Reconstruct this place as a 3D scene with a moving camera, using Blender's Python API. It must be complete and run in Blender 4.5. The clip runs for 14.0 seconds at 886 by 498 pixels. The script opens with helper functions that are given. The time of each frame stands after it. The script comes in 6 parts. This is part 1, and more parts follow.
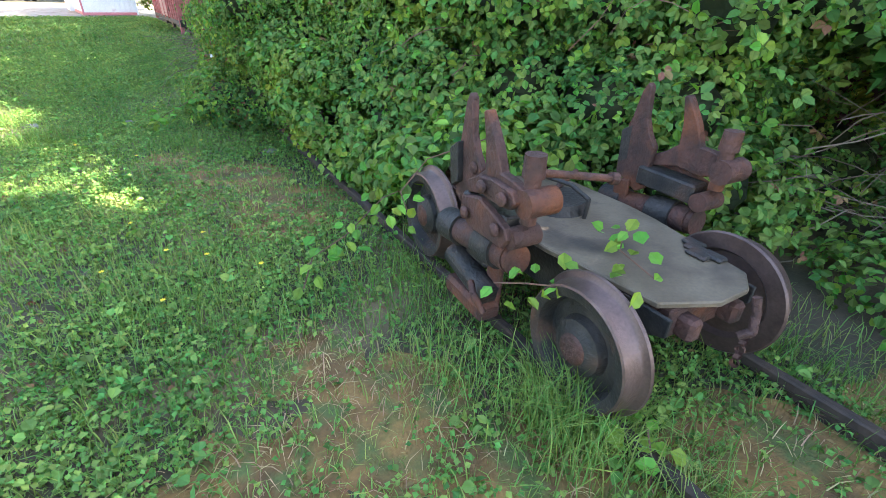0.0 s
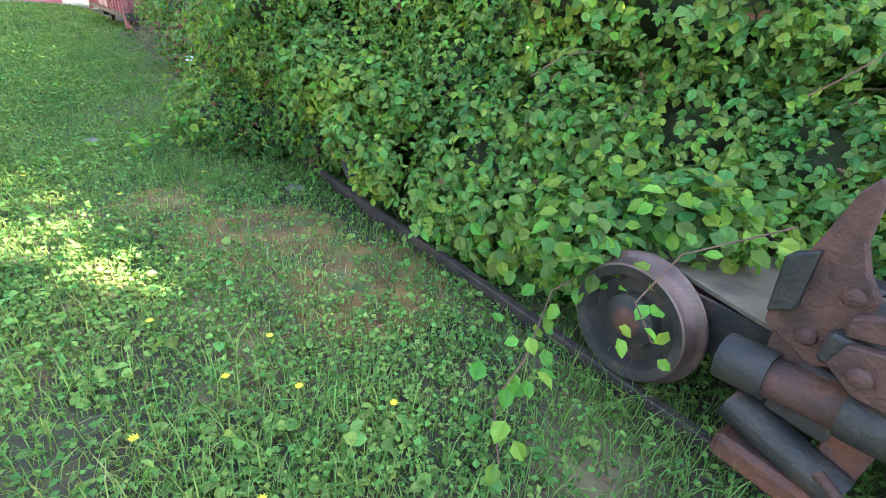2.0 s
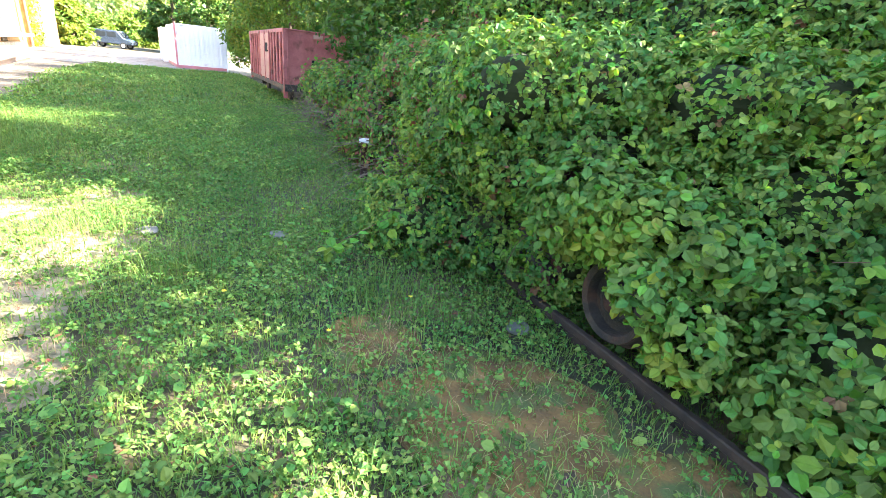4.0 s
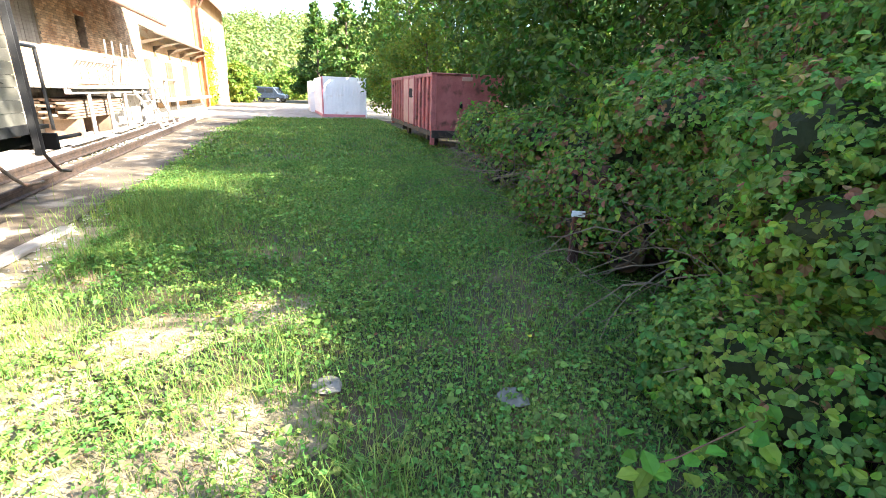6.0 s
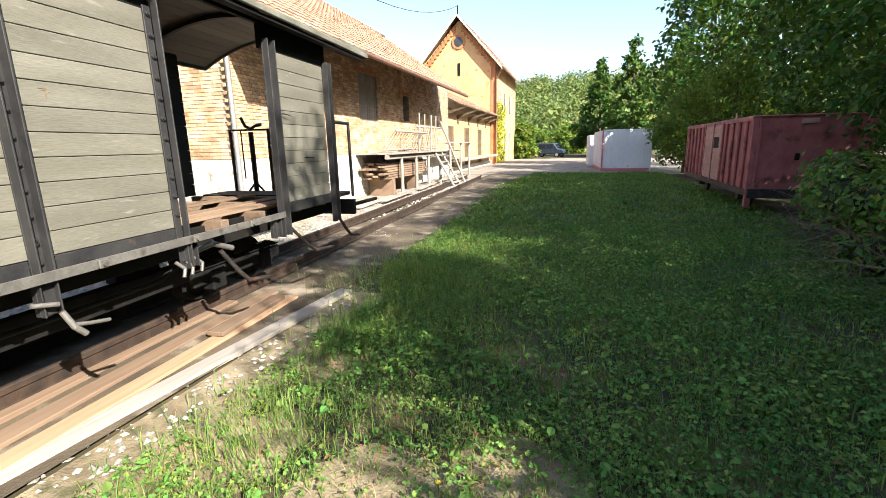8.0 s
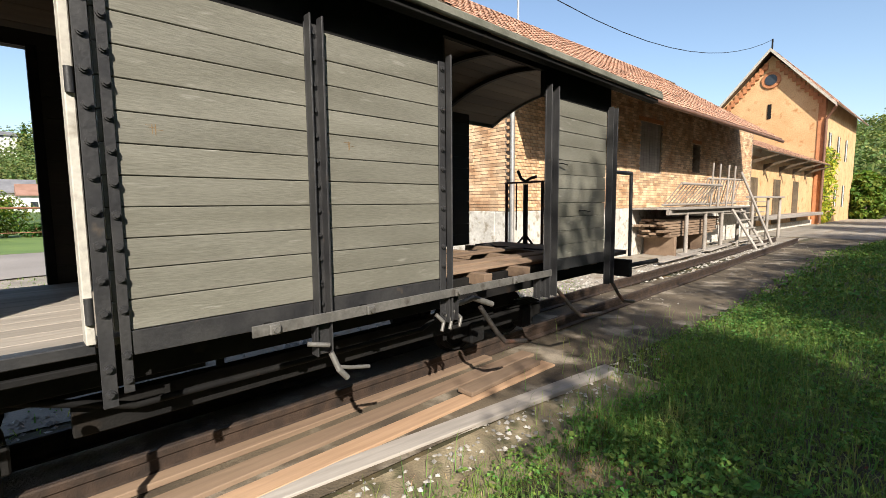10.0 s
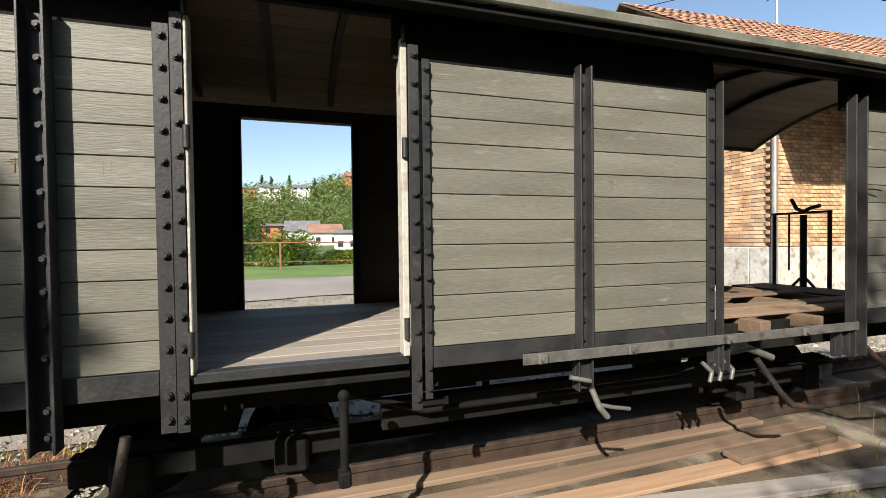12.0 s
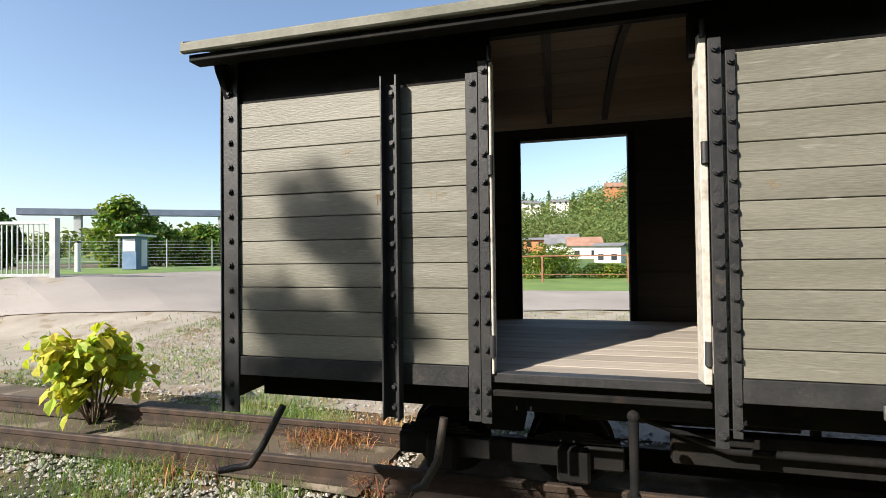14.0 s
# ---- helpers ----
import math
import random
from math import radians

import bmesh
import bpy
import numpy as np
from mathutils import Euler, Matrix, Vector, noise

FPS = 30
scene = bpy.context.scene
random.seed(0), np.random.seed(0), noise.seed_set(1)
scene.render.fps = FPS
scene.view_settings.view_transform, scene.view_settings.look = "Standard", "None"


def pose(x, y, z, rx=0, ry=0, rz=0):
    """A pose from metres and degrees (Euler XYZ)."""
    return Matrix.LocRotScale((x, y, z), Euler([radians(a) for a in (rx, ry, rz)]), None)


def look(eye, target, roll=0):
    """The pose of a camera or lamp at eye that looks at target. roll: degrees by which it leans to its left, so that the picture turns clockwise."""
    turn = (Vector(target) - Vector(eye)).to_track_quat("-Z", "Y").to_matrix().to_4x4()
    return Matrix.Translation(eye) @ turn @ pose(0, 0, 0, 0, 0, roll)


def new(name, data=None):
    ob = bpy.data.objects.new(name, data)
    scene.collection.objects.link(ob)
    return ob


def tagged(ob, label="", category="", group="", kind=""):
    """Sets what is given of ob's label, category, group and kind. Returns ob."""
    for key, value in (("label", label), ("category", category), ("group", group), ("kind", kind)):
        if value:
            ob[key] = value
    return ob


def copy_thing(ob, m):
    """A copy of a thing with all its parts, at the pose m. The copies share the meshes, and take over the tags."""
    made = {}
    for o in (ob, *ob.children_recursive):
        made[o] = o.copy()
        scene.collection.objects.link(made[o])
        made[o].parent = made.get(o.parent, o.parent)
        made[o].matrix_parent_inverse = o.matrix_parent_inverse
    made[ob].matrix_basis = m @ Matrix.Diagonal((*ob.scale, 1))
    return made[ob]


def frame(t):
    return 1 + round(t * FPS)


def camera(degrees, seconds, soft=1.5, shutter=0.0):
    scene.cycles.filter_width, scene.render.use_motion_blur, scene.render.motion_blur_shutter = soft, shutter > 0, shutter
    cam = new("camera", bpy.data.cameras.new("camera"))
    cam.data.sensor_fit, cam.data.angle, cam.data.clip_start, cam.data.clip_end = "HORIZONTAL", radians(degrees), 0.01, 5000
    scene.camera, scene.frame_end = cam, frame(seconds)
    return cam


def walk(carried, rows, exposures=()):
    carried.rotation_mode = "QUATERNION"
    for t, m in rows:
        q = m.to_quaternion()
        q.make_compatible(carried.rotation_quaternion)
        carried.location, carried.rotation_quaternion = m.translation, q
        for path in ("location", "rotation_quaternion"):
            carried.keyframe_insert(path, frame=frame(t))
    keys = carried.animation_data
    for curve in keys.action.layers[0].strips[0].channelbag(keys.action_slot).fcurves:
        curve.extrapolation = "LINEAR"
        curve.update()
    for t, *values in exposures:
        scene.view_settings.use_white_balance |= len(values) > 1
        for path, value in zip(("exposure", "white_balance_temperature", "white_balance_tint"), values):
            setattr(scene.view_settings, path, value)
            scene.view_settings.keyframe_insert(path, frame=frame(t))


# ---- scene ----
cam = camera(88.4, 14.0, soft=0.75)
PATH = [
    (0, (0.979, -4.277, 1.592), (2.016, -2.87, 0.62), 1.6),
    (0.5, (0.922, -3.97, 1.557), (2.163, -2.75, 0.571), 4.2),
    (1, (0.793, -3.63, 1.535), (2.184, -2.622, 0.509), 7.3),
    (1.5, (0.736, -3.265, 1.489), (2.068, -2.16, 0.486), 6.4),
    (2, (0.68, -2.717, 1.504), (1.922, -1.448, 0.584), 5.7),
    (2.5, (0.582, -2.237, 1.413), (1.762, -0.855, 0.576), 6.7),
    (4.8, (0.342, -0.355, 1.714), (1.183, 1.324, 1.025), 3.8),
    (5, (0.351, -0.106, 1.706), (1.146, 1.602, 1.035), 3.1),
    (5.5, (0.229, 0.514, 1.687), (0.94, 2.268, 1.038), 2.4),
    (6, (0.094, 1.039, 1.707), (0.648, 2.849, 1.063), 2.0),
    (6.5, (0.138, 1.521, 1.653), (0.509, 3.368, 0.984), 0.8),
    (7, (0.138, 1.94, 1.676), (0.196, 3.837, 1.047), 0.5),
    (7.5, (0.042, 2.347, 1.708), (-0.22, 4.253, 1.162), -0.5),
    (8, (0.018, 2.5, 1.768), (-0.538, 4.37, 1.326), -1.2),
    (8.2, (0.017, 2.543, 1.776), (-0.649, 4.388, 1.385), -1.4),
    (10.3, (-0.409, 3.044, 1.753), (-2.0, 4.244, 1.588), -0.5),
    (10.5, (-0.414, 2.998, 1.753), (-2.057, 4.13, 1.613), -0.6),
    (11, (-0.41, 2.906, 1.767), (-2.158, 3.872, 1.669), -0.7),
    (11.5, (-0.404, 2.808, 1.777), (-2.247, 3.582, 1.707), -0.6),
    (12, (-0.411, 2.72, 1.778), (-2.344, 3.23, 1.738), -0.7),
    (12.5, (-0.414, 2.657, 1.781), (-2.4, 2.895, 1.768), -1.0),
    (13, (-0.395, 2.598, 1.784), (-2.394, 2.529, 1.792), -1.1),
    (13.5, (-0.367, 2.566, 1.783), (-2.337, 2.222, 1.814), -0.8),
    (14, (-0.361, 2.582, 1.786), (-2.274, 2.002, 1.818), -0.7),
]
EXPOSURES = [(0.0, 3.95), (2.5, 4.3), (5.0, 3.7), (6.5, 3.1), (7.5, 2.3), (8.0, 1.85), (10.5, 0.95), (11.5, 0.9), (12.5, 1.05), (14.0, 1.2)]
walk(cam, [(r[0], look(*r[1:])) for r in PATH], EXPOSURES)

# ---- light and exposure ----
world = bpy.data.worlds.new("sky")
scene.world = world
world.use_nodes = True
wn = world.node_tree.nodes
sky = wn.new("ShaderNodeTexSky")
sky.sky_type = "NISHITA"
sky.sun_disc = False
SUN_EL = 34.0
SUN_TO = Vector((0.826 * math.cos(radians(SUN_EL)), -0.563 * math.cos(radians(SUN_EL)), math.sin(radians(SUN_EL))))
sky.sun_elevation = radians(SUN_EL)
sky.sun_rotation = math.atan2(SUN_TO.x, SUN_TO.y)
sky.air_density, sky.dust_density, sky.ozone_density = 1.0, 1.2, 1.0
world.node_tree.links.new(sky.outputs[0], wn["Background"].inputs[0])
wn["Background"].inputs[1].default_value = 0.1
sun = new("sun", bpy.data.lights.new("sun", "SUN"))
sun.data.energy, sun.data.angle, sun.data.color = 4.9, radians(0.53), (1.0, 0.93, 0.82)
sun.matrix_world = look((0, 0, 50), Vector((0, 0, 50)) - SUN_TO)

# ---- materials ----


def material(name, low, high, rough=0.8, metal=0.0, scale=6.0, fine=60.0, bump=0.25, stretch=(1, 1, 1), third=None, third_at=0.62,
             leafy=0.0, vary=0.0, island=False, spec=0.4, third_scale=2.0):
    """Two-tone surface with stains at a large scale, grain at a small one, and relief."""
    m = bpy.data.materials.new(name)
    m.use_nodes = True
    nt = m.node_tree
    n, li = nt.nodes, nt.links
    b = n["Principled BSDF"]
    co = n.new("ShaderNodeTexCoord")
    mp = n.new("ShaderNodeMapping")
    mp.inputs["Scale"].default_value = stretch
    li.new(co.outputs["Object"], mp.inputs[0])

    def noise_tex(s, detail=5.0):
        t = n.new("ShaderNodeTexNoise")
        t.inputs["Scale"].default_value, t.inputs["Detail"].default_value = s, detail
        li.new(mp.outputs[0], t.inputs["Vector"])
        return t.outputs["Fac"]

    def ramp(src, a, c):
        r = n.new("ShaderNodeMapRange")
        r.inputs["From Min"].default_value, r.inputs["From Max"].default_value = a, c
        li.new(src, r.inputs["Value"])
        return r.outputs[0]

    def mix(fac, a, c, kind="MIX"):
        x = n.new("ShaderNodeMix")
        x.data_type, x.blend_type = "RGBA", kind
        for sock, v in ((x.inputs[0], fac), (x.inputs[6], a), (x.inputs[7], c)):
            if hasattr(v, "links"):
                li.new(v, sock)
            else:
                sock.default_value = (*v, 1) if isinstance(v, tuple) else v
        return x.outputs[2]

    big, small = noise_tex(scale), noise_tex(fine, 3.0)
    col = mix(ramp(big, 0.34, 0.66), low, high)
    if third:
        col = mix(ramp(noise_tex(third_scale, 6.0), third_at - 0.06, third_at + 0.08), col, third)
    col = mix(0.35, col, mix(ramp(small, 0.3, 0.7), (0.35, 0.35, 0.35), (1.0, 1.0, 1.0)), "MULTIPLY")
    if vary:
        rnd = n.new("ShaderNodeNewGeometry").outputs["Random Per Island"] if island else n.new("ShaderNodeObjectInfo").outputs["Random"]
        h = n.new("ShaderNodeHueSaturation")
        v1 = n.new("ShaderNodeMapRange")
        v1.inputs["To Min"].default_value, v1.inputs["To Max"].default_value = 1 - vary, 1 + vary
        li.new(rnd, v1.inputs["Value"])
        li.new(v1.outputs[0], h.inputs["Value"])
        if leafy:
            w = n.new("ShaderNodeMath")
            w.operation = "FRACT"
            w2 = n.new("ShaderNodeMath")
            w2.operation = "MULTIPLY"
            w2.inputs[1].default_value = 7.31
            li.new(rnd, w2.inputs[0])
            li.new(w2.outputs[0], w.inputs[0])
            v2 = n.new("ShaderNodeMapRange")
            v2.inputs["To Min"].default_value, v2.inputs["To Max"].default_value = 0.44, 0.525
            li.new(w.outputs[0], v2.inputs["Value"])
            li.new(v2.outputs[0], h.inputs["Hue"])
        li.new(col, h.inputs["Color"])
        col = h.outputs[0]
    li.new(col, b.inputs["Base Color"])
    rr = n.new("ShaderNodeMapRange")
    rr.inputs["To Min"].default_value, rr.inputs["To Max"].default_value = max(rough - 0.12, 0.05), min(rough + 0.12, 1)
    li.new(small, rr.inputs["Value"])
    li.new(rr.outputs[0], b.inputs["Roughness"])
    b.inputs["Metallic"].default_value = metal
    b.inputs["Specular IOR Level"].default_value = 0.22 if leafy else spec
    if bump:
        bp = n.new("ShaderNodeBump")
        bp.inputs["Strength"].default_value, bp.inputs["Distance"].default_value = bump, 0.01
        li.new(small, bp.inputs["Height"])
        li.new(bp.outputs[0], b.inputs["Normal"])
    if leafy:
        tr = n.new("ShaderNodeBsdfTranslucent")
        li.new(mix(1.0, col, (1.25, 1.3, 0.55), "MULTIPLY"), tr.inputs[0])
        ms = n.new("ShaderNodeMixShader")
        ms.inputs[0].default_value = leafy
        li.new(b.outputs[0], ms.inputs[1])
        li.new(tr.outputs[0], ms.inputs[2])
        li.new(ms.outputs[0], n["Material Output"].inputs[0])
    return m


M = {}
M["leaf"] = material("bramble_leaf", (0.055, 0.15, 0.035), (0.125, 0.24, 0.05), 0.62, leafy=0.35, vary=0.35, island=True, scale=1.2, fine=30, bump=0, third=(0.17, 0.26, 0.035), third_at=0.6, third_scale=1.4)
M["leaf_fresh"] = material("bramble_leaf_fresh", (0.10, 0.24, 0.03), (0.16, 0.32, 0.045), 0.5, leafy=0.4, vary=0.3, island=True, scale=2, fine=30, bump=0)
M["leaf_tree"] = material("tree_leaf", (0.03, 0.085, 0.016), (0.06, 0.14, 0.022), 0.55, leafy=0.3, vary=0.35, island=True, scale=0.5, fine=8, bump=0)
M["leaf_light"] = material("light_tree_leaf", (0.08, 0.16, 0.025), (0.15, 0.24, 0.04), 0.55, leafy=0.35, vary=0.3, island=True, scale=0.5, fine=8, bump=0)
M["leaf_shrub"] = material("yellow_shrub_leaf", (0.36, 0.44, 0.05), (0.50, 0.54, 0.07), 0.5, leafy=0.4, vary=0.2, island=True, scale=3, fine=40, bump=0)
M["leaf_dead"] = material("withered_leaf", (0.16, 0.09, 0.04), (0.25, 0.17, 0.07), 0.8, leafy=0.2, vary=0.4, island=True, scale=3, fine=40, bump=0)
M["hill_leaf"] = material("hill_leaf", (0.075, 0.13, 0.042), (0.17, 0.225, 0.07), 0.7, leafy=0.25, vary=0.35, island=True, scale=0.03, fine=0.3, bump=0)
M["grass"] = material("grass_blade", (0.088, 0.20, 0.044), (0.18, 0.295, 0.072), 0.55, leafy=0.35, vary=0.35, island=True, scale=0.8, fine=9, bump=0, third=(0.25, 0.27, 0.09), third_at=0.63)
M["herb"] = material("herb_leaf", (0.078, 0.195, 0.042), (0.155, 0.285, 0.062), 0.65, leafy=0.3, vary=0.45, island=True, scale=1.5, fine=20, bump=0)
M["soil"] = material("grassy_soil", (0.035, 0.042, 0.017), (0.085, 0.06, 0.034), 0.95, scale=0.9, fine=35, bump=0.8, third=(0.19, 0.13, 0.065), third_at=0.58, third_scale=1.1)
M["hillside"] = material("hillside_grass", (0.05, 0.10, 0.025), (0.10, 0.15, 0.04), 0.95, scale=0.02, fine=0.4, bump=0.3)
M["verge"] = material("mown_verge_grass", (0.10, 0.165, 0.04), (0.15, 0.22, 0.055), 0.9, scale=0.4, fine=18, bump=0.7)
M["gravel"] = material("pale_gravel", (0.24, 0.21, 0.17), (0.34, 0.30, 0.25), 0.95, scale=1.2, fine=55, bump=1.0, third=(0.18, 0.13, 0.08), third_at=0.6)
M["pebble"] = material("gravel_stone", (0.22, 0.20, 0.17), (0.40, 0.37, 0.33), 0.85, scale=5, fine=60, bump=0.3, vary=0.4, island=True)
M["ballast"] = material("brown_ballast", (0.06, 0.045, 0.03), (0.13, 0.10, 0.065), 0.95, scale=1.5, fine=50, bump=1.0, third=(0.30, 0.25, 0.19), third_at=0.6)
M["asphalt"] = material("worn_asphalt", (0.23, 0.205, 0.185), (0.30, 0.268, 0.243), 0.9, scale=0.3, fine=90, bump=0.4)
M["rail"] = material("rusty_rail", (0.03, 0.022, 0.018), (0.07, 0.045, 0.032), 0.75, metal=0.3, scale=8, fine=90, bump=0.4)
M["rust"] = material("brown_rusty_iron", (0.045, 0.024, 0.019), (0.105, 0.046, 0.034), 0.75, metal=0.25, scale=9, fine=55, bump=0.9, third=(0.15, 0.05, 0.022), third_at=0.55, third_scale=4)
M["rust_dark"] = material("dark_greasy_iron", (0.022, 0.020, 0.018), (0.055, 0.043, 0.036), 0.6, metal=0.3, scale=8, fine=55, bump=0.7, third=(0.11, 0.05, 0.03), third_at=0.62, third_scale=4)
M["tread"] = material("worn_wheel_tread", (0.095, 0.058, 0.048), (0.15, 0.095, 0.08), 0.45, metal=0.6, scale=9, fine=80, bump=0.2)
M["plate"] = material("weathered_steel_plate", (0.115, 0.082, 0.052), (0.185, 0.138, 0.092), 0.7, metal=0.25, scale=4, fine=60, bump=0.25, third=(0.06, 0.045, 0.035), third_at=0.6, third_scale=3)
M["board"] = material("grey_green_painted_board", (0.128, 0.122, 0.096), (0.190, 0.183, 0.150), 0.55, scale=4.5, fine=130, bump=0.2, stretch=(1, 0.14, 1), vary=0.10, third=(0.27, 0.26, 0.225), third_at=0.69, third_scale=30)
M["iron"] = material("dark_grey_painted_iron", (0.023, 0.023, 0.025), (0.042, 0.041, 0.041), 0.5, metal=0.1, scale=5, fine=60, bump=0.15, third=(0.10, 0.075, 0.055), third_at=0.72, third_scale=9)
# black iron; the shade under the wagon is put into this colour too
M["iron_black_shade"] = material("black_iron_with_shade", (0.006, 0.006, 0.0065), (0.014, 0.013, 0.012), 0.8, scale=5, fine=60, bump=0.2, third=(0.025, 0.018, 0.013), third_at=0.68, third_scale=6, spec=0.15)
M["bar"] = material("grey_flat_bar", (0.12, 0.115, 0.105), (0.18, 0.17, 0.155), 0.5, metal=0.3, scale=6, fine=60, bump=0.2, third=(0.09, 0.08, 0.07), third_at=0.6, third_scale=9)
M["wood_in"] = material("brown_interior_board", (0.085, 0.060, 0.036), (0.15, 0.105, 0.062), 0.7, scale=2.5, fine=40, bump=0.3, stretch=(1, 0.1, 1), vary=0.2)
# darker copy of the interior board, with the wagon's inner shade in its colour
M["wood_dark_shaded"] = material("shaded_interior_board", (0.018, 0.015, 0.012), (0.035, 0.028, 0.022), 0.75, scale=2.5, fine=40, bump=0.3, stretch=(1, 0.1, 1), vary=0.2)
M["floorboard"] = material("bleached_floorboard", (0.27, 0.235, 0.20), (0.38, 0.335, 0.285), 0.8, scale=2.0, fine=30, bump=0.4, stretch=(1, 0.1, 1), vary=0.15, third=(0.18, 0.15, 0.12), third_at=0.6)
M["plank"] = material("weathered_pine_plank", (0.30, 0.185, 0.11), (0.46, 0.30, 0.185), 0.8, scale=1.5, fine=30, bump=0.4, stretch=(1, 0.08, 1), vary=0.25, third=(0.15, 0.10, 0.07), third_at=0.6)
M["plank_grey"] = material("grey_weathered_plank", (0.25, 0.22, 0.19), (0.38, 0.34, 0.30), 0.85, scale=1.5, fine=30, bump=0.4, stretch=(1, 0.08, 1), vary=0.15)
M["roof_felt"] = material("grey_green_roof_sheet", (0.105, 0.105, 0.08), (0.19, 0.185, 0.15), 0.75, scale=3, fine=40, bump=0.2)
M["bare_wood"] = material("pale_bare_wood_edge", (0.40, 0.37, 0.32), (0.52, 0.49, 0.43), 0.8, scale=4, fine=40, bump=0.3, third=(0.25, 0.22, 0.18), third_at=0.62, third_scale=8)
M["brick"] = material("orange_brick", (0.46, 0.25, 0.12), (0.66, 0.45, 0.27), 0.9, scale=9, fine=70, bump=0.4, vary=0.34)
M["brick_far"] = material("orange_brick_far", (0.44, 0.25, 0.13), (0.66, 0.47, 0.30), 0.9, scale=2, fine=40, bump=0.4, vary=0.34, island=True)
M["mortar"] = material("sandy_mortar", (0.15, 0.11, 0.08), (0.30, 0.24, 0.18), 0.95, scale=5, fine=60, bump=0.5)
M["rubble"] = material("whitewashed_rubble", (0.46, 0.43, 0.38), (0.62, 0.59, 0.53), 0.95, scale=2.5, fine=14, bump=1.0, third=(0.30, 0.26, 0.2), third_at=0.6, third_scale=6)
M["plaster"] = material("orange_plaster", (0.52, 0.32, 0.155), (0.62, 0.40, 0.21), 0.9, scale=0.8, fine=12, bump=0.2, third=(0.42, 0.20, 0.08), third_at=0.62)
M["trim"] = material("red_brick_trim", (0.40, 0.16, 0.07), (0.50, 0.22, 0.10), 0.9, scale=3, fine=30, bump=0.3)
M["tile"] = material("clay_roof_tile", (0.36, 0.185, 0.115), (0.50, 0.295, 0.20), 0.85, scale=3, fine=30, bump=0.3, vary=0.25, island=True, third=(0.22, 0.13, 0.09), third_at=0.62)
M["zinc"] = material("grey_zinc", (0.38, 0.36, 0.34), (0.50, 0.48, 0.45), 0.45, metal=0.6, scale=4, fine=40, bump=0.1)
M["pipe_brown"] = material("brown_downpipe", (0.16, 0.08, 0.05), (0.22, 0.12, 0.08), 0.5, metal=0.2, scale=4, fine=40, bump=0.1)
M["red"] = material("faded_red_paint", (0.29, 0.075, 0.072), (0.41, 0.13, 0.12), 0.65, scale=2.5, fine=40, bump=0.2, third=(0.12, 0.04, 0.03), third_at=0.6, third_scale=3)
M["red_board"] = material("bleached_pink_board", (0.40, 0.22, 0.17), (0.50, 0.30, 0.24), 0.8, scale=3, fine=40, bump=0.3)
M["white"] = material("white_container_paint", (0.72, 0.72, 0.74), (0.82, 0.82, 0.83), 0.5, scale=1, fine=30, bump=0.1, third=(0.62, 0.55, 0.52), third_at=0.66)
M["pinkframe"] = material("red_container_frame", (0.50, 0.16, 0.18), (0.58, 0.22, 0.24), 0.5, scale=2, fine=30, bump=0.1)
M["white_wall"] = material("white_house_wall", (0.72, 0.71, 0.68), (0.82, 0.81, 0.78), 0.85, scale=0.3, fine=5, bump=0.1)
M["house_roof"] = material("house_roof", (0.24, 0.13, 0.09), (0.33, 0.19, 0.14), 0.85, scale=0.5, fine=5, bump=0.2)
M["house_grey_roof"] = material("house_grey_roof", (0.13, 0.13, 0.14), (0.20, 0.20, 0.21), 0.85, scale=0.5, fine=5, bump=0.2)
M["glass"] = material("dark_window_glass", (0.02, 0.025, 0.03), (0.04, 0.045, 0.05), 0.15, scale=0.5, fine=3, bump=0, spec=0.6)
M["concrete"] = material("bridge_concrete", (0.33, 0.34, 0.35), (0.42, 0.43, 0.44), 0.9, scale=0.1, fine=1, bump=0.1)
M["steel_blue"] = material("blue_grey_bridge_steel", (0.07, 0.10, 0.15), (0.10, 0.13, 0.19), 0.6, scale=0.1, fine=1, bump=0)
M["galv"] = material("galvanised_steel", (0.42, 0.43, 0.44), (0.55, 0.56, 0.57), 0.4, metal=0.5, scale=4, fine=40, bump=0.1)
M["fence_rust"] = material("rusty_fence_steel", (0.20, 0.09, 0.05), (0.30, 0.14, 0.08), 0.8, metal=0.2, scale=4, fine=40, bump=0.2)
M["blue_box"] = material("blue_cabinet_paint", (0.10, 0.17, 0.28), (0.16, 0.24, 0.36), 0.5, scale=2, fine=30, bump=0.1)
M["bark"] = material("bark", (0.06, 0.045, 0.03), (0.12, 0.09, 0.065), 0.95, scale=5, fine=30, bump=0.8, stretch=(1, 1, 0.2))
M["twig"] = material("bramble_twig", (0.10, 0.075, 0.05), (0.19, 0.14, 0.095), 0.85, scale=5, fine=40, bump=0.3)
M["cane"] = material("red_bramble_cane", (0.10, 0.045, 0.03), (0.15, 0.075, 0.04), 0.7, scale=5, fine=40, bump=0.2)
# near-black green that stands for the deep shade inside the hedge
M["core_shade"] = material("dark_hedge_core_shade", (0.02, 0.03, 0.010), (0.045, 0.05, 0.018), 1.0, scale=2, fine=20, bump=1.0)
M["moss"] = material("dry_moss", (0.11, 0.06, 0.022), (0.25, 0.14, 0.042), 0.95, scale=4, fine=60, bump=1.0, third=(0.09, 0.11, 0.03), third_at=0.55, third_scale=5)
M["dry_earth"] = material("dry_sandy_earth", (0.17, 0.13, 0.08), (0.33, 0.27, 0.17), 0.95, scale=4, fine=60, bump=1.0, third=(0.11, 0.10, 0.05), third_at=0.58, third_scale=5)
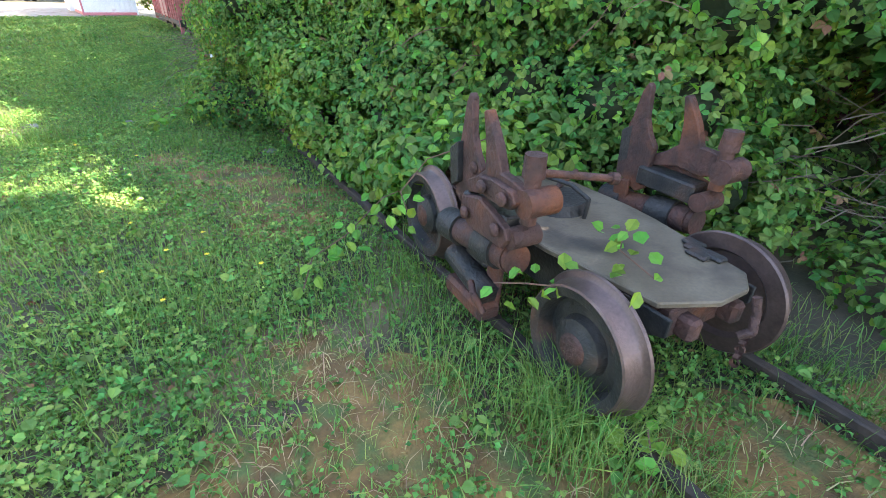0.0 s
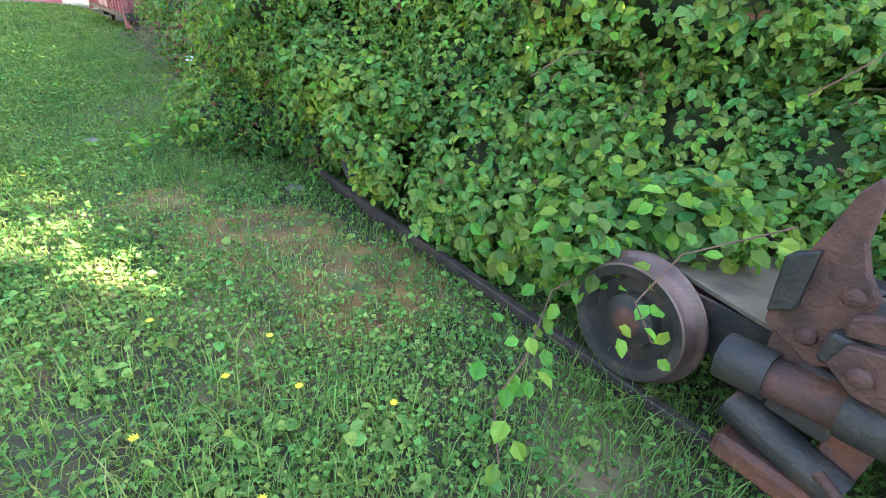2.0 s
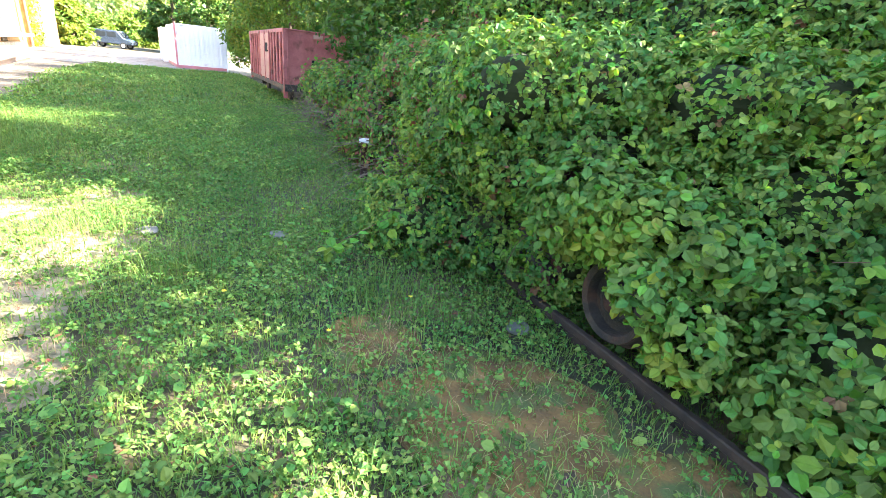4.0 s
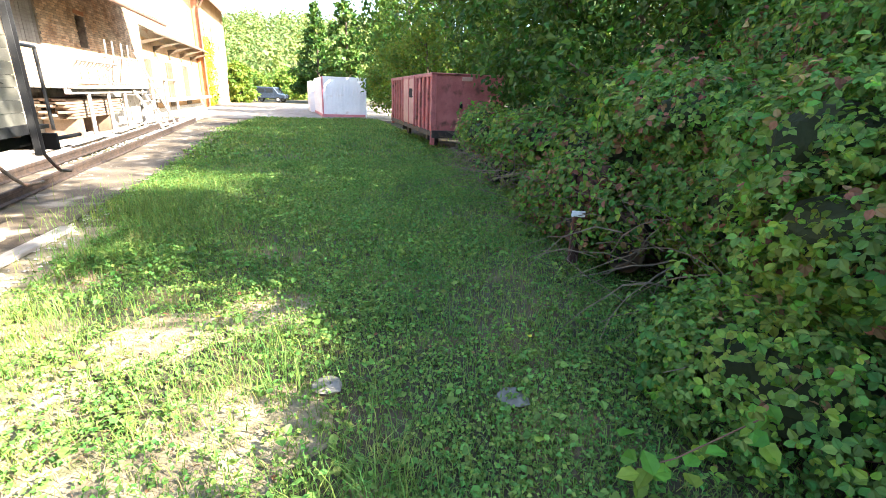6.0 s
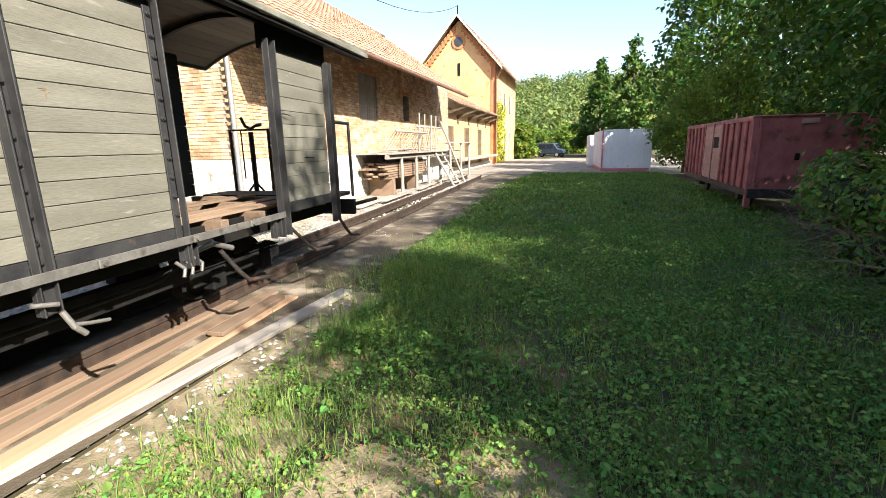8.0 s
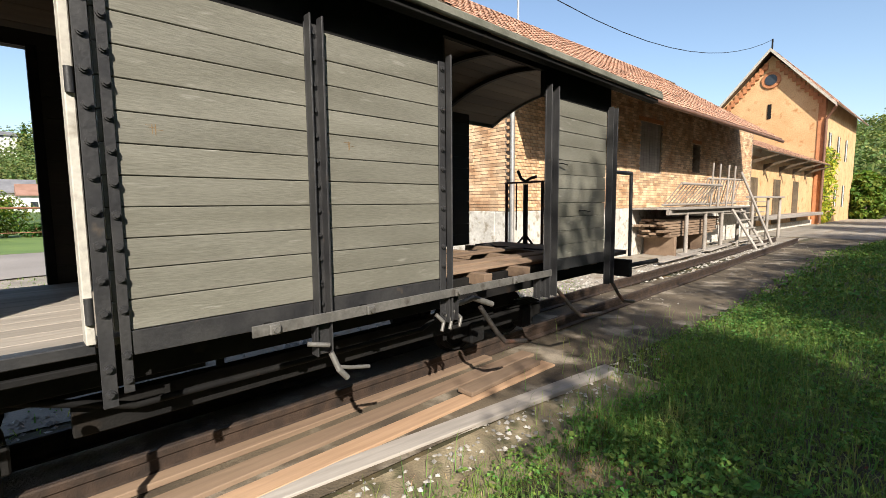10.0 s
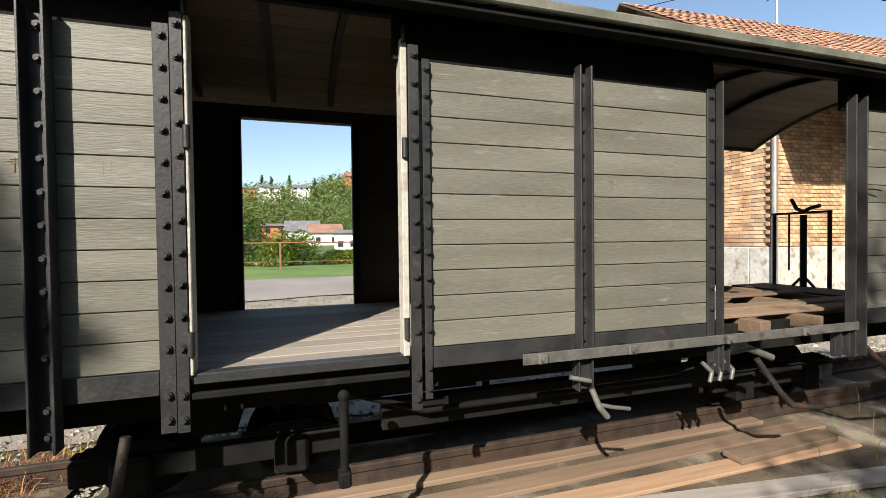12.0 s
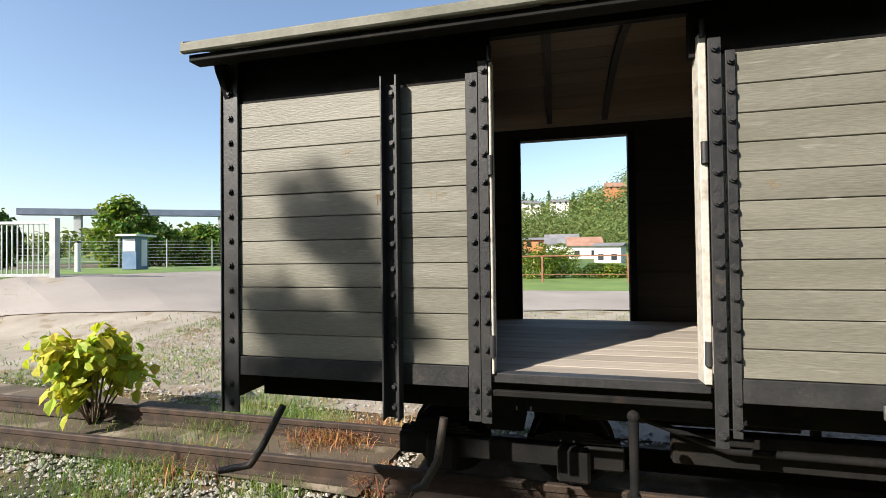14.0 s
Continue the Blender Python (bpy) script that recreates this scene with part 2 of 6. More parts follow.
M["plank_dark"] = material("dark_stained_plank", (0.16, 0.105, 0.07), (0.26, 0.18, 0.12), 0.85, scale=1.5, fine=30, bump=0.4, stretch=(1, 0.08, 1), vary=0.2)
M["dry_weed"] = material("dry_orange_weed", (0.26, 0.15, 0.06), (0.40, 0.24, 0.09), 0.8, leafy=0.2, vary=0.35, island=True, scale=3, fine=30, bump=0)
M["straw"] = material("dry_straw", (0.30, 0.22, 0.10), (0.42, 0.33, 0.17), 0.8, leafy=0.2, vary=0.3, island=True, scale=3, fine=30, bump=0)
M["petal"] = material("yellow_petal", (0.75, 0.55, 0.02), (0.85, 0.65, 0.03), 0.6, scale=3, fine=30, bump=0)
M["paint_van"] = material("dark_blue_car_paint", (0.05, 0.07, 0.10), (0.07, 0.09, 0.13), 0.25, metal=0.3, scale=2, fine=30, bump=0)
M["tyre"] = material("black_tyre", (0.015, 0.015, 0.015), (0.025, 0.025, 0.025), 0.85, scale=9, fine=60, bump=0.2)
M["shed_red"] = material("dark_red_shed_board", (0.09, 0.035, 0.025), (0.14, 0.055, 0.035), 0.8, scale=2, fine=30, bump=0.3, stretch=(1, 0.1, 1))
M["stone"] = material("pale_stone_slab", (0.13, 0.12, 0.10), (0.20, 0.185, 0.16), 0.9, scale=3, fine=30, bump=0.6)

# ---- building helpers ----
rng = np.random.default_rng(7)


def finish(bm, name, mat):
    bmesh.ops.recalc_face_normals(bm, faces=bm.faces)
    for e in bm.edges:
        if len(e.link_faces) == 2 and e.calc_face_angle(0.0) > 0.85:
            e.smooth = False
    me = bpy.data.meshes.new(name)
    bm.to_mesh(me)
    bm.free()
    me.materials.append(mat)
    return me


def part(name, bm, mat, parent=None, label="", at=None):
    """Links a bmesh, or a mesh that others share, as one object under a thing or a part."""
    me = bm if isinstance(bm, bpy.types.Mesh) else finish(bm, name, mat)
    ob = new(name, me)
    if at is not None:
        ob.matrix_basis = at
    if parent is not None:
        ob.parent = parent
    if label:
        ob["label"] = label
    return ob


def thing(name, label, category, at=None, group="", kind=""):
    ob = new(name)
    if at is not None:
        ob.matrix_basis = at
    return tagged(ob, label, category, group, kind)


def box(x0, x1, y0, y1, z0, z1, bevel=0.0, bm=None, turn=None):
    fresh = bmesh.new()
    bmesh.ops.create_cube(fresh, size=1)
    bmesh.ops.scale(fresh, vec=(abs(x1 - x0), abs(y1 - y0), abs(z1 - z0)), verts=fresh.verts)
    if bevel:
        bmesh.ops.bevel(fresh, geom=fresh.edges[:], offset=bevel, segments=1, affect="EDGES")
    m = Matrix.Translation(((x0 + x1) / 2, (y0 + y1) / 2, (z0 + z1) / 2))
    bmesh.ops.transform(fresh, matrix=m @ turn if turn is not None else m, verts=fresh.verts)
    return join(bm, fresh)


def join(bm, fresh):
    if bm is None:
        return fresh
    me = bpy.data.meshes.new("temp")
    fresh.to_mesh(me)
    fresh.free()
    bm.from_mesh(me)
    bpy.data.meshes.remove(me)
    return bm


def rod(a, b, r, r2=None, seg=12, bm=None):
    """A round bar from a to b."""
    a, b = Vector(a), Vector(b)
    fresh = bmesh.new()
    bmesh.ops.create_cone(fresh, cap_ends=True, segments=seg, radius1=r, radius2=r if r2 is None else r2, depth=(b - a).length)
    for f in fresh.faces:
        f.smooth = seg > 7
    m = Matrix.Translation((a + b) / 2) @ (b - a).to_track_quat("Z", "Y").to_matrix().to_4x4()
    bmesh.ops.transform(fresh, matrix=m, verts=fresh.verts)
    return join(bm, fresh)


def bent(points, r, seg=8, bm=None):
    """A bent round bar through points."""
    for a, b in zip(points, points[1:]):
        bm = rod(a, b, r, seg=seg, bm=bm)
    for p in points[1:-1]:
        ball = bmesh.new()
        bmesh.ops.create_icosphere(ball, subdivisions=1, radius=r * 1.03, matrix=Matrix.Translation(p))
        bm = join(bm, ball)
    return bm


def slab(outline, thick, m=None, bevel=0.0, bm=None):
    """A flat outline (u, v) made into a plate lying in the local y-z plane, thick along x."""
    fresh = bmesh.new()
    f = fresh.faces.new([fresh.verts.new((-thick / 2, u, v)) for u, v in outline])
    ext = bmesh.ops.extrude_face_region(fresh, geom=[f])
    bmesh.ops.translate(fresh, vec=(thick, 0, 0), verts=[v for v in ext["geom"] if isinstance(v, bmesh.types.BMVert)])
    bmesh.ops.recalc_face_normals(fresh, faces=fresh.faces)
    if bevel:
        bmesh.ops.bevel(fresh, geom=fresh.edges[:], offset=bevel, segments=1, affect="EDGES")
    if m is not None:
        bmesh.ops.transform(fresh, matrix=m, verts=fresh.verts)
    return join(bm, fresh)


def lathe(profile, seg=40, m=None, bm=None):
    """Turns a profile of (radius, along) about the x axis."""
    fresh = bmesh.new()
    rings = []
    for r, x in profile:
        rings.append([fresh.verts.new((x, r * math.cos(2 * math.pi * i / seg), r * math.sin(2 * math.pi * i / seg))) for i in range(seg)])
    for a, b in zip(rings, rings[1:]):
        for i in range(seg):
            fresh.faces.new((a[i], a[(i + 1) % seg], b[(i + 1) % seg], b[i]))
    for ring, (r, _) in ((rings[0], profile[0]), (rings[-1], profile[-1])):
        if r < 0.06 or r > 2:
            fresh.faces.new(ring)
    for f in fresh.faces:
        f.smooth = len(f.verts) == 4
    if m is not None:
        bmesh.ops.transform(fresh, matrix=m, verts=fresh.verts)
    return join(bm, fresh)


def soup(name, verts, faces, mat):
    """A mesh of many loose polygons, all with the same number of corners."""
    me = bpy.data.meshes.new(name)
    k = faces.shape[1]
    me.vertices.add(len(verts))
    me.vertices.foreach_set("co", np.ascontiguousarray(verts, dtype=np.float32).ravel())
    me.loops.add(faces.size)
    me.loops.foreach_set("vertex_index", faces.astype(np.int32).ravel())
    me.polygons.add(len(faces))
    me.polygons.foreach_set("loop_start", np.arange(0, faces.size, k, dtype=np.int32))
    me.polygons.foreach_set("use_smooth", np.zeros(len(faces), bool))
    me.update(calc_edges=True)
    me.materials.append(mat)
    return me


def unit(v):
    return v / np.maximum(np.linalg.norm(v, axis=-1, keepdims=True), 1e-9)


def leaf_mesh(name, where, facing, size, mat, narrow=0.62, droop=0.25, heading=None, small=False):
    """Folded pointed leaves: where they grow, the way they face, their length."""
    n = len(where)
    facing = unit(facing)
    side = unit(np.cross(facing, rng.normal(size=(n, 3)) if heading is None else heading))
    along = unit(np.cross(side, facing) + np.array((0, 0, -droop)))
    side = unit(np.cross(along, facing))
    up = np.cross(side, along)
    L = np.asarray(size).reshape(-1, 1) * np.ones((n, 1))
    wv = L * narrow * 0.5
    fold = L * 0.10
    if small:
        v = np.stack([where, where + along * L * 0.45 + side * wv + up * fold, where + along * L - up * fold, where + along * L * 0.45 - side * wv + up * fold], axis=1).reshape(-1, 3)
        return soup(name, v, (np.arange(n) * 4)[:, None] + np.array((0, 1, 2, 3)), mat)
    v = np.stack([where, where + along * L * 0.30 + side * wv * 0.95 + up * fold, where + along * L * 0.68 + side * wv * 0.8 + up * fold,
                  where + along * L - up * fold * 0.8, where + along * L * 0.68 - side * wv * 0.8 + up * fold,
                  where + along * L * 0.30 - side * wv * 0.95 + up * fold], axis=1).reshape(-1, 3)
    base = (np.arange(n) * 6)[:, None]
    f = np.concatenate([base + np.array((0, 1, 2, 3)), base + np.array((0, 3, 4, 5))])
    return soup(name, v, f, mat)


def outer(p, centres, radii, depth=0.8):
    """Which points lie inside no ellipsoid by more than the shell."""
    ok = np.ones(len(p), bool)
    for c, r in zip(np.asarray(centres, float), np.asarray(radii, float)):
        ok &= (((p - c) / r) ** 2).sum(-1) > depth * depth
    return ok


def blobs(count, centres, radii, shell=0.35):
    """Points in the outer shell of ellipsoids and the ways out of them."""
    c, r = np.asarray(centres, float), np.asarray(radii, float)
    w = (r[:, 0] * r[:, 1] + r[:, 1] * r[:, 2] + r[:, 0] * r[:, 2])
    pick = rng.choice(len(c), size=count, p=w / w.sum())
    d = unit(rng.normal(size=(count, 3)))
    rad = 1 - shell * rng.random((count, 1)) ** 1.5
    p = c[pick] + d * r[pick] * rad
    return p, unit(d / r[pick])

# ---- large structure: ground, road, tracks ----
WAGON_AT = pose(-2.60, 0.38, 0, 0, 0, 3.1)
TRACK_B = pose(2.82, -2.8, 0, 0, 0, -4.0)


def ground_height(x, y):
    """Flat lawn, a road bank that climbs behind the wagon, hills far off."""
    def ramp(v, a, b):
        k = np.clip((v - a) / (b - a), 0, 1)
        return k * k * (3 - 2 * k)
    h = 0.02 * np.sin(1.3 * x + 0.7) * np.cos(1.1 * y) * ramp(-np.abs(x), -40, -4)
    h = h + 1.25 * ramp(-y, 1.5, 15.0) * ramp(-x, 6.0, 11.0)
    far_w = ramp(-x, 95, 330)
    h = h + far_w * (25 + 3 * np.sin(y * 0.011 + 0.6) + 25 * ramp(y, -15, 60)) * ramp(y, -330, -40)
    h = h + 30 * ramp(-x, 250, 600) * ramp(-y, 60, 400)
    h = h + ramp(y, 110, 420) * (38 + 6 * np.sin(x * 0.012 + 1.1))
    return h + 40 * ramp(x, 60, 300)


def sheet(name, xs, ys, mat, lift=0.0, kind="structure", label="", category=""):
    X, Y = np.meshgrid(np.asarray(xs, float), np.asarray(ys, float))
    Z = ground_height(X, Y) + lift
    v = np.stack([X, Y, Z], -1).reshape(-1, 3)
    nx, ny = X.shape[1], X.shape[0]
    i = (np.arange(ny - 1)[:, None] * nx + np.arange(nx - 1)[None, :]).ravel()
    me = soup(name, v, np.stack([i, i + 1, i + nx + 1, i + nx], -1), mat)
    me.polygons.foreach_set("use_smooth", np.ones(len(me.polygons), bool))
    return tagged(new(name, me), label, category, "", kind)


near = np.arange(-14, 14.1, 0.5)
gx = np.concatenate([-np.geomspace(900, 15, 70), near, np.geomspace(15, 900, 50)])
gy = np.concatenate([-np.geomspace(900, 15, 60), np.arange(-14, 50.1, 0.5), np.geomspace(52, 900, 60)])
ground = sheet("ground", gx, gy, M["soil"], 0.0, "structure", "patchy grassy earth with moss and dry spots", "ground")
sheet("hillside", np.linspace(-700, -60, 60), np.linspace(-600, 500, 60), M["hillside"], 0.05, "structure", "green hillside beyond the road", "hill")
sheet("hillside", np.linspace(-60, 300, 40), np.linspace(90, 600, 40), M["hillside"], 0.05, "structure", "wooded hillside at the end of the valley", "hill")
sheet("gravel_yard", np.arange(-15.5, -4.7, 0.4), np.arange(-26, 30, 0.4), M["gravel"], 0.012, "structure", "pale gravel strip beside the track", "gravel")
sheet("gravel_yard", np.arange(-8.0, 14.0, 0.5), np.arange(30, 60, 0.5), M["gravel"], 0.016, "structure", "pale gravel yard in full sun", "gravel")
sheet("gravel_yard", np.arange(-4.72, -3.6, 0.3), np.arange(8.6, 30, 0.4), M["gravel"], 0.016, "structure", "pale gravel beside the loading shed", "gravel")


def strip(name, near_edge, far_edge, mat, lift, label, category, n=60, m=16):
    """A band of ground between two edge lines in plan."""
    def along(line):
        line = np.array(line, float)
        d = np.concatenate([[0], np.cumsum(np.hypot(*np.diff(line, axis=0).T))])
        s = np.linspace(0, d[-1], n)
        return np.stack([np.interp(s, d, line[:, 0]), np.interp(s, d, line[:, 1])], -1)
    a, b = along(near_edge), along(far_edge)
    k = np.linspace(0, 1, m)[None, :, None]
    p = a[:, None] * (1 - k) + b[:, None] * k
    v = np.concatenate([p, (ground_height(p[..., 0], p[..., 1]) + lift)[..., None]], -1).reshape(-1, 3)
    i = (np.arange(n - 1)[:, None] * m + np.arange(m - 1)[None, :]).ravel()
    return tagged(new(name, soup(name, v, np.stack([i, i + 1, i + m + 1, i + m], -1), mat)), label, category, "", "structure")


ROAD_N = ((-5.5, -14.0), (-7.9, -11.9), (-8.9, -9.0), (-10.2, -6.4), (-14.0, -1.5), (-15.6, 3), (-15.8, 60))
ROAD_F = ((-6, -19), (-8.5, -16.6), (-11.3, -14.6), (-18.0, -13.0), (-22.3, -7), (-23.4, 3), (-23.4, 60))
VERGE_F = ((-10, -36), (-16, -33), (-24, -30), (-36, -26), (-50, -10), (-60, 3), (-60, 60))
strip("road", ROAD_N, ROAD_F, M["asphalt"], 0.045, "worn light grey asphalt road", "road")
strip("verge", ROAD_F, VERGE_F, M["verge"], 0.05, "short bright green grass verge", "grass")
sheet("track_bed", np.arange(-4.75, -2.7, 0.2), np.arange(1.2, 30, 0.3), M["ballast"], 0.045, "structure", "brown earth and ballast under the track", "ballast")
sheet("track_bed", np.arange(-4.75, -3.2, 0.2), np.arange(-14, 1.25, 0.3), M["ballast"], 0.05, "structure", "brown earth and ballast under the track", "ballast")


strip("earth_strip", ((-2.75, 0.8), (-2.75, 7.4)), ((-2.05, 0.8), (-2.15, 7.4)), M["dry_earth"], 0.009, "pale sandy earth between the planks and the grass", "earth", 40, 8)


def rail_mesh(length, name="rail"):
    prof = [(-0.05, 0), (0.05, 0), (0.05, 0.012), (0.009, 0.026), (0.009, 0.075), (0.026, 0.085), (0.026, 0.112), (0.018, 0.118),
            (-0.018, 0.118), (-0.026, 0.112), (-0.026, 0.085), (-0.009, 0.075), (-0.009, 0.026), (-0.05, 0.012)]
    bm = slab(prof, length, pose(0, 0, 0, 0, 0, 90))
    return bm


def track(at, x_left, x_right, y0, y1, top, sleepers, label):
    t = thing("track", label, "railway track", at, kind="structure")
    for x in (x_left, x_right):
        part("rail", rail_mesh(y1 - y0), M["rail"], t, at=pose(x, (y0 + y1) / 2, top - 0.17) @ Matrix.Diagonal((1, 1, 0.17 / 0.118, 1)))
    if sleepers:
        me = finish(box(-0.7, 0.7, -0.1, 0.1, -0.06, 0.06, 0.012), "sleeper", M["wood_dark_shaded"])
        y = y0 + 0.4
        while y < y1:
            part("sleeper", me, None, t, at=pose((x_left + x_right) / 2, y, top - 0.17 - 0.058))
            y += 0.7
    return t


track(WAGON_AT, -1.62, -0.87, -14, 26, 0.225, False, "narrow-gauge track with rusty rails on old sleepers")
track(TRACK_B, -0.45, 0.43, -4.5, 6.0, 0.12, False, "overgrown narrow-gauge track with rusty rails")

# ---- covered goods wagon ----
wagon = thing("goods_wagon", "old covered narrow-gauge goods wagon with grey-green boards, open doors", "railway wagon", WAGON_AT)
FLOOR, TOP = 1.19, 2.715
BACK = -2.12


def bolt_mesh():
    bm = rod((0, 0, 0), (0.010, 0, 0), 0.019, seg=8)
    rod((0.008, 0, 0), (0.020, 0, 0), 0.0125, seg=6, bm=bm)
    return finish(bm, "bolt", M["iron"])


bolt_me = bolt_mesh()


def boards(y0, y1, x, count=11, mat="board", outward=1):
    h = 0.1355
    for i in range(count):
        z = FLOOR + 0.019 + i * h
        top = TOP if i == count - 1 else z + h
        part("board", box(x - 0.028 * outward, x + rng.uniform(-0.0015, 0.0015), y0, y1, z + 0.0022, top - 0.0018, 0.003), M[mat], wagon)
    part("board_backing", box(x - 0.05 * outward, x - 0.0285 * outward, y0, y1, FLOOR + 0.03, TOP - 0.004), M["wood_dark_shaded"], wagon)


def post(y0, y1, z0, z1, bolts=11, x=0.02, flange=True, two=False):
    p = part("post", box(x - 0.012, x, y0, y1, z0, z1, 0.002), M["iron"], wagon)
    if flange:
        part("flange", box(x, x + 0.06, y1 - 0.012, y1, z0, z1 + 0.03, 0.002), M["iron"], p)
        if y1 - y0 > 0.07:
            part("flange", box(x, x + 0.06, y0, y0 + 0.010, z0, z1 + 0.03, 0.002), M["iron"], p)
    ym = (y0 + y1) / 2
    for i in range(bolts):
        z = FLOOR + 0.12 + i * (z1 - FLOOR - 0.17) / (bolts - 1)
        part("bolt", bolt_me, None, p, at=pose(x, ym, z))
    for z in (z0 + 0.06, z0 + 0.17):
        part("bolt", bolt_me, None, p, at=pose(x, ym, z))
    return p


boards(0.24, 1.20, 0.0)
boards(1.26, 1.70, 0.0)
boards(2.84, 3.80, 0.0)
boards(3.82, 4.82, 0.0)
boards(6.24, 7.30, 0.0)
post(0.15, 0.255, 0.88, 2.97, 12, flange=False)
part("flange", box(-0.08, 0.032, 0.142, 0.150, 0.88, 2.97, 0.002), M["iron"], wagon)
post(1.18, 1.275, 0.92, TOP + 0.01)
post(1.635, 1.70, 0.93, TOP + 0.03, flange=False)
post(1.705, 1.755, 0.93, TOP + 0.08, flange=False, x=0.035)
post(2.775, 2.83, 0.90, TOP + 0.06, flange=False, x=0.045)
post(2.855, 2.895, 0.94, TOP + 0.005, flange=False)
post(3.77, 3.855, 1.13, TOP + 0.02)
post(4.77, 4.83, 0.90, TOP + 0.02, flange=False)
part("flange", box(0.02, 0.075, 4.835, 4.847, 0.90, TOP + 0.06, 0.002), M["iron"], wagon)
post(6.10, 6.23, 0.88, TOP + 0.05)
post(7.29, 7.40, 0.85, TOP + 0.02, 11)
# door jambs of pale bare wood
for y0, y1 in ((1.757, 1.772), (2.738, 2.772)):
    j = part("door_jamb", box(-0.07, 0.030, y0, y1, FLOOR - 0.01, TOP + 0.09, 0.004), M["bare_wood"], wagon, "pale weathered wooden door edge")
    part("hinge_pin", rod((0.034, (y0 + y1) / 2, TOP + 0.07), (0.034, (y0 + y1) / 2, TOP + 0.15), 0.013, seg=8), M["iron"], j)
    part("hinge", rod((0.036, (y0 + y1) / 2, 2.20), (0.036, (y0 + y1) / 2, 2.30), 0.016, seg=8), M["iron"], j)
    part("hinge", rod((0.036, (y0 + y1) / 2, 1.27), (0.036, (y0 + y1) / 2, 1.38), 0.016, seg=8), M["iron"], j)
# upper side board, sole bar, bottom strips; the black includes the eaves' shade
part("top_board", box(-0.05, -0.008, 0.165, 1.76, TOP - 0.002, 3.02), M["iron_black_shade"], wagon, "black board under the eaves")
part("top_board", box(-0.05, -0.008, 2.71, 4.84, TOP - 0.002, 3.02), M["iron_black_shade"], wagon)
part("top_board", box(-0.05, -0.008, 6.11, 7.40, TOP - 0.002, 3.02), M["iron_black_shade"], wagon)
part("door_header", box(-0.05, -0.008, 1.76, 2.71, 2.93, 3.02), M["iron_black_shade"], wagon)
part("door_header", box(-0.05, -0.008, 4.84, 6.11, 2.93, 3.02), M["iron_black_shade"], wagon)
part("sole_bar", box(-0.36, -0.28, 0.21, 7.98, 0.90, 1.115, 0.004), M["iron_black_shade"], wagon)
part("sole_bar", box(BACK + 0.28, BACK + 0.36, 0.21, 7.98, 0.90, 1.115, 0.004), M["iron_black_shade"], wagon)
for y0, y1 in ((0.24, 1.18), (1.275, 1.63), (2.90, 3.77), (3.855, 4.77), (6.24, 7.29)):
    part("bottom_strip", box(-0.004, 0.010, y0, y1, FLOOR - 0.09, FLOOR + 0.018, 0.002), M["iron"], wagon)
part("door_sill", box(-0.06, 0.015, 1.76, 2.77, FLOOR - 0.055, FLOOR - 0.006, 0.004), M["iron"], wagon)
part("door_rail", box(0.0, 0.030, 1.76, 2.77, FLOOR - 0.12, FLOOR - 0.09, 0.004), M["iron_black_shade"], wagon)
fb = part("runner_bar", box(0.078, 0.092, 3.39, 6.12, 1.085, 1.145, 0.002), M["bar"], wagon, "worn grey flat iron bar")
for y in (3.50, 4.10, 4.86, 5.55):
    b = part("nut", box(0.092, 0.118, y - 0.03, y + 0.03, 1.088, 1.142, 0.006), M["bar"], fb)
    part("bolt", rod((0.118, y, 1.115), (0.136, y, 1.115), 0.017, seg=8), M["bar"], b)
for y in (3.50, 4.10, 4.86, 5.55):
    part("bar_spacer", box(0.0, 0.079, y - 0.02, y + 0.02, 1.095, 1.135), M["iron_black_shade"], wagon)
for y in (3.81, 4.86, 6.02):
    br = part("bracket", box(-0.01, 0.03, y - 0.05, y + 0.05, 0.89, 1.08, 0.004), M["iron"], wagon)
    for s in (-0.05, 0.042):
        part("rib", box(0.03, 0.065, y + s, y + s + 0.009, 0.89, 1.08, 0.002), M["iron"], br)
    part("bolt", bolt_me, None, br, at=pose(0.03, y, 0.95))

# floor
xx = BACK + 0.04
while xx < -0.08:
    part("floorboard", box(xx, min(xx + 0.165, -0.052), 0.21, 4.86, FLOOR - 0.045, FLOOR - 0.010, 0.004), M["floorboard"], wagon)
    xx += 0.170
part("floor_under", box(BACK + 0.06, -0.055, 0.16, 4.86, FLOOR - 0.07, FLOOR - 0.047), M["wood_dark_shaded"], wagon)
for y in (4.95, 5.45, 6.0, 6.7, 7.3):
    part("cross_beam", box(BACK + 0.06, -0.10, y - 0.05, y + 0.05, FLOOR - 0.13, FLOOR - 0.03, 0.005), M["plank_dark"], wagon)
for x, z in ((-0.35, 0.0), (-0.62, 0.0), (-1.2, 0.0)):
    part("loose_board", box(x - 0.09, x + 0.09, 4.95, 7.35, FLOOR - 0.028, FLOOR - 0.004, 0.004), M["plank_dark"], wagon)
# back wall with the far door opening; inner shade is in the boards' colour
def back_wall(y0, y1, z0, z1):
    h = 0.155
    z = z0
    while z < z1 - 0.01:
        part("inner_board", box(BACK, BACK + 0.03, y0, y1, z + 0.002, min(z + h, z1) - 0.002), M["wood_dark_shaded"], wagon)
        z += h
    part("outer_skin", box(BACK - 0.022, BACK - 0.001, y0, y1, z0, z1), M["wood_dark_shaded"], wagon)


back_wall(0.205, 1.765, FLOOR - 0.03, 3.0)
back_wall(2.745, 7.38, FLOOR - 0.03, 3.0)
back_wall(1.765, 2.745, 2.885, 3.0)
